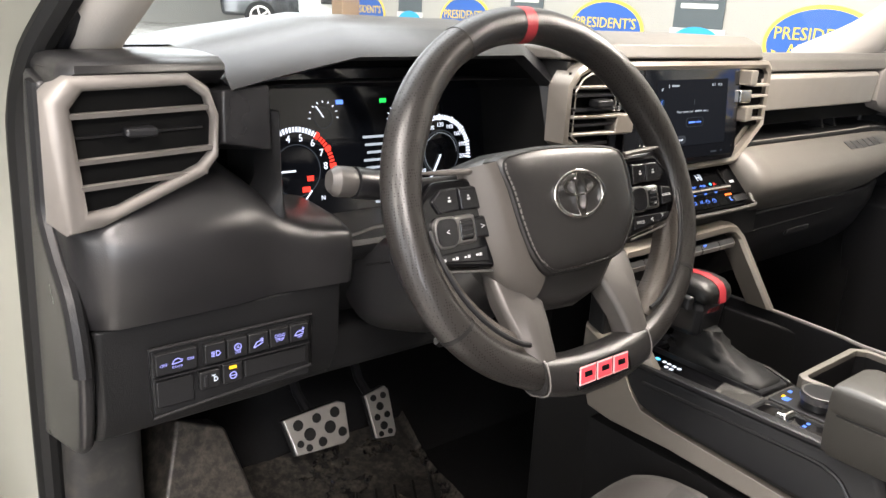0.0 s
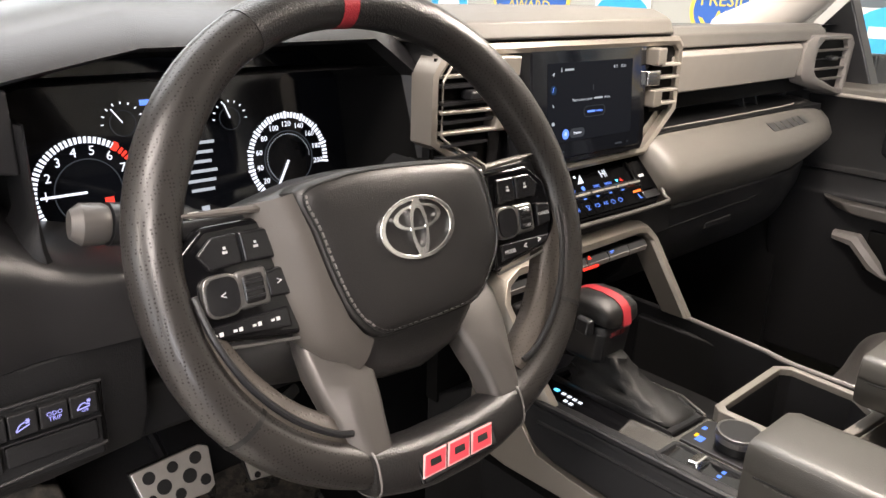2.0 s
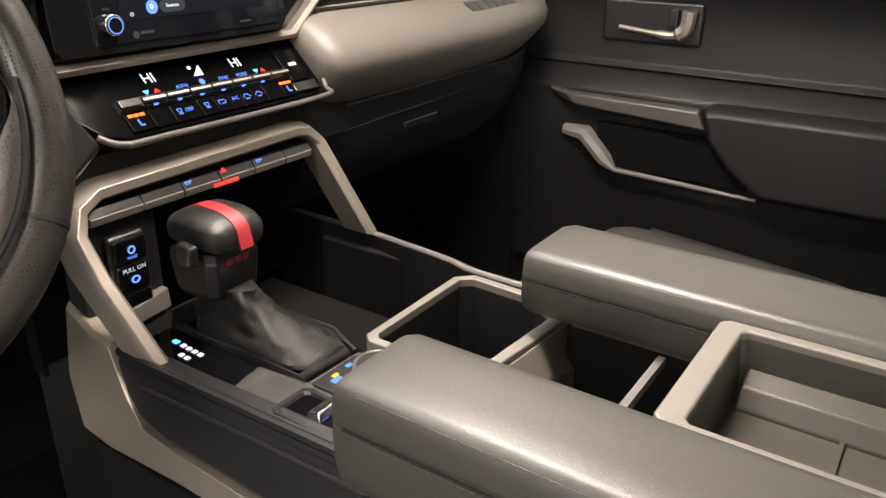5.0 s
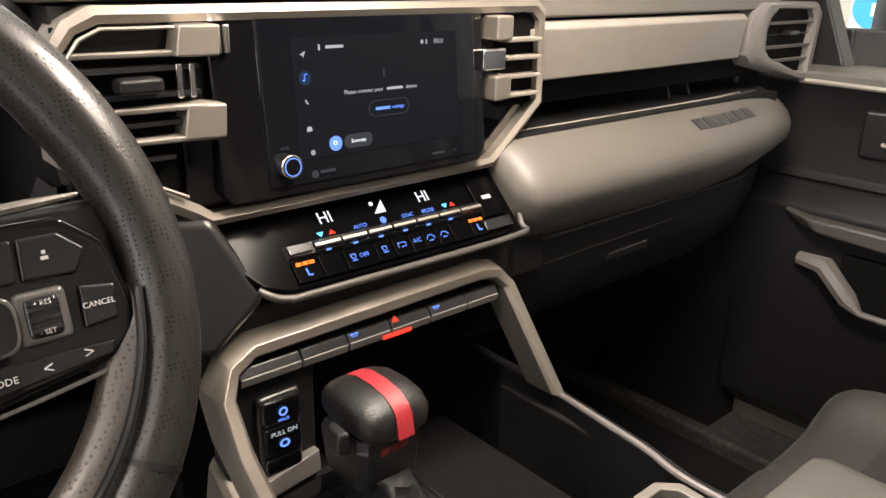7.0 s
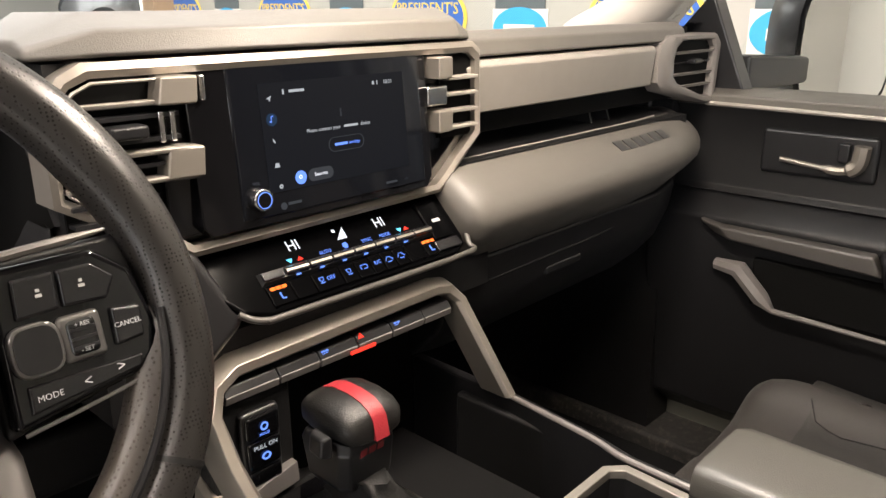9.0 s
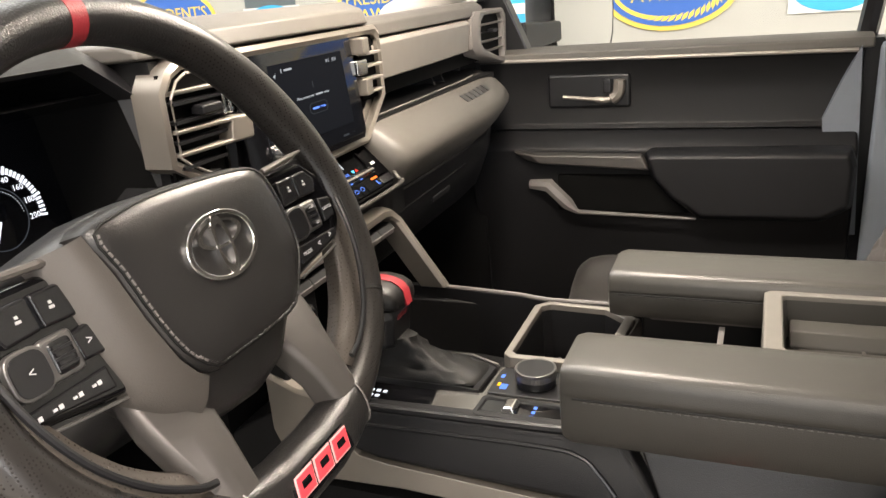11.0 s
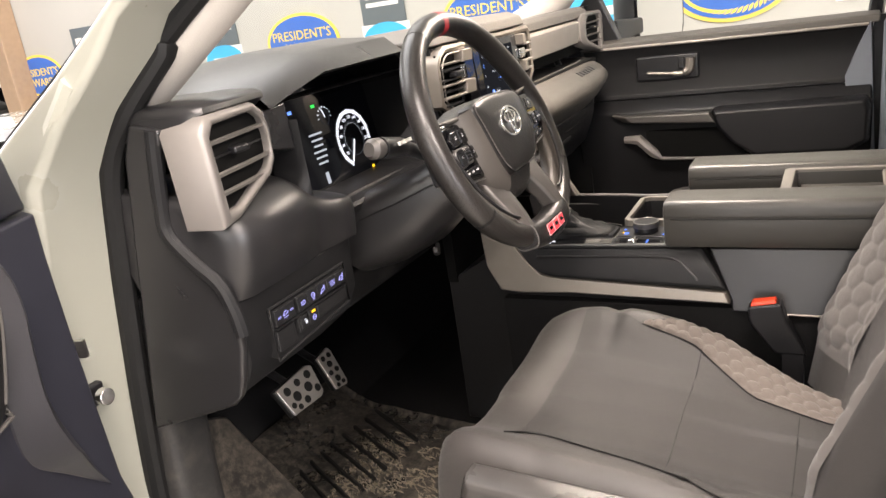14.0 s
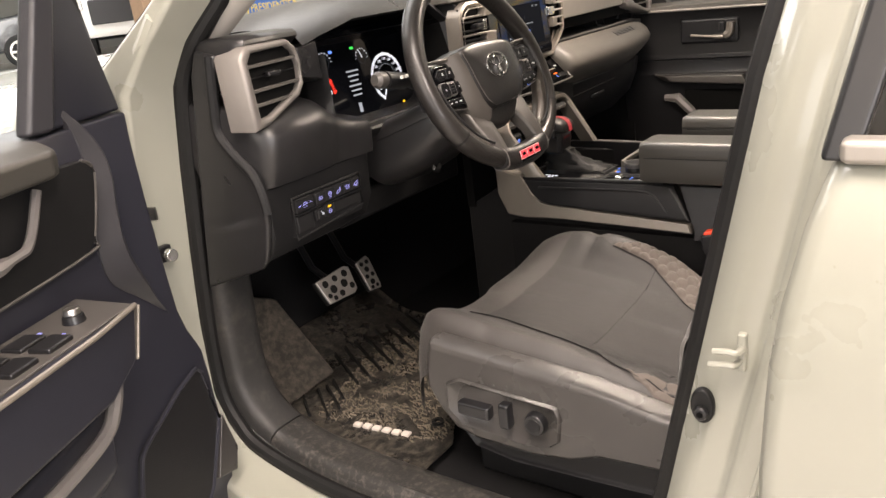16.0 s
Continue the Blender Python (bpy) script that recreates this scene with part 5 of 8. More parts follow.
    part("cup_rim", loft([[(x, y, 1.055) for x, y in rim_o], [(x, y, 1.087) for x, y in rim_o], [(x, y, 1.088) for x, y in rim_i], [(x, y, 1.080) for x, y in rim_i]], caps=False), "rimtrim", c, "taupe satin rim of the cup holder", bev=0.0015)
    part("cup_lining", loft([[(x, y, 1.080) for x, y in rim_i], [(x * 0.94 + 0.0017, y * 0.94 + 0.0205, 0.99) for x, y in rim_i]], caps=False), "plastic", c, "dark cup holder lining")
    part("cup_well", prism(rim_i, 0.985, 0.99, "z"), "plastic", c, "dark cup holder floor")
    part("cup_apron", loft([[(0.111, 0.304, 1.086), (0.081, 0.270, 1.086), (-0.045, 0.283, 1.084), (-0.045, 0.272, 1.070), (0.080, 0.246, 1.052), (0.113, 0.270, 1.052)], [(0.111, 0.304, 1.02), (0.081, 0.270, 1.02), (-0.045, 0.283, 1.02), (-0.045, 0.272, 1.02), (0.080, 0.246, 1.02), (0.113, 0.270, 1.02)]]), "rimtrim", c, "pale taupe apron behind the cup holder", bev=0.003)
    for x, y, a in ((0.022, 0.352, 0.4), (0.010, 0.325, -0.3)):
        t = Matrix.Translation((x, y, 0.99)) @ Matrix.Rotation(a, 4, "Z")
        b = loft([[(-0.014, -0.006, 0.0), (0.014, -0.006, 0.0), (0.014, 0.006, 0.0), (-0.014, 0.006, 0.0)], [(-0.010, -0.004, 0.052), (0.010, -0.004, 0.052), (0.010, 0.004, 0.052), (-0.010, 0.004, 0.052)], [(-0.004, -0.002, 0.064), (0.004, -0.002, 0.064), (0.004, 0.003, 0.064), (-0.004, 0.003, 0.064)]])
        b.transform(t)
        part("cup_finger", b, "smooth", c, "black rubber finger that grips a cup", bev=0.003)
    part("cup_wall", box(-0.05, 0.112, 0.404, 0.412, 0.97, 1.06), "lower", c)
    # open bin between the armrests
    part("bin_wall", box(0.060, 0.14, -0.42, 0.262, 0.95, 1.106), "lower", c, bev=0.004)
    part("right_side", box(0.14, 0.155, -0.42, 0.62, 0.70, 1.065), "lower", c, bev=0.004)
    part("bin_bar", box(-0.110, 0.04, 0.168, 0.174, 1.096, 1.104), "tip", c, "slim bright slide bar")


console()


def armrest(x0, x1, label, deep=1.0):
    a = thing("armrest", ((x0 + x1) / 2, 0.1, 1.08), label, "armrest", "console armrests")
    secs = []
    for y, k in ((0.297, 0.80), (0.295, 0.93), (0.286, 1.0), (0.20, 1.0), (0.10, 1.0), (-0.02, 1.0), (-0.20, 1.0), (-0.40, 1.0)):
        cx, cz, hw = (x0 + x1) / 2, 1.126, (x1 - x0) / 2
        side = [(0.30, 1.1640), (0.70, 1.1638), (0.86, 1.1625), (0.945, 1.1585), (0.985, 1.1510), (1.000, 1.1440), (1.008, 1.1410), (1.000, 1.1385), (0.990, 1.1372), (0.990, 1.1352), (1.003, 1.1310), (1.004, 1.120), (0.985, 1.106), (0.94, 1.094), (0.88, 1.088), (0.30, 1.086)]
        side = [(f, z if z > 1.143 else 1.143 + (z - 1.143) * deep) for f, z in side]
        r = [(cx + hw * k * f, y, cz + (z - cz) * k) for f, z in side] + [(cx - hw * k * f, y, cz + (z - cz) * k) for f, z in reversed(side)]
        secs.append(r)
    part("cushion", loft(secs), "vinyl", a, "dark grey stitched vinyl", smooth=50)
    for x in (x0 - 0.0002, x1 + 0.0002):
        part("seam", tube([(x, -0.38, 1.143 - 0.0075 * deep), (x, 0.284, 1.143 - 0.0075 * deep)], 0.0010, 6), "rubber", a, "stitched seam")
    for x in (x0 + 0.004, x1 - 0.004):
        part("piping", tube([(x, -0.38, 1.1585), (x, 0.275, 1.1585)], 0.0014, 6), "vinyl", a)
    # stitches along the upper seam of both long sides
    bm = bmesh.new()
    for x in (x0 - 0.0002, x1 + 0.0002):
        for i in range(90):
            y = 0.275 - 0.0072 * i
            tube([(x, y, 1.143 - 0.010 * deep), (x, y - 0.0045, 1.143 - 0.010 * deep)], 0.0006, 5, bm=bm)
    part("stitching", bm, "vinyl", a, "fine row of stitches")["kind"] = "stuff"
    if x0 > 0:
        part("latch_slot", box(x0 + 0.010, x0 + 0.022, 0.120, 0.250, 1.104, 1.112), "tip", a, "satin latch strip under the lid", bev=0.002)


armrest(-0.205, -0.118, "driver side padded console armrest in dark grey vinyl")
armrest(0.033, 0.125, "passenger side padded console armrest in dark grey vinyl", 0.62)


def tray():
    t = thing("console_tray", (-0.04, 0.05, 1.09), "dark sliding tray with satin rim between the armrests", "tray")
    o = [(-0.1165, 0.124), (-0.110, 0.130), (0.024, 0.130), (0.030, 0.124), (0.0315, -0.037), (-0.1165, -0.037)]
    i = [(-0.1095, 0.108), (-0.105, 0.112), (0.016, 0.112), (0.020, 0.108), (0.022, -0.029), (-0.1095, -0.029)]
    part("rim", loft([[(x, y, 1.09) for x, y in o], [(x, y, 1.156) for x, y in o], [(x, y, 1.156) for x, y in i], [(x, y, 1.150) for x, y in i]], caps=False), "rimtrim", t, "taupe satin rim", bev=0.002)
    part("lining", loft([[(x, y, 1.150) for x, y in i], [(x * 0.93 - 0.003, y * 0.90 + 0.005, 1.098) for x, y in i]], caps=False), "vinyl", t, "dark tray lining")
    part("well", prism(i, 1.092, 1.110, "z"), "vinyl", t, "dark tray floor")
    part("ledge", loft([[(x, 0.104, 1.108), (x, -0.024, 1.108), (x, -0.024, z), (x, 0.104, z)] for x, z in ((-0.010, 1.112), (0.000, 1.124), (0.018, 1.130))]), "vinyl", t, "stepped ledge inside the tray", bev=0.003)
    part("handle", tube(spline([(-0.100, -0.026, 1.1535), (-0.098, -0.020, 1.156), (-0.030, -0.020, 1.156), (-0.012, -0.021, 1.156), (-0.008, -0.026, 1.1535)], 4), 0.0035, 8), "silver", t, "satin silver pull bar")
    for k in range(2):
        part("ridge", box(-0.09, 0.02, 0.035 - 0.05 * k, 0.038 - 0.05 * k, 1.110, 1.1125), "vinyl", t)
    part("support", box(-0.109, 0.030, -0.036, 0.128, 1.0, 1.09), "lower", t)
    tagged(part("console_rear_box", box(-0.115, 0.031, -0.42, -0.041, 1.0, 1.156), "plastic", bev=0.006), "dark plastic console box behind the tray", "console box")


tray()


def gear_lever():
    g = thing("gear_lever", (-0.08, 0.48, 1.07), "black leather gear lever with red stripe and pleated boot", "gear lever")
    base = [(-0.112, 0.572), (-0.114, 0.407), (-0.060, 0.404), (-0.042, 0.440), (-0.042, 0.566)]
    rim = lambda k, z: [(x * k + (1 - k) * -0.078, y * k + (1 - k) * 0.485, z) for x, y in base]
    part("boot_frame", loft([rim(1.0, 1.070), rim(1.0, 1.0765), rim(0.985, 1.0780), rim(0.90, 1.0775), rim(0.88, 1.073)], caps=False), "smooth", g, "black boot frame")
    part("frame_line", tube([(-0.039, 0.560, 1.0775), (-0.039, 0.440, 1.0785), (-0.056, 0.403, 1.0785)], 0.0016, 6), "chrome", g, "thin bright line beside the boot")
    # soft boot, creased, drawn from the frame up to the neck
    rings = []
    for j, (k, z, cx, cy) in enumerate(((0.90, 1.0755, -0.079, 0.483), (0.88, 1.080, -0.079, 0.483), (0.80, 1.082, -0.080, 0.488), (0.74, 1.088, -0.081, 0.494), (0.62, 1.090, -0.082, 0.500), (0.58, 1.097, -0.083, 0.506), (0.48, 1.101, -0.084, 0.512), (0.46, 1.109, -0.085, 0.516), (0.40, 1.114, -0.086, 0.519), (0.385, 1.122, -0.087, 0.521))):
        r = []
        for i in range(28):
            t = 2 * math.pi * i / 28
            w = 1 + (0.085 * math.sin(5 * t + j * 1.7) + 0.05 * math.sin(9 * t - j * 1.1)) * min(1, j * 0.4)
            c, q = math.cos(t), math.sin(t)
            r.append((cx + 0.037 * k * w * math.copysign(abs(c) ** 0.55, c), cy + 0.080 * k * w * math.copysign(abs(q) ** 0.55, q), z))
        rings.append(r)
    part("boot", loft(rings), "boot", g, "creased soft black boot", smooth=70)
    neck = lambda x0, x1, y0, y1, z: [(x0 + 0.006, y0, z), (x1 - 0.006, y0, z), (x1, y0 + 0.008, z), (x1, y1, z), (x0, y1, z), (x0, y0 + 0.008, z)]
    part("neck", loft([neck(-0.110, -0.064, 0.508, 0.548, 1.112), neck(-0.114, -0.060, 0.505, 0.552, 1.118), neck(-0.116, -0.059, 0.501, 0.556, 1.150), neck(-0.113, -0.062, 0.505, 0.554, 1.158)]), "smooth", g, "satin black neck block", bev=0.002)
    # knob: a short rounded cap, broader than deep, with a swelling front
    def cap(y, hw, z0, z1, p=0.62):
        r = []
        for i in range(28):
            t = 2 * math.pi * i / 28
            c, q = math.cos(t), math.sin(t)
            r.append((-0.0855 + hw * math.copysign(abs(c) ** p, c), y, (z0 + z1) / 2 + (z1 - z0) / 2 * math.copysign(abs(q) ** p, q)))
        return r
    prof = [(0.4955, 0.019, 1.161, 1.170), (0.4965, 0.0240, 1.158, 1.175), (0.501, 0.0285, 1.1565, 1.1810), (0.510, 0.0305, 1.156, 1.1860), (0.525, 0.0310, 1.1555, 1.1885), (0.545, 0.0300, 1.1555, 1.1880), (0.558, 0.0270, 1.157, 1.1835), (0.565, 0.022, 1.160, 1.177), (0.568, 0.014, 1.164, 1.172)]
    part("knob", loft([cap(*q) for q in prof]), "knobleather", g, "rounded black leather knob", smooth=60)
    st = [[(-0.0905, 0.4925, 1.159), (-0.0765, 0.4925, 1.159), (-0.0765, 0.4960, 1.159), (-0.0905, 0.4960, 1.159)]]
    for y, hw, z0, z1 in prof[1:7]:
        st.append([(-0.0905, y - 0.0006, z1 + 0.0005), (-0.0765, y - 0.0006, z1 + 0.0005), (-0.0765, y, z1 - 0.005), (-0.0905, y, z1 - 0.005)])
    part("stripe", loft(st), "red", g, "red leather stripe", smooth=60)
    part("release_button", loft([[(-0.119, 0.510, 1.149), (-0.119, 0.532, 1.150), (-0.119, 0.532, 1.170), (-0.119, 0.510, 1.169)], [(-0.130, 0.513, 1.151), (-0.129, 0.530, 1.152), (-0.127, 0.530, 1.168), (-0.128, 0.513, 1.167)]]), "smooth", g, "side release button", bev=0.003)
    for i in range(3):
        x = -0.101 + 0.0088 * i
        part("badge_mark", loft([[(x, 0.5005, 1.1455), (x + 0.0068, 0.5005, 1.1455), (x + 0.0082, 0.5010, 1.1510), (x + 0.0014, 0.5010, 1.1510)], [(x, 0.503, 1.1455), (x + 0.0068, 0.503, 1.1455), (x + 0.0082, 0.503, 1.1510), (x + 0.0014, 0.503, 1.1510)]]), "darkred", g, "dark red raised mark")
    k = thing("drive_dial", (-0.083, 0.352, 1.077), "round black and silver drive mode dial", "dial")
    part("skirt", disc((-0.083, 0.352, 1.0770), 0.0215, 0.009, None, 40, r2=0.0210), "smooth", k, bev=0.001)
    bm = bmesh.new()
    loft([[(-0.083 + r * (1 + 0.012 * (i % 2)) * math.cos(2 * math.pi * i / 96), 0.352 + r * (1 + 0.012 * (i % 2)) * math.sin(2 * math.pi * i / 96), z) for i in range(96)] for r, z in ((0.0222, 1.0860), (0.0226, 1.0875), (0.0226, 1.0930))], bm)
    part("knob", bm, "keyedge", k, "knurled grey grip", smooth=20)
    part("ring", ring((-0.083, 0.352, 1.0930), 0.0196, 0.0224, 0.0028, None, 48), "keyedge", k, "satin bevelled top ring", bev=0.0008)
    part("cap", disc((-0.083, 0.352, 1.0930), 0.0197, 0.0022, None, 40), "smooth", k, "flat dark cap")


gear_lever()


# ---- steering wheel ----
def steering_wheel():
    m = Matrix.Translation((-0.409, 0.473, 1.316)) @ pose(0, 0, 0, 73, 0, 0)
    mw = Matrix.Translation((-0.431, 0.473, 1.316)) @ pose(0, 0, 0, 73, 0, 0)
    w = thing("steering_wheel", m=mw, label="black leather steering wheel with red top marker", category="steering wheel")
    lean = Matrix.Translation((0.005, 0.019, 0.0)) @ Matrix.Rotation(radians(-6.3), 4, "X")
    def rim_pt(t, d=0.0):
        c, s = math.cos(t), math.sin(t)
        rx, ry = 0.1730 - d, (0.1645 if s > 0 else 0.1535) - d
        q = 1.0 if s > 0 else 0.93
        return Vector((rx * math.copysign(abs(c) ** q, c), ry * math.copysign(abs(s) ** q, s), 0.0))
    def swell(t):
        """The rim is thicker above the two arms."""
        d = math.degrees(t) % 360
        return 0.0022 * max(0.0, 1 - min(abs(d - 28), abs(d - 152)) / 26)
    def rim(t0, t1, n, rin, rz, name, mat, label="", lift=0.0065):
        rings = []
        for i in range(n + 1):
            t = radians(t0 + (t1 - t0) * i / n)
            p = rim_pt(t)
            nrm = Vector((p.x, p.y, 0)).normalized()
            g = swell(t)
            rings.append([lean @ (p + nrm * (-g + (rin + g) * math.cos(2 * math.pi * k / 20)) + Vector((0, 0, lift + rz * math.sin(2 * math.pi * k / 20)))) for k in range(20)])
        full = abs(t1 - t0) >= 360
        return part(name, loft(rings[:-1] if full else rings, loop=full), mat, w, label, smooth=60, local=True)
    rim(0, 360, 120, 0.0158, 0.0168, "rim", "perf", "perforated black leather rim")
    rim(118, 93.2, 12, 0.0163, 0.0173, "top_cover", "leather", "smooth leather top section")
    rim(88.8, 62, 14, 0.0163, 0.0173, "top_cover", "leather", "smooth leather top section")
    rim(93.2, 88.8, 4, 0.0166, 0.0176, "marker", "red", "red centre marker")
    for a in (214, 326):
        rim(a, a + 1.2, 1, 0.0163, 0.0173, "seam", "rubber")
    # perforated pads inside the lower rim
    for sx in (-1, 1):
        def at(deg, d, z):
            t = radians(deg if sx < 0 else 180 - deg)
            p = lean @ (rim_pt(t, d) + Vector((0, 0, z)))
            return p
        rings = []
        for k in range(25):
            deg = 182 + 60 * k / 24
            wd = np.interp(deg, [182, 190, 200, 212, 224, 234, 242], [0.010, 0.017, 0.020, 0.021, 0.021, 0.021, 0.016])
            rings.append([at(deg, 0.008, -0.006), at(deg, 0.008, 0.016), at(deg, 0.008 + 0.25 * wd, 0.0155), at(deg, 0.008 + 0.6 * wd, 0.0120), at(deg, 0.008 + 0.92 * wd, 0.0095), at(deg, 0.008 + wd, 0.005), at(deg, 0.008 + 0.95 * wd, -0.006)])
        part("thumb_rest", loft(rings), "perfpad", w, "wide perforated thumb rest", smooth=70, local=True)
        pts = [at(183, 0.0135, 0.018), at(194, 0.0150, 0.0195), at(208, 0.0160, 0.020), at(222, 0.0165, 0.0205), at(234, 0.0175, 0.020), at(240, 0.0195, 0.018)]
        part("inner_trim", tube(spline(pts, 6), 0.0023, 8), "smooth", w, "satin black inner trim", local=True)
        # lower spokes
        sp = [[(sx * 0.086, -0.022, 0.000), (sx * 0.060, -0.034, 0.008), (sx * 0.036, -0.046, 0.008), (sx * 0.036, -0.046, -0.012), (sx * 0.086, -0.022, -0.012)],
              [(sx * 0.089, -0.040, 0.009), (sx * 0.064, -0.054, 0.0195), (sx * 0.040, -0.066, 0.0185), (sx * 0.040, -0.066, -0.008), (sx * 0.089, -0.040, -0.008)],
              [(sx * 0.088, -0.060, 0.015), (sx * 0.066, -0.072, 0.027), (sx * 0.043, -0.082, 0.0255), (sx * 0.043, -0.082, -0.002), (sx * 0.088, -0.060, -0.004)],
              [(sx * 0.083, -0.086, 0.022), (sx * 0.069, -0.092, 0.034), (sx * 0.046, -0.098, 0.031), (sx * 0.046, -0.098, 0.006), (sx * 0.083, -0.086, 0.004)],
              [(sx * 0.080, -0.112, 0.028), (sx * 0.070, -0.116, 0.039), (sx * 0.048, -0.120, 0.037), (sx * 0.048, -0.120, 0.010), (sx * 0.080, -0.112, 0.008)]]
        part("spoke", loft(sp), "spoke", w, "satin grey lower spoke", bev=0.006, seg=3, local=True, smooth=40)
    # bottom rim piece
    secs = []
    for x, k in ((-0.070, 0.95), (-0.063, 1.02), (-0.042, 1.10), (-0.02, 1.13), (0.02, 1.13), (0.042, 1.10), (0.063, 1.02), (0.070, 0.95)):
        cy = -0.1345 + 0.010 * (abs(x) / 0.07) ** 2
        secs.append([(x, cy + 0.0172 * k * math.copysign(abs(math.cos(a)) ** 0.7, math.cos(a)), 0.0232 + 0.0175 * k * math.copysign(abs(math.sin(a)) ** 0.7, math.sin(a))) for a in [2 * math.pi * i / 24 for i in range(24)]])
    bp = part("bottom_piece", loft(secs), "leather", w, "smooth leather bottom section", smooth=60, local=True)
    for x in (-0.0675, 0.0675):
        ringp = [(x, -0.1253 + 0.0178 * math.copysign(abs(math.cos(a)) ** 0.7, math.cos(a)), 0.0232 + 0.0180 * math.copysign(abs(math.sin(a)) ** 0.7, math.sin(a))) for a in [2 * math.pi * i / 24 for i in range(24)]]
        part("joint", tube(ringp, 0.0008, 5, closed=True, up=(1, 0, 0)), "tip", bp, "thin pale joint", local=True)
    mb = Matrix.Translation((-0.002, -0.1325, 0.0418)) @ Matrix.Rotation(radians(-8), 4, "X")
    def flat(poly, z0, z1):
        return loft([[mb @ Vector((x, y, z)) for x, y in poly] for z in (z0, z1)])
    part("badge", flat(((-0.038, 0.0105), (0.037, 0.0115), (0.0355, -0.0095), (-0.035, -0.0115)), -0.006, 0.0012), "piano", bp, "gloss black badge plate", bev=0.002, local=True)
    for x0, x1 in ((-0.0325, -0.0125), (-0.0105, 0.0095), (0.0115, 0.0315)):
        part("mark_slit", flat(((x0 + 0.0050, -0.0012), (x1 - 0.0055, -0.0012), (x1 - 0.0048, 0.0032), (x0 + 0.0060, 0.0032)), 0.001, 0.0030), "piano", bp, local=True)
        for nm, mt, g, z in (("mark_edge", "badgepale", 0.0, 0.0018), ("mark", "redplastic", 0.0012, 0.0026)):
            part(nm, flat(((x0 + g - 0.0025, -0.0070 + g), (x1 - g - 0.0025, -0.0070 + g), (x1 - g + 0.0025, 0.0078 - g), (x0 + g + 0.0025, 0.0078 - g)), 0.0, z), mt, bp, local=True)
    # hub body with a domed, stitched cover on it
    body = [(-0.108, 0.057), (-0.085, 0.0625), (-0.058, 0.0685), (-0.029, 0.070), (0.02, 0.068), (0.064, 0.0635), (0.078, 0.052), (0.083, 0.02), (0.083, -0.004), (0.071, -0.026), (0.056, -0.050), (0.035, -0.070), (0.004, -0.079), (-0.030, -0.077), (-0.052, -0.071), (-0.075, -0.048), (-0.086, -0.032), (-0.094, 0.0), (-0.100, 0.03)]
    def bodyring(k, z):
        return [(x * k, y * k, z) for x, y in body]
    part("hub_body", loft([bodyring(1.0, -0.022), bodyring(1.0, -0.002), bodyring(0.985, 0.008), bodyring(0.93, 0.0165), bodyring(0.84, 0.0205), bodyring(0.5, 0.0215)]), "hub", w, "grey black hub body", smooth=50, local=True)
    cover = spline([(-0.084, 0.0605, 0), (-0.058, 0.0672, 0), (-0.029, 0.0690, 0), (0.02, 0.0668, 0), (0.060, 0.0622, 0), (0.0745, 0.050, 0), (0.080, 0.02, 0), (0.0795, -0.002, 0), (0.067, -0.022, 0), (0.050, -0.0385, 0), (0.02, -0.0425, 0), (-0.0185, -0.0432, 0), (-0.043, -0.0415, 0), (-0.060, -0.0235, 0), (-0.070, 0.0035, 0), (-0.0775, 0.0355, 0)], 3, closed=True)
    def hubring(k, z, dx=-0.002, dy=0.008):
        return [(dx + (p.x - dx) * k, dy + (p.y - dy) * k, z) for p in cover]
    part("airbag_cover", loft([hubring(1.0, 0.010), hubring(1.0, 0.026), hubring(0.985, 0.0300), hubring(0.94, 0.0328), hubring(0.84, 0.0350), hubring(0.6, 0.0368), hubring(0.3, 0.0374), hubring(0.05, 0.0375)]), "hub", w, "grey black airbag cover", smooth=50, local=True)
    # left side of the hub toned lighter than the cover for the light on it
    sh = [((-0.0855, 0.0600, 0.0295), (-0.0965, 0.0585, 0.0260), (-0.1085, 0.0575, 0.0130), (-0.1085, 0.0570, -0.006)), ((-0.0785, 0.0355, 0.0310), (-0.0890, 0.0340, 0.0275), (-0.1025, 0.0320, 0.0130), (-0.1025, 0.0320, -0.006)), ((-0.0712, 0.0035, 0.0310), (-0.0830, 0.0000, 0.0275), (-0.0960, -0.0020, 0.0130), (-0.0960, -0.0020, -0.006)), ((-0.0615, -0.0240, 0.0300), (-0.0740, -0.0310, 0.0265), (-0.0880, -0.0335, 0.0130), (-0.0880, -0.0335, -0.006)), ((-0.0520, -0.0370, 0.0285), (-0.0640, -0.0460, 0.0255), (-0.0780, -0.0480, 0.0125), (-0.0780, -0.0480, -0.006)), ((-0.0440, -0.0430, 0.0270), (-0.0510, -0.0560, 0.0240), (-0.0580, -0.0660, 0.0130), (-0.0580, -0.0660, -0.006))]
    part("cover_shoulder", loft([spline(r, 4) for r in sh], closed=False), "shoulder", w, "shoulder of the hub, lighter as the lit side", smooth=70, local=True)
    # seam round the cover with a row of stitches
    loop = hubring(0.955, 0.0324)
    loop = [Vector(p) for p in loop]
    part("seam", tube(loop, 0.0008, 5, closed=True), "rubber", w, "sewn groove in the cover", local=True)
    n = len(loop)
    dense = []
    for a in range(n):
        p, q = loop[a], loop[(a + 1) % n]
        for f in (0.0, 0.5):
            dense.append(p.lerp(q, f))
    bright, dull = bmesh.new(), bmesh.new()
    for a in range(len(dense)):
        p, q = dense[a], dense[(a + 1) % len(dense)]
        if p.y > 0.058:
            continue
        side = p.x < -0.045
        o = Vector((0.0016 if p.x < 0 else -0.0016, 0.0014 if p.y < -0.03 else 0.0, 0.0010))
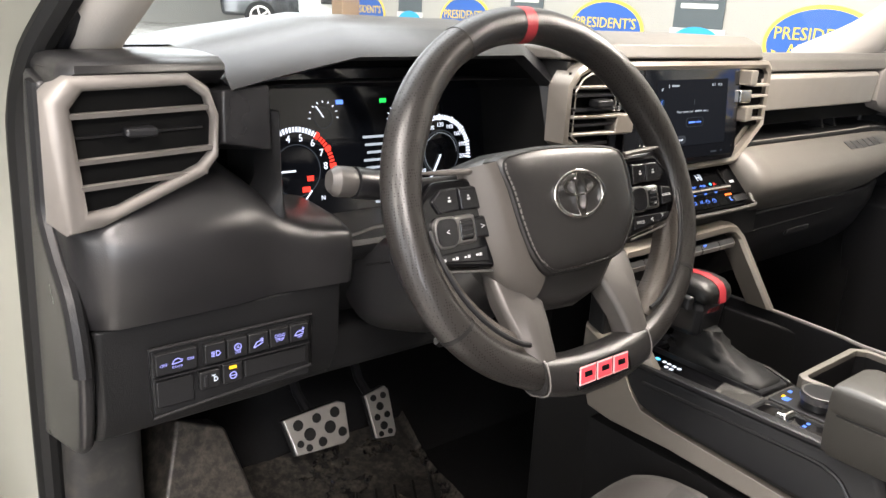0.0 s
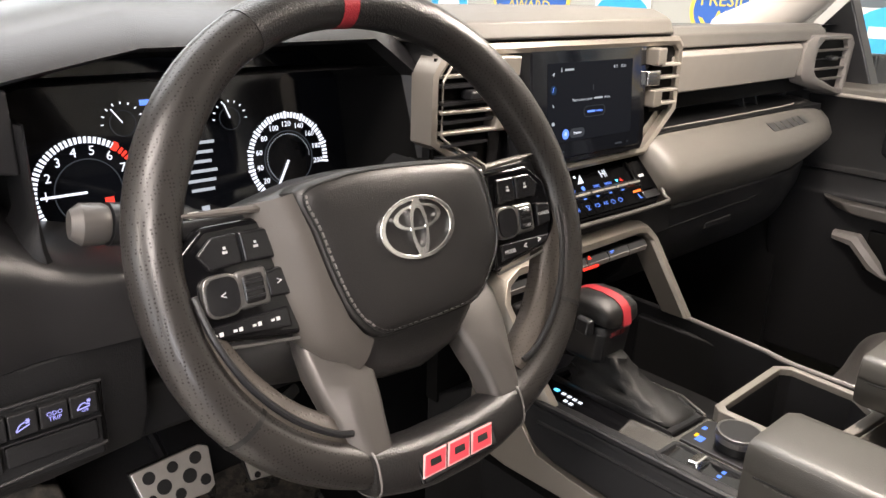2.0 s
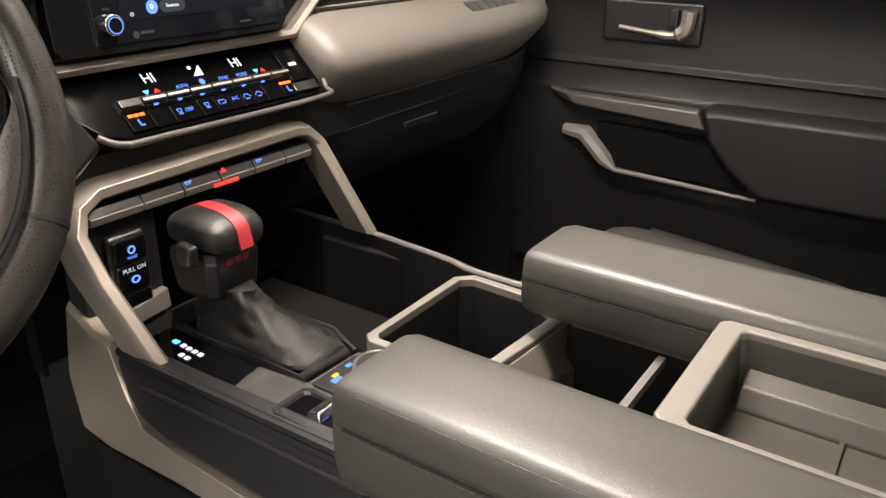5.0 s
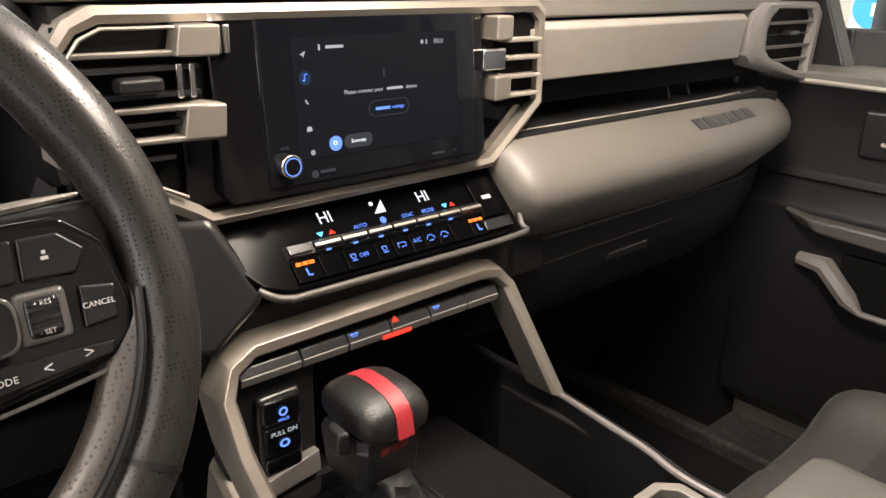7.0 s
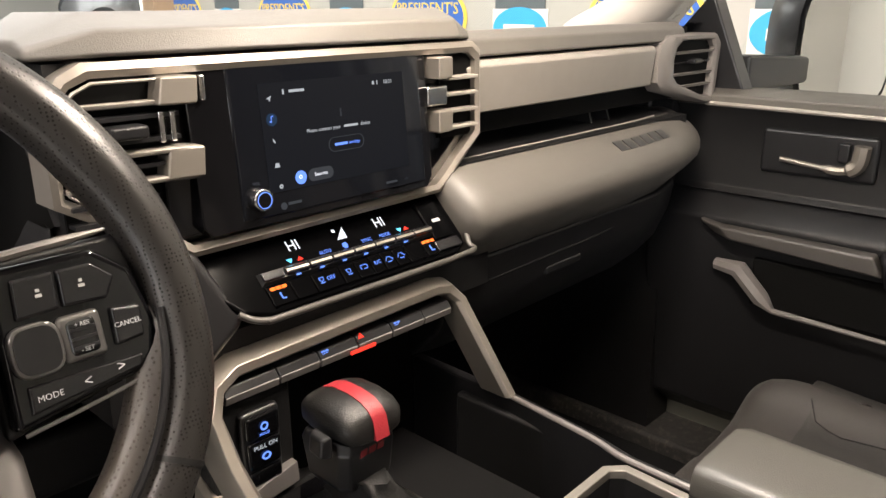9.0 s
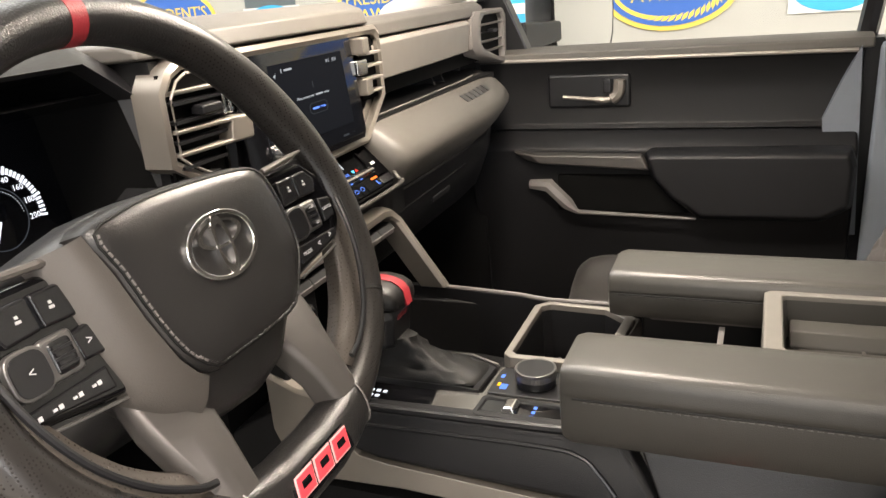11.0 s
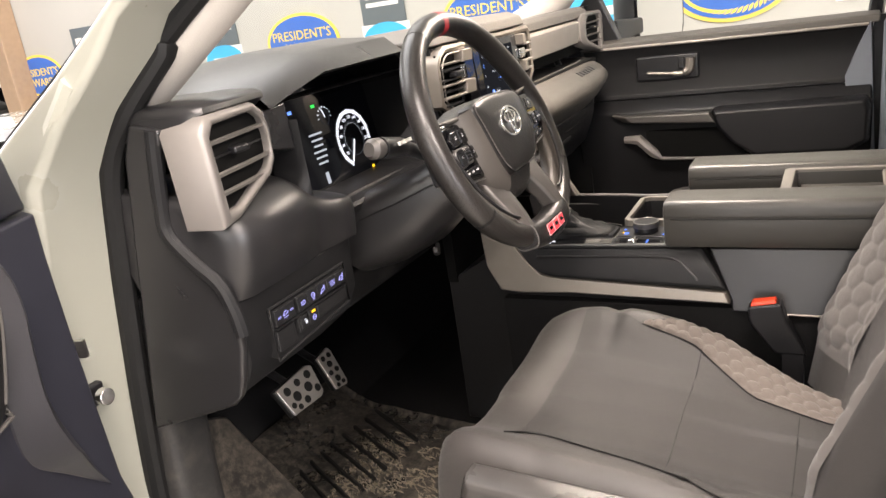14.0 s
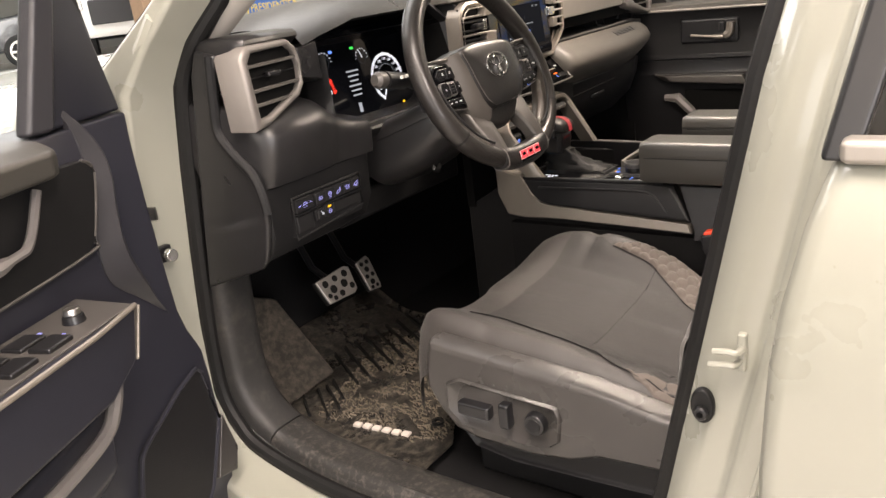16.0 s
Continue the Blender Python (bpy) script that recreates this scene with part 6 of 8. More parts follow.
        tube([p.lerp(q, 0.12) + o, p.lerp(q, 0.78) + o], 0.00085 if side else 0.0006, 5, bm=bright if side else dull)
    part("stitching", bright, "tip", w, "thick grey stitches", local=True)["kind"] = "stuff"
    part("stitching", dull, "hub", w, "fine dark stitches", local=True)["kind"] = "stuff"
    # emblem, plain chrome ovals
    em = part("emblem", ring((-0.001, 0.0235, 0.0368), 0.0279, 0.0324, 0.003, None, 48, 1.0, 0.66), "chrome", w, "chrome oval emblem", bev=0.0008, local=True)
    part("oval", ring((-0.001, 0.0305, 0.0372), 0.0165, 0.0206, 0.0026, None, 40, 1.0, 0.42), "chrome", em, local=True)
    part("oval", ring((-0.001, 0.0230, 0.0373), 0.0135, 0.0197, 0.003, None, 40, 0.38, 1.0), "chrome", em, local=True)
    # button pods
    def pod(sx):
        poly = [(sx * 0.090, 0.050), (sx * 0.140, 0.050), (sx * 0.157, 0.036), (sx * 0.166, -0.004), (sx * 0.150, -0.018), (sx * 0.086, -0.028)]
        base = part("button_pod", loft([[(x, y, z) for x, y in poly] for z in (-0.006, 0.015)]), "piano", w, "gloss black button pod", bev=0.004, local=True)
        def key(nm, pts, h, mat="keys", label=""):
            if sx < 0:
                pts = [(-x, y) for x, y in pts]
            k = loft([[(x, y, 0.013) for x, y in pts], [(x, y, h - 0.0015) for x, y in pts], [(x * 0.96 + 0.04 * sum(q[0] for q in pts) / len(pts), y * 0.92 + 0.08 * sum(q[1] for q in pts) / len(pts), h) for x, y in pts]])
            return part(nm, k, mat, base, label, bev=0.0012, local=True)
        key("key", [(0.098, 0.0235), (0.118, 0.0245), (0.119, 0.043), (0.100, 0.043)], 0.0178)
        key("key", [(0.1195, 0.0245), (0.141, 0.0235), (0.147, 0.034), (0.137, 0.043), (0.1205, 0.043)], 0.0178)
        big = 0.137 if sx < 0 else 0.103
        small = 0.099 if sx < 0 else 0.147
        lobes = [(big + 0.0118 * math.copysign(abs(math.cos(a)) ** 0.6, math.cos(a)), 0.0085 + 0.0128 * math.copysign(abs(math.sin(a)) ** 0.6, math.sin(a))) for a in [2 * math.pi * i / 24 for i in range(24)]]
        ringb = loft([[(sx * x, y, z) for x, y in lobes] for z in (0.013, 0.0195)])
        rk = part("key_ring", ringb, "keyedge", base, "satin edge of the thumb key", bev=0.001, local=True)
        part("thumb_key", loft([[(sx * (big + (x - big) * f), 0.0085 + (y - 0.0085) * f, z) for x, y in lobes] for f, z in ((0.87, 0.019), (0.85, 0.0205), (0.5, 0.0203))]), "keys", rk, "large rounded thumb key", smooth=50, local=True)
        key("key", [(small - 0.0075, -0.001), (small + 0.0075, 0.0005), (small + 0.0085, 0.0165), (small - 0.0065, 0.0185)], 0.0182)
        wl = 0.1165 if sx < 0 else 0.1245
        part("wheel_frame", box(*sorted((sx * (wl - 0.0105), sx * (wl + 0.0105))), -0.003, 0.0205, 0.013, 0.0185), "keyedge", base, "satin frame of the thumb wheel", bev=0.003, local=True)
        part("wheel_switch", box(*sorted((sx * (wl - 0.0075), sx * (wl + 0.0075))), -0.0005, 0.018, 0.014, 0.0200), "keys", base, "ribbed thumb wheel", bev=0.003, local=True)
        for k in range(3):
            part("wheel_rib", box(*sorted((sx * (wl - 0.006), sx * (wl + 0.006))), 0.0030 + 0.0045 * k, 0.0045 + 0.0045 * k, 0.0195, 0.0207), "smooth", base, local=True)
        key("key", [(0.094, -0.021), (0.150, -0.0145), (0.152, -0.0085), (0.095, -0.0075)], 0.0165)
        for k in range(4 if sx < 0 else 0):
            x = 0.106 + 0.0125 * k
            for dx, hh in ((-0.0022, 0.0024), (0.0014, 0.0014)):
                part("symbol", box(*sorted((sx * (x + dx - 0.0012), sx * (x + dx + 0.0012))), -0.0135 - hh / 2, -0.0135 + hh / 2, 0.0165, 0.0170), "keyprint", base, local=True)
        for x, y in ((0.110, 0.034), (0.130, 0.034)):
            for dy, ww in ((0.0015, 0.0016), (-0.0010, 0.0030)):
                part("symbol", box(*sorted((sx * (x - ww / 2), sx * (x + ww / 2))), y + dy - 0.0008, y + dy + 0.0008, 0.0178, 0.0184), "greyprint", base, local=True)
        path = [(sx * 0.088, 0.0535, 0.018), (sx * 0.110, 0.0550, 0.0165), (sx * 0.132, 0.0562, 0.014), (sx * 0.150, 0.0575, 0.012)]
        part("pod_trim", tube(spline(path, 5), [0.0026] * 10 + [0.0024, 0.0021, 0.0018, 0.0015, 0.0012, 0.001], 8), "shoulder", base, "satin taupe strip above the pod", local=True)
        part("lower_line", tube(spline([(sx * 0.090, -0.0295, 0.0135), (sx * 0.125, -0.0250, 0.0135), (sx * 0.152, -0.0195, 0.0130), (sx * 0.166, -0.006, 0.0125)], 5), 0.0011, 6), "keyedge", base, "bright lower pod edge", local=True)
        part("arm", loft([[(sx * 0.086, 0.054, 0.006), (sx * 0.084, -0.032, 0.006), (sx * 0.084, -0.032, -0.012), (sx * 0.086, 0.054, -0.012)], [(sx * 0.172, 0.055, 0.004), (sx * 0.176, -0.012, 0.004), (sx * 0.176, -0.012, -0.012), (sx * 0.172, 0.055, -0.012)]]), "smooth", w, "black wheel arm", bev=0.004, local=True)
        return base
    base_left = pod(-1)
    rp = pod(1)
    for wd, x, y, z, sz, pd in (("<", 0.122, -0.0135, 0.0168, 0.0075, rp), (">", 0.139, -0.0115, 0.0168, 0.0075, rp), ("+ RES", 0.1245, 0.0150, 0.0209, 0.0030, rp), ("- SET", 0.1245, 0.0025, 0.0209, 0.0030, rp), ("<", -0.137, 0.0085, 0.0207, 0.007, base_left), (">", -0.099, 0.009, 0.0184, 0.007, base_left), ("CANCEL", 0.147, 0.009, 0.0185, 0.0036, rp), ("MODE", 0.104, -0.0145, 0.0168, 0.0042, rp)):
        part("writing", text_bm(wd, sz, Matrix.Translation((x, y, z)), 0.0001), "keyprint", pd, local=True)
    part("back_cover", loft([hubring(0.9, -0.02), hubring(0.75, -0.045), hubring(0.6, -0.06)]), "plastic", w, bev=0.004, local=True)

    c = thing("steering_column", m=m, label="dark steering column shroud below the wheel", category="steering column")
    rings = []
    for z, k, drop in ((-0.050, 0.85, 0.030), (-0.060, 1.0, 0.040), (-0.10, 1.25, 0.066), (-0.15, 1.55, 0.086), (-0.21, 1.75, 0.094), (-0.27, 1.8, 0.092)):
        ring_pts = []
        for a in [2 * math.pi * i / 28 for i in range(28)]:
            cs, sn = math.cos(a), math.sin(a)
            ring_pts.append((0.055 * k * math.copysign(abs(cs) ** 0.7, cs), (0.030 if sn > 0 else drop) * math.copysign(abs(sn) ** 0.75, sn) - 0.012 * k, z))
        rings.append(ring_pts)
    part("shroud", loft(rings), "dash", c, "soft black shroud", smooth=50, local=True)
    part("joint", tube(spline([(-0.056, -0.014, -0.062), (-0.072, -0.017, -0.10), (-0.088, -0.021, -0.15), (-0.0985, -0.024, -0.21)], 4), 0.0012, 5), "rubber", c, "shut line between the shroud halves", local=True)
    part("tilt_lever", tube([(-0.040, -0.105, -0.14), (-0.062, -0.110, -0.13), (-0.080, -0.106, -0.122), (-0.088, -0.103, -0.116)], [0.005, 0.006, 0.007, 0.005], 10, flat=0.6), "rubber", c, "tilt lever", local=True)
    s = thing("turn_signal_stalk", m=m, label="black indicator stalk with dull grey tip", category="stalk")
    part("arm", tube([(-0.040, 0.02, -0.090), (-0.11, 0.045, -0.078), (-0.128, 0.050, -0.074), (-0.135, 0.051, -0.073), (-0.186, 0.060, -0.0685)], [0.009, 0.010, 0.010, 0.0135, 0.0140], 16), "smooth", s, "black twist sleeve", local=True)
    part("tip", tube([(-0.186, 0.060, -0.0685), (-0.189, 0.0605, -0.0685), (-0.202, 0.0625, -0.069), (-0.208, 0.0635, -0.0695)], [0.0120, 0.0135, 0.0135, 0.009], 16), "spoke", s, "dull grey tip", local=True)
    for k in range(3):
        part("symbol", box(-0.162 + 0.012 * k, -0.156 + 0.012 * k, 0.053, 0.058, -0.0560, -0.0525), "white", s, local=True)
    part("wiper_stalk", tube([(0.055, 0.01, -0.090), (0.10, 0.014, -0.088), (0.16, 0.02, -0.085)], 0.011, 12), "smooth", c, local=True)


steering_wheel()


# ---- instrument cluster ----
def cluster():
    c = thing("instrument_cluster", (-0.425, 0.79, 1.33), "dark lit instrument cluster with two dials", "instrument cluster")
    m = plane_m((-0.425, 0.772, 1.325), (1, 0, 0), (0, 0.14, 1))
    b = box(-0.175, 0.172, -0.085, 0.108, -0.012, 0.0)
    b.transform(m)
    part("display", b, "screen", c, "black glass display")
    def dial(cx, cy, r, a0, a1, n, red_from, nm, big, needle, numbers):
        d = part(nm, ring((cx, cy, 0.0002), r * 0.60, r * 0.62, 0.0006, m, 48), "uidark", c, "white scaled dial")
        bm, br = bmesh.new(), bmesh.new()
        for i in range(n + 1):
            a = radians(a0 + (a1 - a0) * i / n)
            box(r * 0.90, r * 1.02, -r * 0.025, r * 0.025, 0.0002, 0.0012, bm if i / n < red_from else br)
            tgt = bm if i / n < red_from else br
            tgt.verts.ensure_lookup_table()
            for v in tgt.verts[-8:]:
                v.co = Vector((cx + v.co.x * math.cos(a) - v.co.y * math.sin(a), cy + v.co.x * math.sin(a) + v.co.y * math.cos(a), v.co.z))
        bm.transform(m)
        part("scale", bm, "ledwhite", d)
        if len(br.verts):
            br.transform(m)
            part("red_scale", br, "ledred", d)
        else:
            br.free()
        for t, ang in numbers:
            a = radians(ang)
            part("numeral", text_bm(t, r * big, m @ Matrix.Translation((cx + r * 0.76 * math.cos(a), cy + r * 0.76 * math.sin(a), 0.0012)), 0.0001), "ledwhite", d)
        a = radians(needle)
        bn = box(r * 0.05, r * 0.86, -r * 0.022, r * 0.022, 0.001, 0.0022)
        bn.transform(m @ Matrix.Translation((cx, cy, 0)) @ Matrix.Rotation(a, 4, "Z"))
        part("needle", bn, "ledwhite", d, "lit white needle")
        return d
    tach = dial(-0.110, -0.008, 0.048, 204, 0, 40, 0.735, "tachometer", 0.24, 180, [(str(k), 204 - 25 * k) for k in range(1, 9)])
    for k in (6, 7, 8):
        b = box(0.0425, 0.0505, -0.0021, 0.0021, 0.0003, 0.0015)
        b.transform(m @ Matrix.Translation((-0.110, -0.008, 0)) @ Matrix.Rotation(radians(204 - 25 * k), 4, "Z"))
        part("red_block", b, "ledred", tach)
    part("gear_letter", text_bm("N", 0.0075, m @ Matrix.Translation((-0.079, -0.042, 0.0008)), 0.0001), "ledwhite", c)
    b = box(0.0, 0.0150, -0.0008, 0.0008, 0.0003, 0.0012)
    b.transform(m @ Matrix.Translation((-0.103, -0.043, 0)) @ Matrix.Rotation(radians(48), 4, "Z"))
    part("small_needle", b, "ledwhite", c, "lit white pointer")
    speed = dial(0.095, -0.003, 0.047, 240, -10, 50, 2.0, "speedometer", 0.165, 240, [(str(20 * k), 240 - 25 * k) for k in range(0, 11)])
    for k in range(40):
        a = radians(236 - 6 * k)
        part("inner_dot", disc((0.095 + 0.0255 * math.cos(a), -0.003 + 0.0255 * math.sin(a), 0.0002), 0.00055, 0.0006, m, 6), "uigrey", speed)
    for k in range(11):
        b = box(0.0415, 0.0490, -0.0011, 0.0011, 0.0003, 0.0014)
        b.transform(m @ Matrix.Translation((0.095, -0.003, 0)) @ Matrix.Rotation(radians(240 - 25 * k), 4, "Z"))
        part("scale_block", b, "ledwhite", speed)
    dial(-0.072, 0.049, 0.019, 180, 0, 8, 2.0, "fuel_gauge", 0.3, 125, [])
    dial(0.033, 0.044, 0.018, 180, 0, 8, 2.0, "temperature_gauge", 0.3, 110, [])
    def lit(nm, x, y, w, h, mat):
        b = box(x - w / 2, x + w / 2, y - h / 2, y + h / 2, 0.0002, 0.001)
        b.transform(m)
        part(nm, b, mat, c)
    lit("high_beam_light", -0.050, 0.066, 0.009, 0.005, "ledblue")
    lit("signal_light", 0.010, 0.066, 0.009, 0.005, "ledgreen")
    lit("warning_light", -0.094, -0.018, 0.008, 0.006, "ledred")
    lit("warning_light", -0.100, -0.030, 0.010, 0.006, "ledred")
    lit("warning_light", 0.128, -0.060, 0.006, 0.005, "ledamber")
    for k in range(6):
        lit("message_line", -0.004, 0.024 - 0.0092 * k, 0.034 - 0.005 * (k % 3), 0.0030, "uigrey")
    lit("car_symbol", -0.004, -0.047, 0.008, 0.018, "uigrey")
    lit("message_line", -0.004, -0.064, 0.030, 0.003, "ledcyan")


cluster()


# ---- switch panel, knee area ----
def switch_panel():
    p = thing("switch_panel", (-0.666, 0.65, 1.16), "black lower dash switch panel with lit violet symbols", "switch panel")
    part("plate", box(-0.748, -0.585, 0.641, 0.655, 1.130, 1.197), "lower", p, "recessed black plate", bev=0.003)
    def at(cx, cz):
        return plane_m((cx, 0.6352, cz), (1, 0, 0), (0, 0, 1))
    def line(k, cx, cz, pts, mat, r=0.0005):
        part("symbol", tube([at(cx, cz) @ Vector((a, c, 0.0003)) for a, c in pts], r, 5), mat, k)
    def word(k, cx, cz, words, size, mat):
        part("writing", text_bm(words, size, at(cx, cz) @ Matrix.Translation((0, 0, 0.0005)), 0.0001), mat, k)
    def oval(k, cx, cz, r, mat, a0=0, a1=360):
        line(k, cx, cz, [(r * math.cos(radians(a0 + (a1 - a0) * i / 16)), r * math.sin(radians(a0 + (a1 - a0) * i / 16))) for i in range(17)], mat)
    def car(k, cx, cz, mat, lean=0.0):
        pts = [(-0.0048, -0.0012), (-0.0036, 0.0006), (-0.0018, 0.0026), (0.0014, 0.0028), (0.0030, 0.0010), (0.0050, 0.0004), (0.0048, -0.0014), (-0.0048, -0.0014)]
        line(k, cx, cz, [(a, c + a * lean) for a, c in pts], mat)
    def star(k, cx, cz, mat):
        for a in (0, 60, 120):
            dx, dz = 0.0018 * math.cos(radians(a)), 0.0018 * math.sin(radians(a))
            line(k, cx, cz, [(-dx, -dz), (dx, dz)], mat, 0.00035)
    def key(x0, x1, z0, z1):
        return part("switch", box(x0, x1, 0.6355, 0.645, z0, z1), "lower", p, bev=0.0015), (x0 + x1) / 2, (z0 + z1) / 2
    v = "ledviolet"
    k, x, z = key(-0.745, -0.706, 1.172, 1.194)
    word(k, x - 0.0125, z - 0.0006, "OFF", 0.0042, v)
    word(k, x + 0.0125, z + 0.0010, "ON", 0.0042, v)
    car(k, x, z + 0.001, v, 0.15)
    word(k, x, z - 0.0042, "DOOR", 0.0032, v)
    x0 = -0.699
    keys = [key(x0 + 0.0222 * i, x0 + 0.021 + 0.0222 * i, 1.172 + 0.0005 * i, 1.193) for i in range(5)]
    k, x, z = keys[0]
    line(k, x, z, [(0.0005, 0.0026), (0.0030, 0.0022), (0.0046, 0.0), (0.0030, -0.0022), (0.0005, -0.0026), (0.0005, 0.0026)], v)
    for i in range(4):
        line(k, x, z, [(-0.0045, -0.0022 + 0.0015 * i), (-0.0010, -0.0022 + 0.0015 * i)], v, 0.0004)
    k, x, z = keys[1]
    oval(k, x, z + 0.0012, 0.0034, v)
    word(k, x, z + 0.0012, "A", 0.0046, v)
    word(k, x, z - 0.0045, "OFF", 0.0034, v)
    k, x, z = keys[2]
    car(k, x - 0.001, z - 0.001, v, 0.4)
    star(k, x + 0.0030, z + 0.0032, v)
    k, x, z = keys[3]
    word(k, x, z + 0.0022, "ODO", 0.0050, v)
    word(k, x, z - 0.0022, "TRIP", 0.0050, v)
    k, x, z = keys[4]
    car(k, x - 0.001, z - 0.0005, v, 0.15)
    star(k, x + 0.0035, z + 0.0035, v)
    word(k, x, z - 0.0042, "OFF", 0.0032, v)
    # lower row: lamp level wheel, heated wheel key, blank covers
    k, x, z = key(-0.705, -0.685, 1.147, 1.166)
    part("level_wheel", box(x - 0.0065, x - 0.0025, 0.6335, 0.640, z - 0.006, z + 0.006), "smooth", k, "small ribbed level wheel", bev=0.001)
    line(k, x + 0.004, z, [(0.0, 0.0022), (0.0026, 0.0016), (0.0034, 0.0), (0.0026, -0.0016), (0.0, -0.0022), (0.0, 0.0022)], "ledwhite")
    line(k, x + 0.004, z, [(-0.0025, 0.0042), (0.001, 0.0042)], "ledwhite", 0.0004)
    k, x, z = key(-0.682, -0.662, 1.147, 1.168)
    oval(k, x, z - 0.002, 0.0034, v)
    line(k, x, z - 0.002, [(-0.0034, 0.0), (0.0034, 0.0)], v)
    part("indicator", box(x - 0.0038, x + 0.0038, 0.6346, 0.6352, z + 0.0050, z + 0.0082), "ledamber", k, "lit amber indicator", bev=0.001)
    part("row_ledge", box(-0.746, -0.587, 0.636, 0.645, 1.1685, 1.1700), "smooth", p, bev=0.0005)
    part("blank_cover", box(-0.659, -0.590, 0.638, 0.645, 1.147, 1.166), "lower", p, bev=0.002)
    part("blank_cover", box(-0.745, -0.709, 0.638, 0.645, 1.138, 1.166), "lower", p, bev=0.002)
    part("panel_edge", tube([(-0.749, 0.640, 1.129), (-0.749, 0.640, 1.198), (-0.584, 0.640, 1.199), (-0.584, 0.640, 1.142)], 0.0016, 6, closed=True), "dash", p, "raised panel edge")
    return p


switch_panel().location += Vector((0.004, 0.018, -0.006))


# ---- pedals ----
def pedal(name, cx, cy, cz, w, h, tilt, label, holes):
    m = Matrix.Translation((cx, cy, cz)) @ pose(0, 0, 0, 90 - tilt, 0, 0)
    p = thing(name, m=m, label=label, category="pedal", group="pedals")
    poly = [(-w * 0.5, h * 0.42), (w * 0.38, h * 0.5), (w * 0.5, h * 0.40), (w * 0.46, -h * 0.40), (w * 0.36, -h * 0.5), (-w * 0.40, -h * 0.44)]
    part("plate", loft([[(x, y, z) for x, y in poly] for z in (-0.004, 0.002)]), "pedal", p, "drilled bright metal plate", bev=0.002, local=True)
    part("pad", loft([[(x * 1.04, y * 1.04, z) for x, y in poly] for z in (-0.014, -0.0035)]), "rubber", p, "black rubber pad", bev=0.003, local=True)
    for x, y, r in holes:
        part("stud", disc((x * w, y * h, 0.0005), r, 0.0035, None, 16, r2=r * 0.85), "rubber", p, local=True)
    part("arm", tube([(0, 0.01, -0.012), (0.0, 0.06, -0.05), (0.0, 0.19, -0.06)], 0.008, 8), "smooth", p, "black pedal arm", local=True)


pedal("brake_pedal", -0.424, 0.922, 0.878, 0.106, 0.066, 25, "drilled metal brake pedal with rubber studs",
      [(-0.3, 0.22, 0.009), (0.0, 0.26, 0.008), (0.3, 0.27, 0.009), (-0.15, -0.05, 0.0105), (0.18, -0.03, 0.0105), (-0.32, -0.2, 0.006), (0.36, -0.22, 0.008), (0.02, -0.3, 0.008), (-0.2, -0.34, 0.006)])
pedal("accelerator_pedal", -0.292, 0.948, 0.852, 0.046, 0.085, 25, "narrow drilled metal accelerator pedal",
      [(-0.2, 0.33, 0.006), (0.22, 0.33, 0.006), (0.0, 0.14, 0.0075), (-0.2, -0.05, 0.006), (0.22, -0.05, 0.006), (0.0, -0.24, 0.0075), (-0.18, -0.38, 0.005), (0.2, -0.38, 0.005)])


# ---- floor mat ----
def floor_mat():
    f = thing("floor_mat", (-0.5, 0.75, 0.69), "black rubber floor mat caked with dried mud", "floor mat")
    def height(x, y):
        z = 0.700 + 0.40 * max(0, (y - 0.94) / 0.62) ** 1.3
        return z + 0.0022 * noise.noise(Vector((x * 22, y * 22, 0))) + 0.0012 * noise.noise(Vector((x * 70, y * 70, 4)))
    def surf(u, v):
        y = 0.488 + 0.58 * v
        x0 = np.interp(y, [0.488, 0.50, 0.59, 0.69, 0.79, 0.88, 1.07], [-0.712, -0.722, -0.720, -0.715, -0.70, -0.665, -0.60])
        x1 = np.interp(y, [0.488, 0.53, 0.60, 1.07], [-0.63, -0.56, -0.22, -0.16])
        x = x0 + (x1 - x0) * u
        edge = min(u * 0.5, (1 - u) * 0.5, v * 0.58)
        return (x, y, height(x, y) + 0.011 * max(0, 1 - edge / 0.010))
    part("tray", sheet(surf, 90, 90), "mat", f, "muddy black rubber tray", smooth=60)
    bars = [(-0.436 + 0.0345 * i, 0.955 - 0.006 * max(0, i - 3), -0.520 + 0.0345 * i, 0.812 - 0.004 * i) for i in range(8)] + [(-0.599, 0.902, -0.659, 0.82), (-0.573, 0.88, -0.651, 0.774), (-0.556, 0.87, -0.614, 0.778), (-0.530, 0.875, -0.58, 0.80)]
    for a, b, c, e in bars:
        n = Vector((b - e, c - a, 0)).normalized() * 0.0035
        part("rib", loft([[(x - n.x, y - n.y, height(x, y) - 0.002), (x + n.x, y + n.y, height(x, y) - 0.002), (x + n.x * 0.6, y + n.y * 0.6, height(x, y) + 0.007), (x - n.x * 0.6, y - n.y * 0.6, height(x, y) + 0.007)] for x, y in [(a + (c - a) * k / 4, b + (e - b) * k / 4) for k in range(5)]]), "rubber", f)
    part("foot_rest", loft([[(-0.72, 0.93, 0.69), (-0.50, 0.94, 0.69), (-0.53, 1.09, 0.85), (-0.66, 1.09, 0.88)], [(-0.705, 0.875, 0.706), (-0.505, 0.890, 0.708), (-0.543, 0.995, 0.885), (-0.612, 0.995, 0.920)]]), "footmat", f, "dusty raised foot rest", bev=0.006)
    for i in range(6):
        y, x = 0.712 - 0.0215 * i, -0.650 + 0.0030 * i
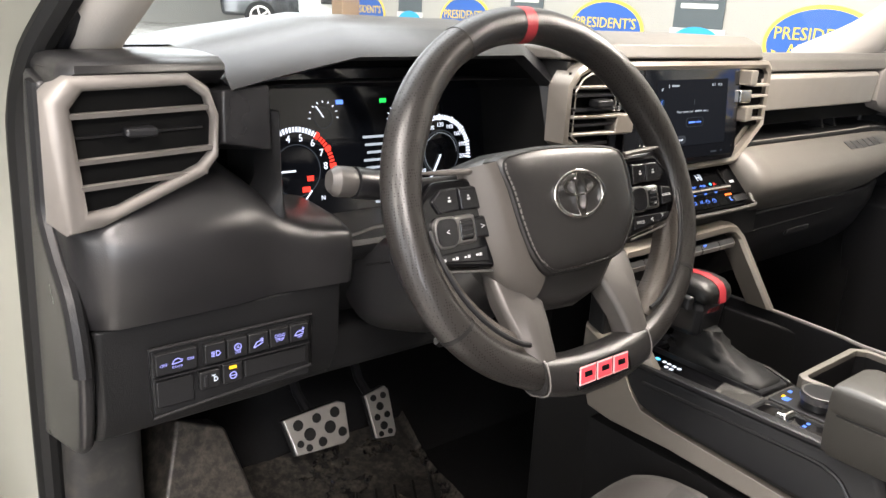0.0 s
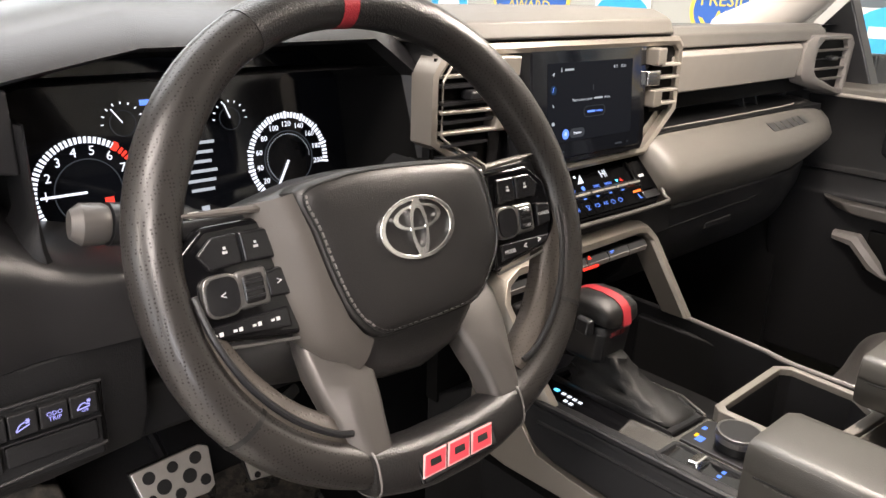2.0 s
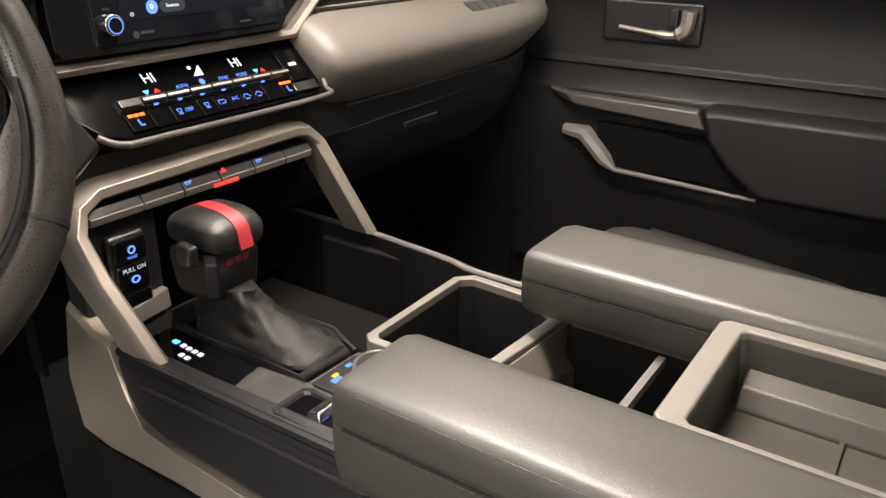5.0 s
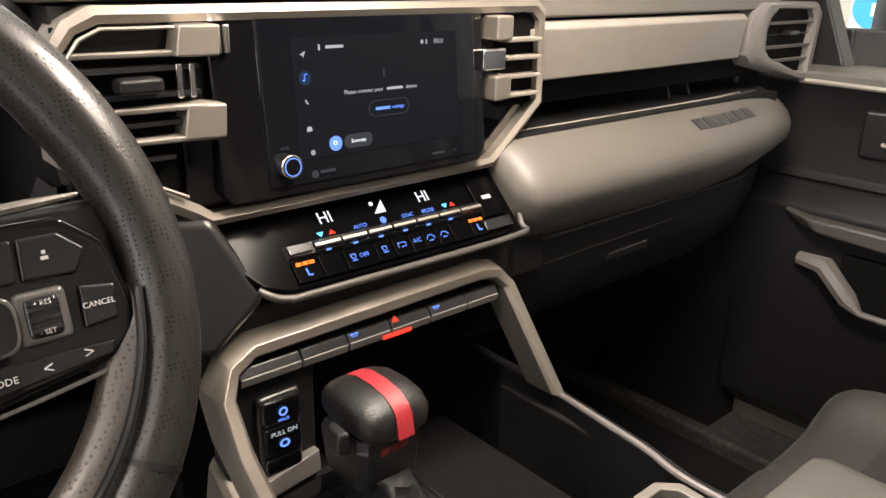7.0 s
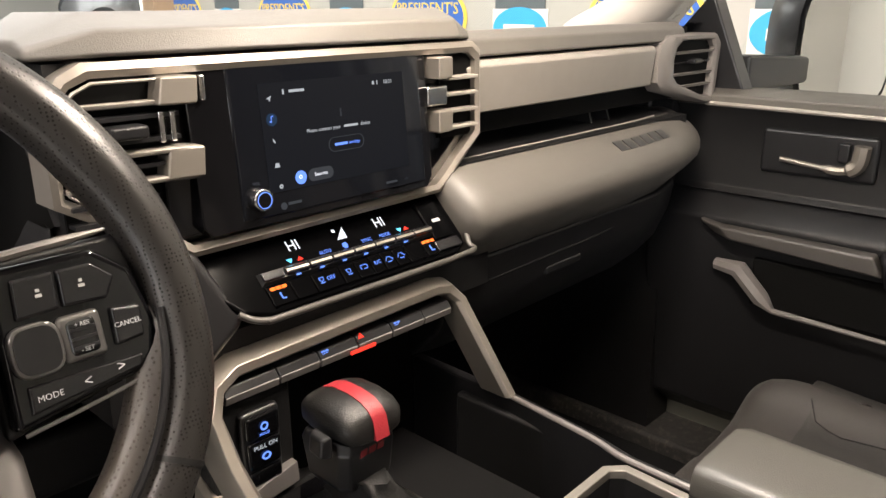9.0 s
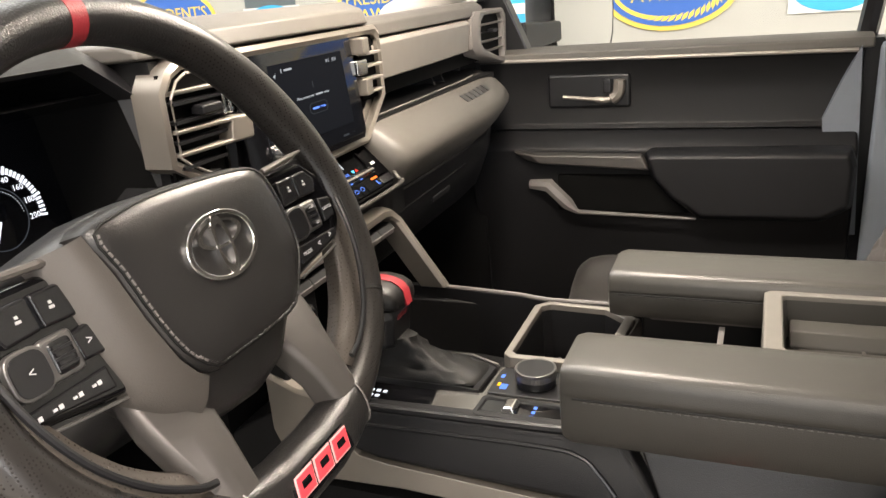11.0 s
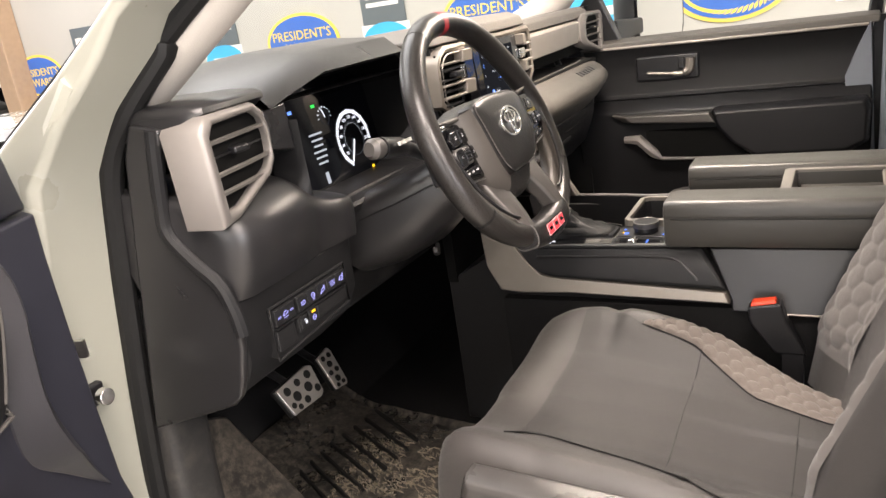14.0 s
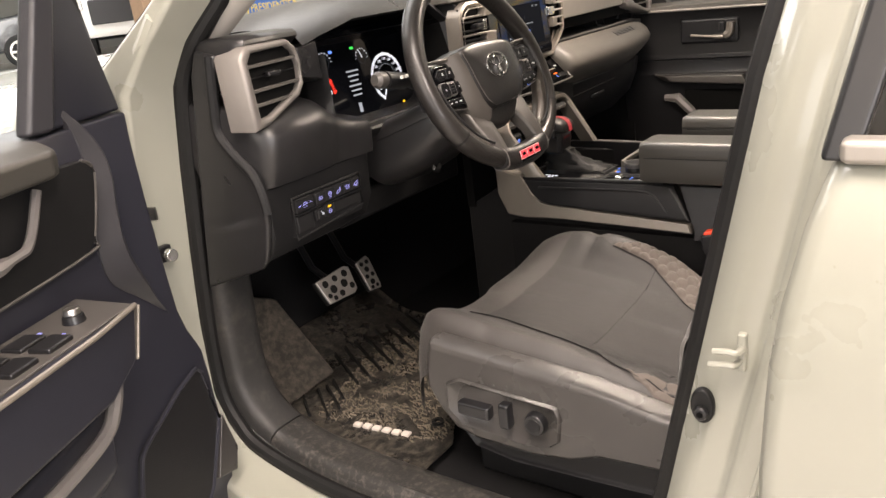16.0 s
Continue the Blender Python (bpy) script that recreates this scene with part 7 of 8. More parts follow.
        part("name_mark", loft([[(x, y, z), (x + 0.013, y + 0.001, z), (x + 0.015, y - 0.015, z), (x + 0.001, y - 0.016, z)] for z in (height(x, y) - 0.001, height(x, y) + 0.0045)]), "paleprint", f, "pale raised mark", bev=0.001)
    part("clip", ring((-0.572, 0.563, 0.702), 0.007, 0.012, 0.006, None, 20), "rubber", f, "black mat clip")
    # dried crumbs pressed into the tread
    rng = random.Random(5)
    bm = bmesh.new()
    for k in range(2800):
        u, v = rng.random(), rng.random()
        x = -0.66 + 0.36 * u + 0.05 * rng.random()
        y = 0.56 + 0.30 * v + 0.10 * (u - 0.4)
        if x + 0.62 * (y - 0.56) < -0.64 or noise.noise(Vector((x * 16, y * 16, 9))) < -0.22:
            continue
        l, w = rng.uniform(0.003, 0.012), rng.uniform(0.0004, 0.0013)
        a = rng.gauss(-2.15, 0.5)
        d, n = Vector((math.cos(a), math.sin(a), 0)) * l, Vector((-math.sin(a), math.cos(a), 0)) * w
        c, h = Vector((x, y, height(x, y))), rng.uniform(0.0015, 0.004)
        lo = [c + d - Vector((0, 0, 0.001)), c + n - Vector((0, 0, 0.001)), c - d - Vector((0, 0, 0.001)), c - n - Vector((0, 0, 0.001))]
        loft([lo, [c + (q - c) * 0.5 + Vector((0, 0, h)) for q in lo]], bm)
    tagged(part("dried_mud_crumbs", bm, "mud", smooth=20), "dried tan mud crumbs scattered over the rubber mat", "dried mud", kind="stuff")


floor_mat()


# ---- seats ----
def hex_bump(a, b, size):
    """Height from 0 to 1 over a grid of staggered rounded cells."""
    r = b / (size * 0.866)
    row = math.floor(r)
    best = 9.0
    for k in (row, row + 1):
        off = 0.5 * (k % 2)
        cx = (math.floor(a / size - off + 0.5) + off) * size
        cy = k * size * 0.866
        best = min(best, math.hypot(a - cx, b - cy))
    return max(0.0, 1 - (best / (size * 0.54)) ** 3)


def seat(cx, inner, name_label, slide=0.0):
    """inner: +1 when the console lies towards +x."""
    s = thing("front_seat", (cx, 0.15, 0.69), name_label, "car seat", "front seats")
    YS = [-0.06, 0.05, 0.10, 0.15, 0.20, 0.26, 0.32, 0.36, 0.40, 0.44, 0.465, 0.495, 0.515, 0.526, 0.530]
    BASE = [-0.036, -0.030, -0.024, -0.017, -0.008, 0.001, 0.006, 0.010, 0.014, 0.017, 0.018, 0.012, -0.005, -0.038, -0.085]
    KIN = [0.54, 0.55, 0.60, 0.70, 0.80, 0.88, 0.94, 0.98, 1.0, 1.0, 0.99, 0.975, 0.955, 0.93, 0.90]
    KOUT = [1.0, 1.0, 1.0, 1.0, 1.0, 0.99, 0.975, 0.965, 0.955, 0.945, 0.93, 0.90, 0.87, 0.845, 0.81]
    GIN = [0.05, 0.10, 0.30, 0.55, 0.80, 0.95, 1.0, 0.93, 0.80, 0.66, 0.50, 0.32, 0.2, 0.15, 0.1]
    S = [0.0, 0.3, 0.5, 0.62, 0.74, 0.84, 0.92, 0.97, 1.0]
    HIN = [-0.008, -0.006, 0.004, 0.020, 0.040, 0.053, 0.050, 0.025, -0.06]
    HOUT = [-0.008, -0.006, 0.000, 0.010, 0.025, 0.030, 0.016, -0.02, -0.075]
    def half(y, side):
        return 0.245 * np.interp(y, YS, KIN if side > 0 else KOUT)
    def topz(x, y):
        r = (x - cx) * inner
        s = min(abs(r) / half(y, r), 1.0)
        h = np.interp(s, S, HIN) * np.interp(y, YS, GIN) if r > 0 else np.interp(s, S, HOUT)
        if s > 0.965:
            h = min(h, np.interp(s, [0.965, 1.0], [0.02, -0.06]))
        notch = -0.007 * math.exp(-((y - 0.372) / 0.014) ** 2) * min(1, max(0, (s - 0.45) * 3)) * (1 if r > 0 else 0.4)
        folds = 0.0
        if r < 0 and s > 0.6 and y < 0.22:
            folds = 0.004 * noise.noise(Vector((x * 40, y * 24, 3.0))) + 0.003 * noise.noise(Vector((x * 90, y * 60, 7.0)))
        soft = 0.0025 * noise.noise(Vector((x * 9, y * 9, cx * 5)))
        return 0.932 + np.interp(y, YS, BASE) + h + notch + folds + soft
    NX = 44
    secs = []
    fine = [-0.06 + 0.606 * i / 56 for i in range(53)] + [0.510, 0.517, 0.523, 0.527, 0.530]
    for y in sorted(fine):
        row = []
        for i in range(NX + 1):
            f = math.sin((i / NX - 0.5) * math.pi)
            x = cx + inner * f * half(y, f)
            row.append((x, y, topz(x, y)))
        xl, xr = row[0][0], row[-1][0]
        low = np.interp(y, [0.38, 0.47, 0.530], [0.82, 0.85, 0.885])
        secs.append(row + [(cx + (xr - cx) * 0.97, y - 0.01, low), (cx + (xl - cx) * 0.97, y - 0.01, low)])
    part("cushion", loft(secs), "fabric", s, "grey cloth seat cushion", smooth=70)
    def seam(pts, r=0.0010):
        part("seam", tube([(x, y, topz(x, y) + 0.0024) for x, y in pts], r, 6), "rubber", s, "dark sewn seam")
    # seams: across the seat, along the bolsters
    INX = lambda y: np.interp(y, [-0.05, 0.046, 0.147, 0.238, 0.324, 0.363, 0.42, 0.50], [0.05, 0.052, 0.080, 0.148, 0.174, 0.20, 0.215, 0.22])
    OUTX = lambda y: np.interp(y, [-0.05, 0.046, 0.095, 0.197, 0.26, 0.324], [0.115, 0.118, 0.128, 0.172, 0.186, 0.1765])
    seam([(cx + inner * (0.148 - 0.292 * i / 16), 0.228 + 0.006 * math.sin(i / 16 * math.pi)) for i in range(17)])
    seam([(cx + inner * (0.052 - 0.235 * i / 14), 0.088) for i in range(15)])
    seam([(cx + inner * (INX(y) - 0.001), y) for y in [0.324 - 0.36 * i / 24 for i in range(25)]])
    seam([(cx + inner * (OUTX(y) + 0.001), y) for y in [0.324 - 0.36 * i / 24 for i in range(25)]], 0.0008)
    seam([(cx - inner * np.interp(y, [0.0, 0.07, 0.147, 0.227, 0.261, 0.30, 0.385, 0.416, 0.43], [0.222, 0.219, 0.203, 0.168, 0.157, 0.145, 0.124, 0.136, 0.165]), y) for y in [0.43 - 0.43 * i / 24 for i in range(25)]])
    # darker woven centre of the cushion
    OUTER = lambda y: np.interp(y, [-0.06, 0.0, 0.07, 0.147, 0.227, 0.261, 0.30, 0.385, 0.416, 0.43], [0.222, 0.222, 0.219, 0.203, 0.168, 0.157, 0.145, 0.124, 0.136, 0.160])
    def centre(u, v):
        y = -0.05 + 0.474 * v
        lo, hi = -OUTER(y), INX(y)
        x = cx + inner * (lo + (hi - lo) * u)
        return (x, y, topz(x, y) + 0.0012 + 0.0018 * min(1, 15 * min(u, 1 - u, v, 1 - v)))
    part("centre_panel", sheet(centre, 60, 90), "insert", s, "charcoal woven centre panel", smooth=80)
    # hexagon cloth on the inner bolster
    def hexsheet(u, v):
        y = 0.322 - 0.36 * v
        lo, hi = INX(y), OUTX(y)
        x = cx + inner * (lo + (hi - lo) * u)
        e = min(1, 10 * min(u, 1 - u), 30 * min(v, 1 - v))
        return (x, y, topz(x, y) + 0.0026 + 0.0050 * e * hex_bump(y + x * 0.4, (x - y * 0.4) * 1.25, 0.0235))
    part("hexagon_cloth", sheet(hexsheet, 40, 170), "hexfab", s, "brown grey hexagon cloth", smooth=80)
    def hexsheet2(u, v):
        y = 0.150 - 0.16 * v
        x = cx - inner * (np.interp(y, [0.0, 0.07, 0.15], [0.205, 0.203, 0.199]) + (0.026 * min(1, v * 2.5)) * u)
        e = min(1, 8 * min(u, 1 - u), 20 * min(v, 1 - v))
        return (x, y, topz(x, y) + 0.0008 + 0.0035 * e * hex_bump(y, x * 1.25, 0.0235))
    part("hexagon_cloth", sheet(hexsheet2, 26, 100), "hexfab", s, "crumpled brown grey hexagon cloth", smooth=80)
    # plastic side shield and base
    sx = cx - inner * 0.245
    o = -inner
    shield = [(0.450, 0.962), (0.462, 0.924), (0.465, 0.882), (0.442, 0.841), (0.415, 0.810), (0.376, 0.799), (0.273, 0.797), (0.207, 0.807), (0.161, 0.827), (0.0, 0.838), (-0.12, 0.85), (-0.12, 0.90), (0.072, 0.920), (0.164, 0.938), (0.251, 0.946), (0.346, 0.954)]
    inset = lambda d, ky, kz: [(sx + o * d, 0.20 + (y - 0.20) * ky, 0.872 + (z - 0.872) * kz) for y, z in shield]
    part("side_shield", loft([inset(-0.02, 1, 1), inset(0.006, 1, 1), inset(0.016, 0.985, 0.95), inset(0.021, 0.96, 0.86)]), "shield", s, "satin grey plastic side shield", bev=0.003)
    under = [(0.418, 0.812), (0.388, 0.776), (0.317, 0.766), (0.13, 0.775), (-0.10, 0.79), (-0.10, 0.86), (0.16, 0.85), (0.273, 0.82), (0.38, 0.82)]
    part("lower_shield", loft([[(sx - o * 0.03, y, z) for y, z in under], [(sx + o * 0.004, y, z) for y, z in under], [(sx - o * 0.004, 0.16 + (y - 0.16) * 0.97, 0.82 + (z - 0.82) * 0.9) for y, z in under]]), "plastic", s, "dark lower edge of the shield", bev=0.003)
    plate = [(0.413, 0.893), (0.389, 0.905), (0.329, 0.901), (0.228, 0.895), (0.222, 0.880), (0.227, 0.843), (0.240, 0.832), (0.278, 0.824), (0.390, 0.830), (0.414, 0.852)]
    pocket = lambda d, k: [(sx + o * d, 0.32 + (y - 0.32) * k, 0.864 + (z - 0.864) * (2 * k - 1)) for y, z in plate]
    part("control_plate", loft([pocket(0.016, 1.07), pocket(0.0245, 1.045), pocket(0.0265, 1.02), pocket(0.0255, 0.99), pocket(0.0222, 0.955)]), "shield", s, "rimmed pocket round the seat switches", smooth=50)
    def switch(nm, y0, y1, z0, z1, label):
        part(nm, loft([[(sx + o * d, ym + (y - ym) * k, zm + (z - zm) * k) for y, z in ((y0, z0), (y1, z0), (y1, z1), (y0, z1))] for ym, zm in (((y0 + y1) / 2, (z0 + z1) / 2),) for d, k in ((0.020, 0.92), (0.031, 1.0), (0.037, 0.98), (0.040, 0.86))]), "smooth", s, label, bev=0.002)
    switch("slide_switch", 0.332, 0.390, 0.856, 0.877, "power seat slide switch")
    switch("recline_switch", 0.297, 0.314, 0.849, 0.890, "power recline switch")
    mt = Matrix.Translation((sx + o * 0.022, 0.256, 0.867)) @ pose(0, 0, 0, 0, 90 * o, 0)
    lumbar = part("lumbar_switch", disc((0, 0, 0), 0.0185, 0.014, mt, 28, r2=0.0165), "smooth", s, "round lumbar switch", bev=0.002)
    part("switch_dish", disc((0, 0, 0.014), 0.011, 0.0012, mt, 24, r2=0.0105), "plastic", lumbar)
    part("base", box(cx - 0.20, cx + 0.20, -0.10, 0.42, 0.69, 0.82), "lower", s, "dark seat base", bev=0.01)
    # backrest
    prof_x = [-1.0, -0.97, -0.90, -0.80, -0.68, -0.5, -0.25, 0.0, 0.25, 0.5, 0.68, 0.80, 0.90, 0.97, 1.0]
    prof_d = [-0.06, 0.0, 0.040, 0.050, 0.036, 0.008, 0.0, 0.0, 0.0, 0.008, 0.036, 0.050, 0.040, 0.0, -0.06]
    def back_y(z):
        return np.interp(z, [0.90, 1.0, 1.18, 1.35, 1.60], [0.055 + slide, 0.035 + slide, -0.045 + slide, -0.14 + slide, -0.29 + slide])
    secs = []
    for z, k in ((0.90, 0.90), (0.96, 0.98), (1.04, 1.0), (1.14, 1.01), (1.25, 1.0), (1.36, 0.97), (1.46, 0.90), (1.54, 0.80), (1.58, 0.66)):
        y0 = back_y(z)
        front = [(cx + 0.24 * k * f, y0 + d, z) for f, d in zip(prof_x, prof_d)]
        secs.append(front + [(cx + 0.22 * k, y0 - 0.12, z - 0.02), (cx - 0.22 * k, y0 - 0.12, z - 0.02)])
    part("backrest", loft(secs), "fabric", s, "grey cloth backrest", smooth=70)
    def by(x, z):
        k = np.interp(z, [0.90, 0.96, 1.04, 1.14, 1.25, 1.36, 1.46, 1.54], [0.90, 0.98, 1.0, 1.01, 1.0, 0.97, 0.90, 0.80])
        return back_y(z) + np.interp((x - cx) / (0.24 * k), prof_x, prof_d)
    for sg in (-1, 1):
        def bolster(u, v, sg=sg):
            z = 0.955 + 0.32 * v
            x = cx + sg * (0.105 + (0.098 - 0.03 * max(0, v - 0.7)) * u)
            e = min(1, 12 * min(u, 1 - u, v, 1 - v))
            return (x, by(x, z) + 0.0012 * e + 0.0030 * e * hex_bump(z, x * 1.15, 0.033), z)
        part("hexagon_cloth", sheet(bolster, 50, 150), "hexback", s, "grey hexagon cloth on the backrest", smooth=80)
        part("piping", tube([(cx + sg * (0.238 - 0.02 * max(0, (i / 10 - 0.6))), by(cx + sg * 0.238, 0.95 + 0.05 * i) - 0.012, 0.95 + 0.05 * i) for i in range(11)], 0.003, 6), "fabric", s)
    hr = []
    for z, k in ((1.60, 0.8), (1.63, 1.0), (1.70, 1.02), (1.76, 0.9), (1.78, 0.7)):
        hr.append([(cx + 0.13 * k * math.copysign(abs(math.cos(a)) ** 0.6, math.cos(a)), -0.36 + 0.05 * k * math.copysign(abs(math.sin(a)) ** 0.6, math.sin(a)), z) for a in [2 * math.pi * i / 20 for i in range(20)]])
    part("headrest", loft(hr), "fabric", s, "grey cloth headrest", smooth=60)
    return s


seat(-0.445, 1, "grey cloth driver seat with hexagon patterned bolsters", -0.022)
seat(0.445, -1, "grey cloth passenger seat with hexagon patterned bolsters", -0.075).location += Vector((0.0, -0.05, -0.015))


def buckle(x, label):
    b = thing("seat_belt_buckle", (x, 0.14, 0.93), label, "seat belt buckle", "belt buckles")
    part("body", loft([[(x - 0.013, 0.085, 0.93), (x + 0.013, 0.085, 0.93), (x + 0.013, 0.130, 0.93), (x - 0.013, 0.130, 0.93)], [(x - 0.014, 0.112, 0.985), (x + 0.014, 0.112, 0.985), (x + 0.014, 0.165, 0.980), (x - 0.014, 0.165, 0.980)], [(x - 0.013, 0.120, 1.014), (x + 0.013, 0.120, 1.014), (x + 0.013, 0.168, 1.006), (x - 0.013, 0.168, 1.006)]]), "smooth", b, "black plastic body", bev=0.004)
    part("button", loft([[(x - 0.010, 0.126, 1.0125), (x + 0.010, 0.126, 1.0125), (x + 0.011, 0.164, 1.006), (x - 0.011, 0.164, 1.006)], [(x - 0.008, 0.128, 1.0185), (x + 0.008, 0.128, 1.0185), (x + 0.009, 0.162, 1.0125), (x - 0.009, 0.162, 1.0125)]]), "buckle", b, "orange red release button", bev=0.002)
    part("stem", box(x - 0.010, x + 0.010, 0.09, 0.12, 0.82, 0.935), "smooth", b)


buckle(-0.232, "black seat belt buckle with orange red button")


def passenger_belt():
    b = thing("seat_belt", (0.70, -0.12, 1.2), "grey seat belt hanging with metal tongue", "seat belt")
    path = [(0.665, -0.175, 1.75), (0.68, -0.145, 1.45), (0.70, -0.115, 1.20), (0.715, -0.10, 0.95), (0.73, -0.09, 0.75)]
    part("webbing", loft([[(p.x - 0.004, p.y - 0.022, p.z), (p.x - 0.004, p.y + 0.022, p.z), (p.x - 0.006, p.y + 0.022, p.z), (p.x - 0.006, p.y - 0.022, p.z)] for p in spline(path, 5)]), "belt", b, "grey woven webbing")
    mt = Matrix.Translation((0.672, -0.092, 1.190)) @ pose(0, 0, 0, 0, 0, -90) @ pose(0, 0, 0, 90, 0, 0) @ pose(0, 0, 0, 0, 0, -35)
    part("tongue", ring((0, -0.012, 0), 0.007, 0.013, 0.003, mt, 20, 0.75, 1.3), "silver", b, "metal belt tongue", bev=0.001)
    part("tongue_grip", loft([[mt @ Vector(p) for p in ((-0.024, 0.010, z), (0.024, 0.010, z), (0.020, 0.022, z), (-0.020, 0.022, z))] for z in (-0.003, 0.006)]), "upillar", b, "pale plastic tongue grip", bev=0.003)


passenger_belt()


# ---- passenger door, closed ----
def passenger_door():
    d = thing("passenger_door", (0.82, 0.3, 0.72), "closed passenger door with dark stepped trim panel", "car door")
    part("shell", loft([[(0.84, y, 0.66), (0.84, y, 1.31), (0.90, y, 1.31), (0.96, y, 1.15), (0.93, y, 0.66)] for y in (-0.03, 0.78)]), "paint", d)
    # belt rail
    part("belt_rail", loft([[(0.775, y, 1.325), (0.775, y, 1.342), (0.80, y, 1.350), (0.90, y, 1.345), (0.90, y, 1.315)] for y in (-0.035, 0.30, 0.66, 0.72)]), "pad", d, "grey rail below the window", bev=0.004)
    part("rail_trim", tube([(0.776, -0.01, 1.322), (0.776, 0.30, 1.324), (0.776, 0.65, 1.328)], 0.004, 8), "strip", d, "thin satin line")
    up = [(0.775, 1.325), (0.790, 1.30), (0.795, 1.25), (0.788, 1.195), (0.779, 1.185), (0.85, 1.185), (0.85, 1.325)]
    part("upper_panel", loft([[(x, y, z) for x, z in up] for y in (-0.02, 0.70)]), "lower", d, "black upper panel", bev=0.003)
    midp = [(0.780, 1.183), (0.755, 1.165), (0.742, 1.15), (0.745, 1.05), (0.765, 0.98), (0.775, 0.80), (0.85, 0.74), (0.85, 1.183)]
    part("lower_panel", loft([[(x, y, z) for x, z in midp] for y in (-0.02, 0.10, 0.62, 0.72)]), "plastic", d, "dark lower panel", bev=0.006)
    # armrest in two pieces
    part("grab_trim", loft([[(0.738, 0.622, 1.152), (0.728, 0.620, 1.147), (0.728, 0.592, 1.130), (0.745, 0.592, 1.128)], [(0.725, 0.582, 1.150), (0.708, 0.578, 1.146), (0.708, 0.560, 1.128), (0.745, 0.560, 1.122)], [(0.720, 0.355, 1.149), (0.702, 0.355, 1.145), (0.702, 0.340, 1.118), (0.745, 0.340, 1.112)]]), "spoke", d, "satin grey pull handle", bev=0.004)
    arm = [(0.350, 1.150), (0.338, 1.105), (0.300, 1.060), (0.245, 1.020), (0.03, 1.022), (-0.015, 1.05), (-0.018, 1.13), (-0.010, 1.158), (0.335, 1.154)]
    part("armrest", loft([[(0.77, y, z) for y, z in arm], [(0.712, y, z) for y, z in arm], [(0.694, 0.17 + (y - 0.17) * 0.95, 1.10 + (z - 1.10) * 0.86) for y, z in arm]]), "plastic", d, "padded dark armrest", bev=0.006)
    # pocket shade drawn as a near-black block
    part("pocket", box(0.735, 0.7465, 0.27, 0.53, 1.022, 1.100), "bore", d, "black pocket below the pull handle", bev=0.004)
    tr = [(0.735, 0.588, 1.078), (0.730, 0.548, 1.078), (0.730, 0.508, 1.038), (0.730, 0.488, 1.022), (0.730, 0.254, 1.0145)]
    part("pocket_trim", tube(tr, [0.010, 0.015, 0.014, 0.005, 0.003], 8), "tip", d, "satin grey pocket trim")
    # handle
    h = part("handle_bezel", box(0.783, 0.795, 0.388, 0.556, 1.228, 1.296), "smooth", d, "recessed handle bezel", bev=0.006)
    part("handle", tube(spline([(0.778, 0.523, 1.252), (0.776, 0.46, 1.246), (0.776, 0.432, 1.245), (0.776, 0.412, 1.256), (0.776, 0.408, 1.284)], 5), [0.004] * 6 + [0.0065] * 6 + [0.012] * 9, 8), "silver", h, "satin silver door handle")
    part("lock", box(0.770, 0.79, 0.424, 0.440, 1.258, 1.286), "smooth", h, bev=0.003)
    part("window_glass", loft([[(0.84, -0.02, 1.335), (0.84, 0.66, 1.335)], [(0.76, -0.06, 1.80), (0.76, 0.44, 1.80)]], closed=False), "glass", d, "clear side window").visible_shadow = False
    part("window_frame", tube([(0.84, -0.025, 1.33), (0.80, -0.06, 1.60), (0.75, -0.10, 1.82)], 0.018, 8), "smooth", d, "black rear window frame")
    part("sail_panel", loft([[(0.80, 0.60, 1.345), (0.80, 0.80, 1.345), (0.785, 0.66, 1.50)], [(0.84, 0.60, 1.345), (0.84, 0.80, 1.345), (0.825, 0.66, 1.50)]]), "smooth", d, "black corner panel", bev=0.004)
    part("grey_edge", loft([[(0.772, -0.015, 1.33), (0.772, 0.012, 1.27), (0.772, 0.040, 1.20), (0.772, 0.034, 1.12), (0.772, 0.0, 0.98), (0.772, -0.03, 0.98)], [(0.80, -0.015, 1.33), (0.80, 0.012, 1.27), (0.80, 0.040, 1.20), (0.80, 0.034, 1.12), (0.80, 0.0, 0.98), (0.80, -0.03, 0.98)]]), "bpillar", d, "blue grey seal edge")
    w = thing("door_mirror", (1.0, 0.68, 1.38), "black and white passenger door mirror", "door mirror")
    turn = Matrix.Translation((1.10, 0.55, 1.405)) @ pose(0, 0, 0, 0, 0, -32)
    def oval(y, a):
        return [(a * 0.105 * math.copysign(abs(math.cos(t)) ** 0.6, math.cos(t)), y, a * 0.125 * math.copysign(abs(math.sin(t)) ** 0.6, math.sin(t))) for t in [2 * math.pi * i / 24 for i in range(24)]]
    bm = loft([oval(y, a) for y, a in ((0.0, 0.97), (-0.004, 1.0), (0.03, 1.05), (0.09, 0.92), (0.13, 0.6))])
    bm.transform(turn)
    part("housing", bm, "smooth", w, "black mirror housing", smooth=50)
    bm = loft([oval(y, a) for y, a in ((-0.003, 0.93), (-0.008, 0.92))])
    bm.transform(turn)
    part("mirror", bm, "mirror", w, "mirror glass")
    part("arm", loft([[(0.86, 0.62, 1.335), (0.86, 0.72, 1.335), (0.86, 0.72, 1.40), (0.86, 0.62, 1.40)], [(1.05, 0.58, 1.345), (1.05, 0.63, 1.345), (1.05, 0.63, 1.39), (1.05, 0.58, 1.39)]]), "smooth", w, "black mirror arm", bev=0.006)



passenger_door()


# ---- driver door, standing open ----
def driver_door():
    th = radians(68)
    dx, dy = -math.sin(th), -math.cos(th)
    nx, ny = math.cos(th), -math.sin(th)
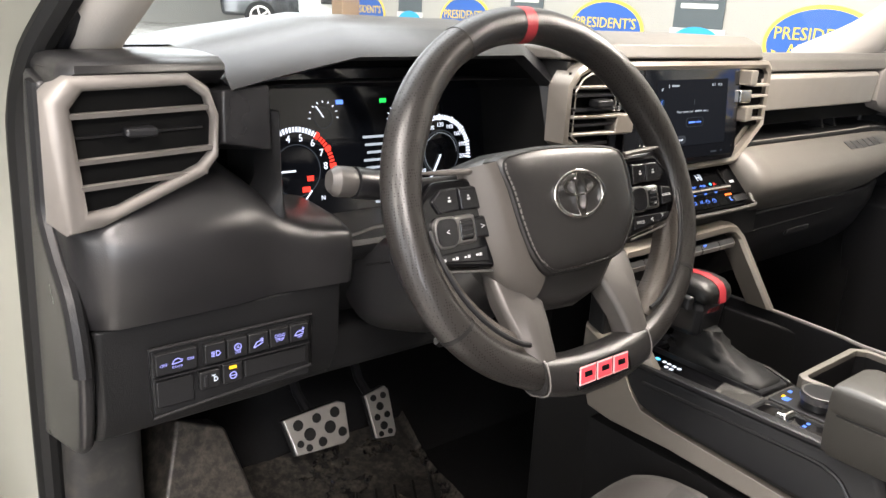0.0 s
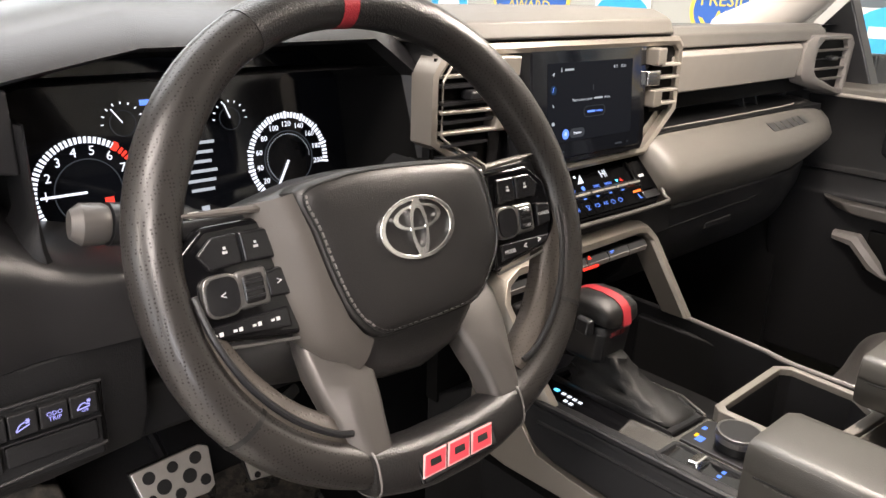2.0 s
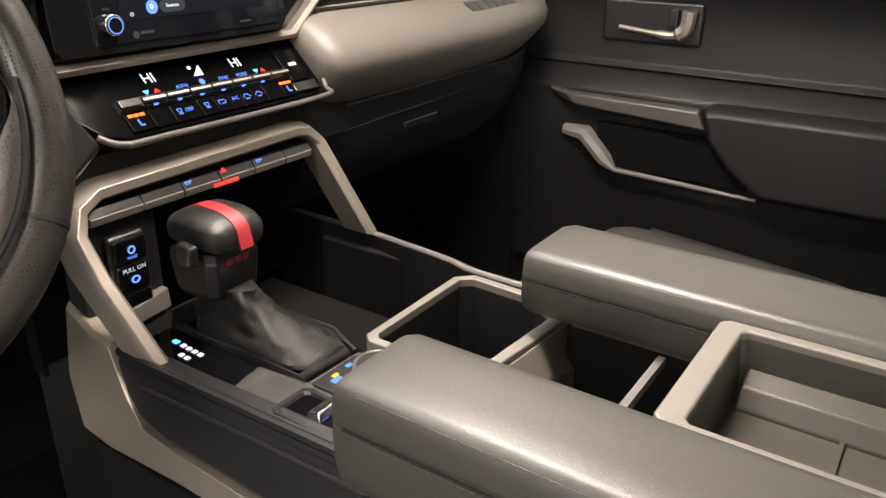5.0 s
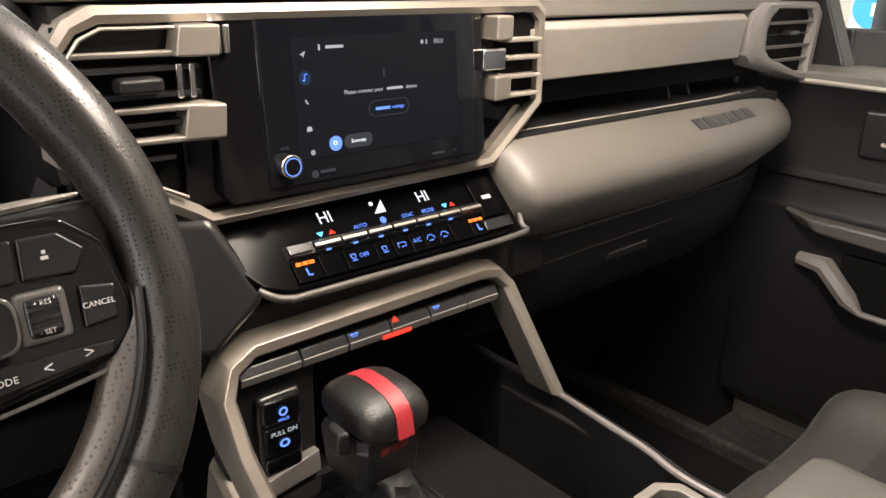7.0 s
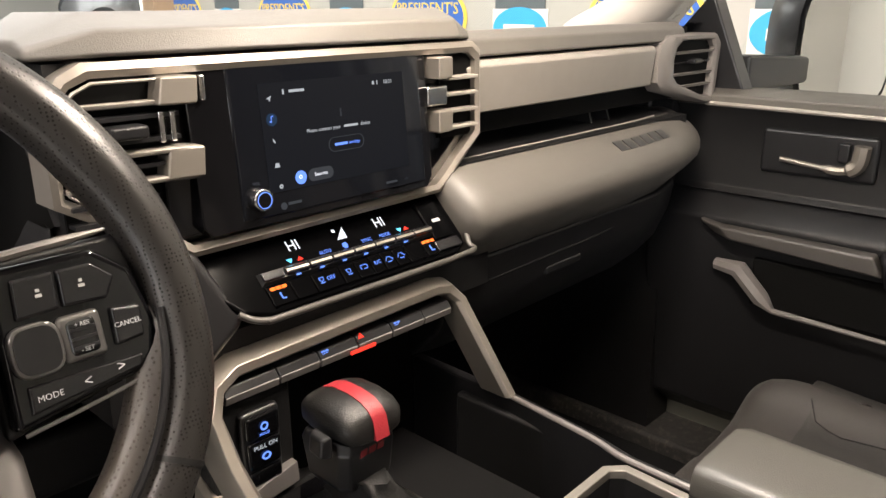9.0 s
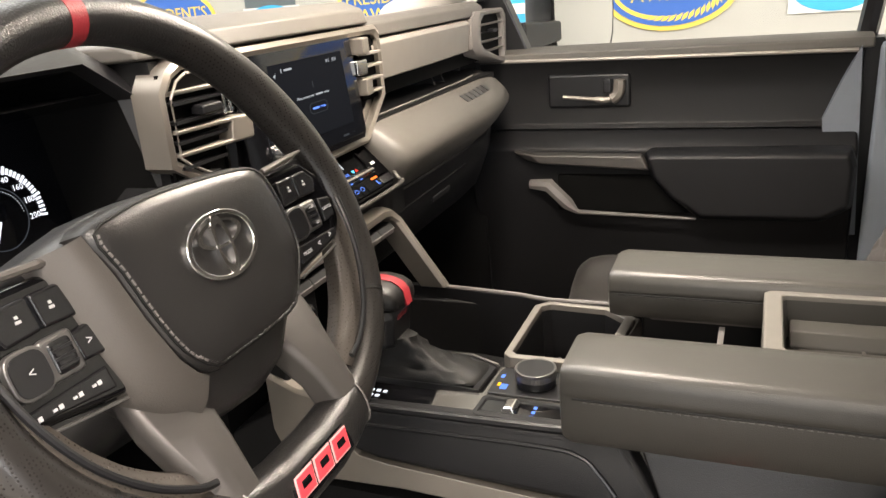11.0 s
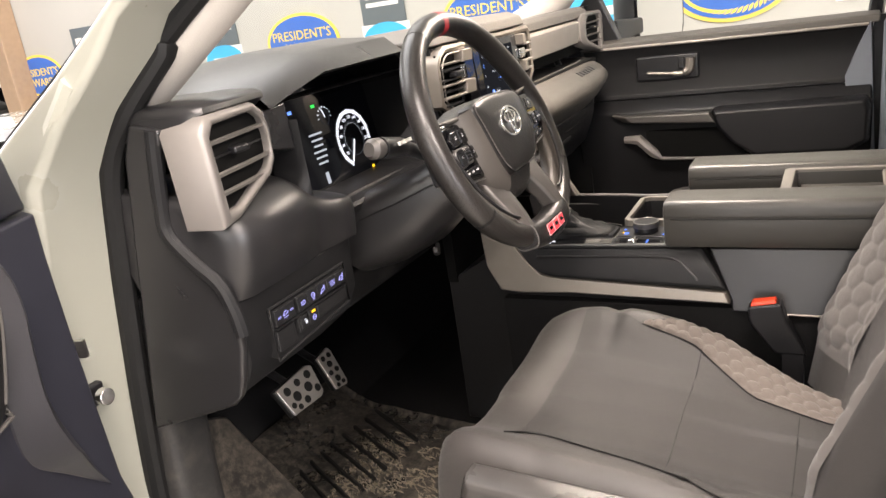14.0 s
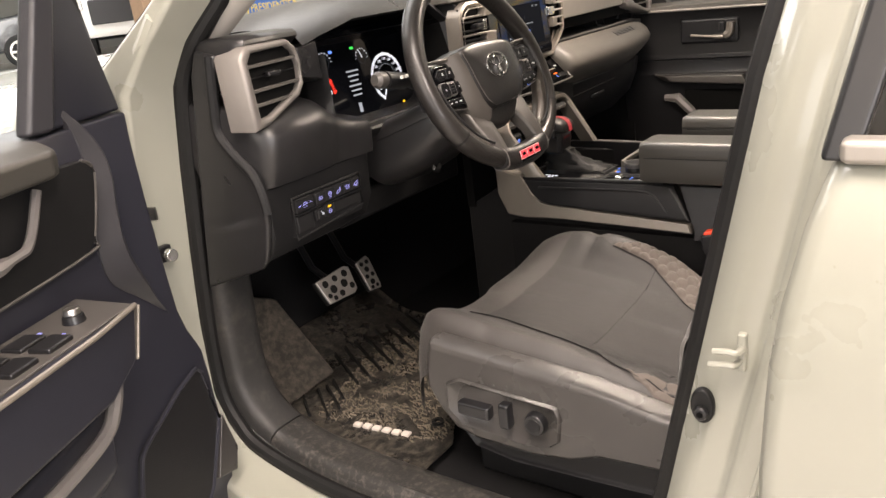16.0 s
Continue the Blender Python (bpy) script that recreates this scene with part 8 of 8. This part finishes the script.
    m = Matrix(((dx, nx, 0, -0.93), (dy, ny, 0, 0.76), (0, 0, 1, 0), (0, 0, 0, 1)))
    d = thing("driver_door", m=m, label="open driver door with dark trim and silver armrest", category="car door")
    L = 0.98
    P = lambda nm, bm, mat, label="", bev=0.0: part(nm, bm, mat, d, label, bev=bev, local=True)
    # outer skin and shut edge
    P("outer_skin", loft([[(u, -0.20, 0.60), (u, -0.24, 0.95), (u, -0.22, 1.20), (u, -0.17, 1.35), (u, -0.13, 1.35), (u, -0.16, 0.60)] for u in (-0.06, L)]), "paint", bev=0.006)
    rows = []
    for z, u0 in ((0.66, -0.085), (0.747, -0.080), (0.836, -0.067), (0.93, -0.060), (0.972, -0.057), (1.02, -0.035), (1.058, -0.026), (1.154, -0.025), (1.24, -0.032), (1.32, -0.048), (1.365, -0.060)):
        w = np.interp(z, [0.66, 0.80, 0.95, 1.05, 1.2, 1.365], [-0.02, 0.0, 0.005, 0.0, -0.005, -0.03])
        rows.append([(u0 - 0.004, -0.15, z), (u0, w - 0.02, z), (u0 + 0.02, w, z), (0.4, w, z), (L - 0.04, w, z), (L, -0.15, z)])
    P("trim_panel", loft(rows), "doortrim", "dark moulded trim panel", bev=0.004)
    # raised flowing ridge from the mirror corner down to the armrest
    wr = lambda z: np.interp(z, [1.06, 1.2, 1.32, 1.365, 1.40], [0.0, -0.005, -0.020, -0.030, -0.040])
    left = spline([(0.089, 0, 1.400), (0.081, 0, 1.358), (0.084, 0, 1.316), (0.108, 0, 1.255), (0.121, 0, 1.20), (0.116, 0, 1.155), (0.076, 0, 1.118), (0.022, 0, 1.070)], 5)
    right = spline([(0.087, 0, 1.402), (0.056, 0, 1.352), (0.053, 0, 1.308), (0.070, 0, 1.250), (0.080, 0, 1.20), (0.066, 0, 1.150), (0.044, 0, 1.105), (0.016, 0, 1.064)], 5)
    rings = []
    for i, (a, b) in enumerate(zip(left, right)):
        g = min(1.0, i / 12, (len(left) - 1 - i) / 8)
        c = a.lerp(b, 0.82)
        rings.append([(a.x, wr(a.z) - 0.01, a.z), (a.x, wr(a.z) + 0.001, a.z), (c.x, wr(c.z) + 0.001 + 0.016 * g, c.z), (b.x, wr(b.z) + 0.001 + 0.013 * g, b.z), (b.x - 0.008 * g, wr(b.z) - 0.01, b.z)])
    P("ridge", loft(rings), "ridge", "raised ridge on the panel, paler for its sheen", bev=0.0015)
    # upper pad, handle recess, armrest with switches
    P("upper_pad", loft([[(u, -0.05, 1.372), (u, 0.02 - e, 1.370), (u, 0.045 - e, 1.358), (u, 0.042 - e, 1.328), (u, -0.01, 1.318), (u, -0.06, 1.32)] for u, e in ((0.178, 0.035), (0.188, 0.012), (0.21, 0.0), (L - 0.05, 0.0))]), "vinyl", "grey padded upper roll", bev=0.006)
    rec = [(0.115, 1.328), (0.096, 1.310), (0.130, 1.225), (0.150, 1.208), (0.60, 1.190), (0.60, 1.335)]
    P("handle_recess", loft([[(u, -0.012, z) for u, z in rec], [(u, 0.004, z) for u, z in rec]]), "lower", "black handle recess", bev=0.002)
    P("recess_edge", tube(spline([(0.118, 0.003, 1.328), (0.099, 0.003, 1.308), (0.130, 0.003, 1.228), (0.150, 0.003, 1.210), (0.40, 0.003, 1.198)], 5), 0.0025, 6), "spoke", "satin recess edge")
    P("door_handle", tube(spline([(0.62, 0.018, 1.235), (0.42, 0.018, 1.245), (0.285, 0.015, 1.252), (0.250, 0.014, 1.262), (0.215, 0.012, 1.315)], 5), [0.010] * 10 + [0.006] * 11, 8), "tip", "satin grey inner door handle")
    P("arm_block", loft([[(0.190, 0.0, 1.163), (0.208, 0.100, 1.162), (0.232, 0.100, 1.098), (0.205, 0.0, 1.06)], [(0.30, 0.0, 1.165), (0.30, 0.112, 1.162), (0.30, 0.112, 1.08), (0.30, 0.0, 1.04)], [(L - 0.2, 0.0, 1.165), (L - 0.2, 0.112, 1.160), (L - 0.2, 0.112, 1.06), (L - 0.2, 0.0, 1.02)]]), "doortrim", "dark armrest block", bev=0.005)
    P("arm_top", loft([[(u + e, 0.004, 1.167), (u, 0.098, 1.165), (u, 0.098, 1.160), (u + e, 0.004, 1.162)] for u, e in ((0.210, -0.014), (0.60, 0.0))]), "spoke", "satin grey switch plate", bev=0.002)
    P("arm_edge", tube([(0.211, 0.101, 1.163), (0.30, 0.112, 1.163), (0.75, 0.114, 1.160)], 0.0035, 8), "silver", "satin edge")
    P("arm_end_trim", loft([[(0.206, 0.092, 1.160), (0.206, 0.102, 1.160), (0.232, 0.102, 1.098), (0.232, 0.092, 1.098)], [(0.201, 0.092, 1.160), (0.201, 0.102, 1.160), (0.227, 0.102, 1.098), (0.227, 0.092, 1.098)]]), "silver", "satin end of the armrest", bev=0.002)
    P("pull_trim", tube(spline([(0.258, 0.085, 1.090), (0.272, 0.083, 1.055), (0.300, 0.080, 1.028), (0.40, 0.075, 1.010), (0.60, 0.072, 1.00)], 5), 0.009, 8), "tip", "satin grey pull loop")
    P("pull_cavity", box(0.285, 0.66, 0.0, 0.06, 0.99, 1.09), "rubber", "black grab pocket", bev=0.01)
    P("lower_bulge", loft([[(0.24, 0.0, 1.07), (0.25, 0.060, 1.05), (0.26, 0.055, 0.96), (0.25, 0.0, 0.90)], [(0.70, 0.0, 1.03), (0.70, 0.075, 1.01), (0.70, 0.070, 0.90), (0.70, 0.0, 0.84)]]), "doortrim", "panel below the armrest", bev=0.008)
    # mirror adjusting knob and window keys
    P("mirror_knob", disc((0.263, 0.055, 1.165), 0.014, 0.010, None, 24, r2=0.012), "smooth", "black mirror adjusting knob", bev=0.001)
    P("knob_cap", disc((0.263, 0.055, 1.175), 0.0105, 0.008, None, 24, r2=0.009), "steel", bev=0.002)
    for k in range(3):
        for j in range(2):
            P("window_key", box(0.305 + 0.055 * k, 0.345 + 0.055 * k, 0.022 + 0.036 * j, 0.052 + 0.036 * j, 1.160, 1.171), "smooth", bev=0.003)
    for u, w in ((0.300, 0.036), (0.302, 0.070)):
        P("key_light", box(u - 0.003, u + 0.003, w - 0.002, w + 0.002, 1.165, 1.168), "ledviolet")
    # speaker grille
    spk = [(-0.002, 0.958), (-0.014, 0.944), (-0.030, 0.85), (0.028, 0.755), (0.10, 0.70), (0.24, 0.70), (0.20, 0.82), (0.168, 0.905), (0.155, 0.915), (0.05, 0.950)]
    P("speaker_grille", loft([[(u, -0.005, z) for u, z in spk], [(u, 0.009, z) for u, z in spk]]), "grille", "black mesh speaker grille", bev=0.003)
    P("grille_edge", tube([(u, 0.010, z) for u, z in spk], 0.0035, 6, closed=True), "doortrim", "raised grille rim")
    P("end_shield", loft([[(-0.050, -0.03, 0.850), (-0.078, -0.03, 0.765), (-0.054, -0.03, 0.728), (0.010, -0.03, 0.752)], [(-0.048, 0.006, 0.846), (-0.074, 0.004, 0.765), (-0.052, 0.008, 0.732), (0.008, 0.012, 0.756)]]), "shield", "satin corner shield", bev=0.003)
    P("pocket_face", loft([[(0.20, 0.0, 0.80), (0.215, 0.035, 0.80), (0.30, 0.055, 0.78), (0.60, 0.06, 0.78), (0.60, 0.0, 0.78)], [(0.16, 0.0, 0.62), (0.175, 0.035, 0.62), (0.30, 0.055, 0.62), (0.60, 0.06, 0.62), (0.60, 0.0, 0.62)]]), "doortrim", "door pocket face", bev=0.006)
    # window frame, mirror corner, glass
    P("corner_panel", loft([[(-0.055, -0.045, 1.367), (0.112, -0.035, 1.367), (0.062, -0.008, 1.60), (0.05, -0.008, 1.61)], [(-0.055, -0.09, 1.367), (0.112, -0.09, 1.367), (0.062, -0.05, 1.60), (0.05, -0.05, 1.61)]]), "doortrim", "dark mirror corner panel", bev=0.006)
    P("frame_post", loft([[(0.114, -0.022, 1.367), (0.158, -0.030, 1.367), (0.150, -0.06, 1.367), (0.114, -0.06, 1.367)], [(0.050, 0.006, 1.62), (0.080, 0.0, 1.62), (0.075, -0.03, 1.62), (0.050, -0.03, 1.62)]]), "ridge", "dark window post", bev=0.008)
    P("front_frame", tube([(-0.045, -0.06, 1.40), (0.035, -0.02, 1.56), (0.125, 0.02, 1.70), (0.23, 0.05, 1.80), (L, 0.05, 1.82)], 0.009, 8), "rubber", "black window frame")
    g = P("window_glass", loft([[(0.146, -0.05, 1.36), (L, -0.05, 1.36)], [(0.03, 0.0, 1.80), (L, 0.01, 1.80)]], closed=False), "glass", "clear window glass")
    g.visible_shadow = False
    P("check_plate", box(-0.03, -0.024, -0.05, -0.01, 1.20, 1.22), "steel")


driver_door()


def check_strap():
    c = thing("door_check", (-0.86, 0.86, 1.12), "greasy metal door check strap on the hinge pillar", "door check")
    part("strap", tube([(-0.80, 0.865, 1.12), (-0.93, 0.868, 1.12)], 0.007, 8), "steel", c)
    part("bolt", disc((0, 0, 0), 0.011, 0.012, Matrix.Translation((-0.868, 0.838, 1.122)) @ pose(0, 0, 0, 90, 0, 0), 14), "chrome", c, bev=0.002)
    part("bracket", box(-0.885, -0.855, 0.845, 0.87, 1.108, 1.136), "smooth", c, bev=0.003)
    s = thing("door_striker", (-0.87, -0.045, 1.07), "black door striker and white lock loop on the pillar", "door striker")
    part("plate", disc((0, 0, 0), 0.0165, 0.010, Matrix.Translation((-0.866, -0.038, 1.056)) @ pose(0, 0, 0, 0, -90, 0) @ Matrix.Diagonal((1.2, 0.75, 1, 1)), 24), "rubber", s, "black rubber bump stop", bev=0.003)
    part("stud", disc((0, 0, 0), 0.0075, 0.007, Matrix.Translation((-0.875, -0.038, 1.050)) @ pose(0, 0, 0, 0, -90, 0), 16), "smooth", s, bev=0.002)
    part("socket", disc((0, 0, 0), 0.0035, 0.001, Matrix.Translation((-0.8822, -0.038, 1.050)) @ pose(0, 0, 0, 0, -90, 0), 6), "bore", s)
    part("loop", tube(spline([(-0.890, -0.054, 1.129), (-0.890, -0.068, 1.131), (-0.888, -0.076, 1.130), (-0.868, -0.078, 1.130)], 4), 0.0035, 8), "paint", s, "painted lock prong")
    part("loop", tube(spline([(-0.890, -0.050, 1.114), (-0.890, -0.066, 1.117), (-0.888, -0.074, 1.117), (-0.868, -0.076, 1.117)], 4), 0.0035, 8), "paint", s, "painted lock prong")
    part("loop_plate", box(-0.878, -0.864, -0.081, -0.073, 1.105, 1.145), "paint", s, bev=0.002)


check_strap()


# ---- signs on the banner wall ----
SIGN = 0.60


def oval_sign(y, z):
    o = thing("award_sign", (WALL, y, z), "blue and yellow oval award sign on the white wall", "sign", "oval award signs")
    m = plane_m((WALL - 0.004, y, z), (0, -1, 0), (0, 0, 1))
    part("rim", disc((0, 0, 0), 0.255, 0.004, m @ Matrix.Diagonal((1, 0.64, 1, 1)), 48), "signyellow", o, "yellow rim")
    part("field", disc((0, 0, 0.004), 0.235, 0.003, m @ Matrix.Diagonal((1, 0.62, 1, 1)), 48), "signblue", o, "blue field")
    part("writing", text_bm("PRESIDENT'S", 0.074, m @ Matrix.Translation((0, 0.040, 0.009)), 0.001), "signyellow", o)
    part("writing", text_bm("AWARD", 0.076, m @ Matrix.Translation((0, -0.030, 0.009)), 0.001), "signyellow", o)
    for k in range(22):
        a = radians(200 + 140 * k / 21)
        h = 0.0075 + 0.0007 * (k % 4)
        b = loft([[(-0.022, 0.0, z), (0.0, -0.008, z), (0.022, 0.0, z), (0.0, 0.008, z)] for z in (0.004, h)])
        b.transform(m @ Matrix.Translation((0.205 * math.cos(a), 0.118 * math.sin(a), 0)) @ Matrix.Rotation(a + 0.6 + math.pi / 2, 4, "Z"))
        part("leaf", b, "signyellow", o)
    return o


def dealer_sign(y, z):
    o = thing("dealer_sign", (WALL, y, z), "grey name board above a sky blue oval sign", "sign", "dealer signs")
    m = plane_m((WALL - 0.004, y, z), (0, -1, 0), (0, 0, 1))
    b = box(-0.135, 0.135, -0.10, 0.15, 0, 0.006)
    b.transform(m)
    part("board", b, "signgrey", o, "dark grey board", bev=0.001)
    for x0, x1, y0, y1 in ((-0.10, 0.10, 0.03, 0.085), (-0.10, 0.10, -0.01, 0.012)):
        b = box(x0, x1, y0, y1, 0.006, 0.008)
        b.transform(m)
        part("name_bar", b, "white", o)
    b = box(-0.15, 0.15, -0.27, -0.10, 0.0, 0.004)
    b.transform(m)
    part("blue_board", b, "white", o)
    part("oval", disc((0, -0.18, 0.004), 0.145, 0.003, m @ Matrix.Translation((0, -0.072, 0)) @ Matrix.Diagonal((1, 0.60, 1, 1)), 36), "signsky", o, "sky blue oval")
    b = box(-0.085, 0.085, -0.205, -0.165, 0.0075, 0.009)
    b.transform(m)
    part("logo_bar", b, "white", o)
    return o


for k in range(-1, 5):
    oval_sign(0.49 + 1.16 * k, 1.42)
    dealer_sign(-0.07 + 1.16 * k, 1.56)


# ---- cars farther off ----
def far_car(x, y, turn, mat, label, truck=False):
    m = Matrix.Translation((x, y, 0.76)) @ pose(0, 0, 0, 0, 0, turn)
    c = thing("parked_car", m=m, label=label, category="car", group="cars in the showroom")
    zt = 1.85 if truck else 1.45
    prof = [(-2.3, 0.35), (-2.35, 0.75), (-2.2, 1.0), (-1.5, 1.05), (-0.9, zt - 0.05), (-0.3, zt), (0.7, zt - 0.02), (1.4, 1.1), (2.2, 1.02), (2.35, 0.7), (2.3, 0.35)] if not truck else [(-2.7, 0.5), (-2.75, 1.05), (-2.6, 1.25), (-1.4, 1.3), (-0.8, zt), (0.9, zt), (1.3, 1.25), (2.7, 1.25), (2.7, 0.5)]
    part("body", loft([[(px, py, pz if py in (-0.88, 0.88) or pz < 1.1 else pz) for px, pz in [(a, b) for a, b in prof]] for py in (-0.88, 0.88)]), mat, c, bev=0.08, local=True)
    for px in (-1.45, 1.45):
        for s in (-1, 1):
            wm = Matrix.Translation((px, s * 0.80, 0.35)) @ pose(0, 0, 0, 90, 0, 0)
            wh = part("wheel", disc((0, 0, -0.11), 0.35, 0.22, wm, 32), "rubber", c, bev=0.02, local=True)
            part("rim", ring((0, 0, 0.112 if s < 0 else -0.13), 0.20, 0.24, 0.02, wm, 32), "steel", wh, local=True)
            for q in range(5):
                b = box(0.02, 0.21, -0.022, 0.022, 0.112 if s < 0 else -0.13, 0.128 if s < 0 else -0.112)
                b.transform(wm @ Matrix.Rotation(q * 2 * math.pi / 5, 4, "Z"))
                part("spoke", b, "steel", wh, local=True)
    for s in (-1, 1):
        part("side_window", loft([[(-1.0, s * 0.885, 1.1 if not truck else 1.32), (1.1, s * 0.885, 1.1 if not truck else 1.32), (0.65, s * 0.885, zt - 0.08), (-0.7, s * 0.885, zt - 0.08)], [(-1.0, s * 0.86, 1.1 if not truck else 1.32), (1.1, s * 0.86, 1.1 if not truck else 1.32), (0.65, s * 0.86, zt - 0.08), (-0.7, s * 0.86, zt - 0.08)]]), "piano", c, "dark side window", local=True)
        part("headlight", box(-2.37 if not truck else -2.77, -2.2 if not truck else -2.6, s * 0.72 - 0.14, s * 0.72 + 0.14, 0.72 if not truck else 0.95, 0.86 if not truck else 1.15), "chrome", c, bev=0.02, local=True)
    part("grille", box(-2.38 if not truck else -2.78, -2.3, -0.5, 0.5, 0.5 if not truck else 0.7, 0.8 if not truck else 1.1), "smooth", c, "dark front grille", bev=0.02, local=True)


far_car(8.9, 17.4, 154.5, "carblack", "dark parked car on the raised display floor")
far_car(7.9, 14.2, 56, "white", "white parked pickup on the raised display floor", truck=True)
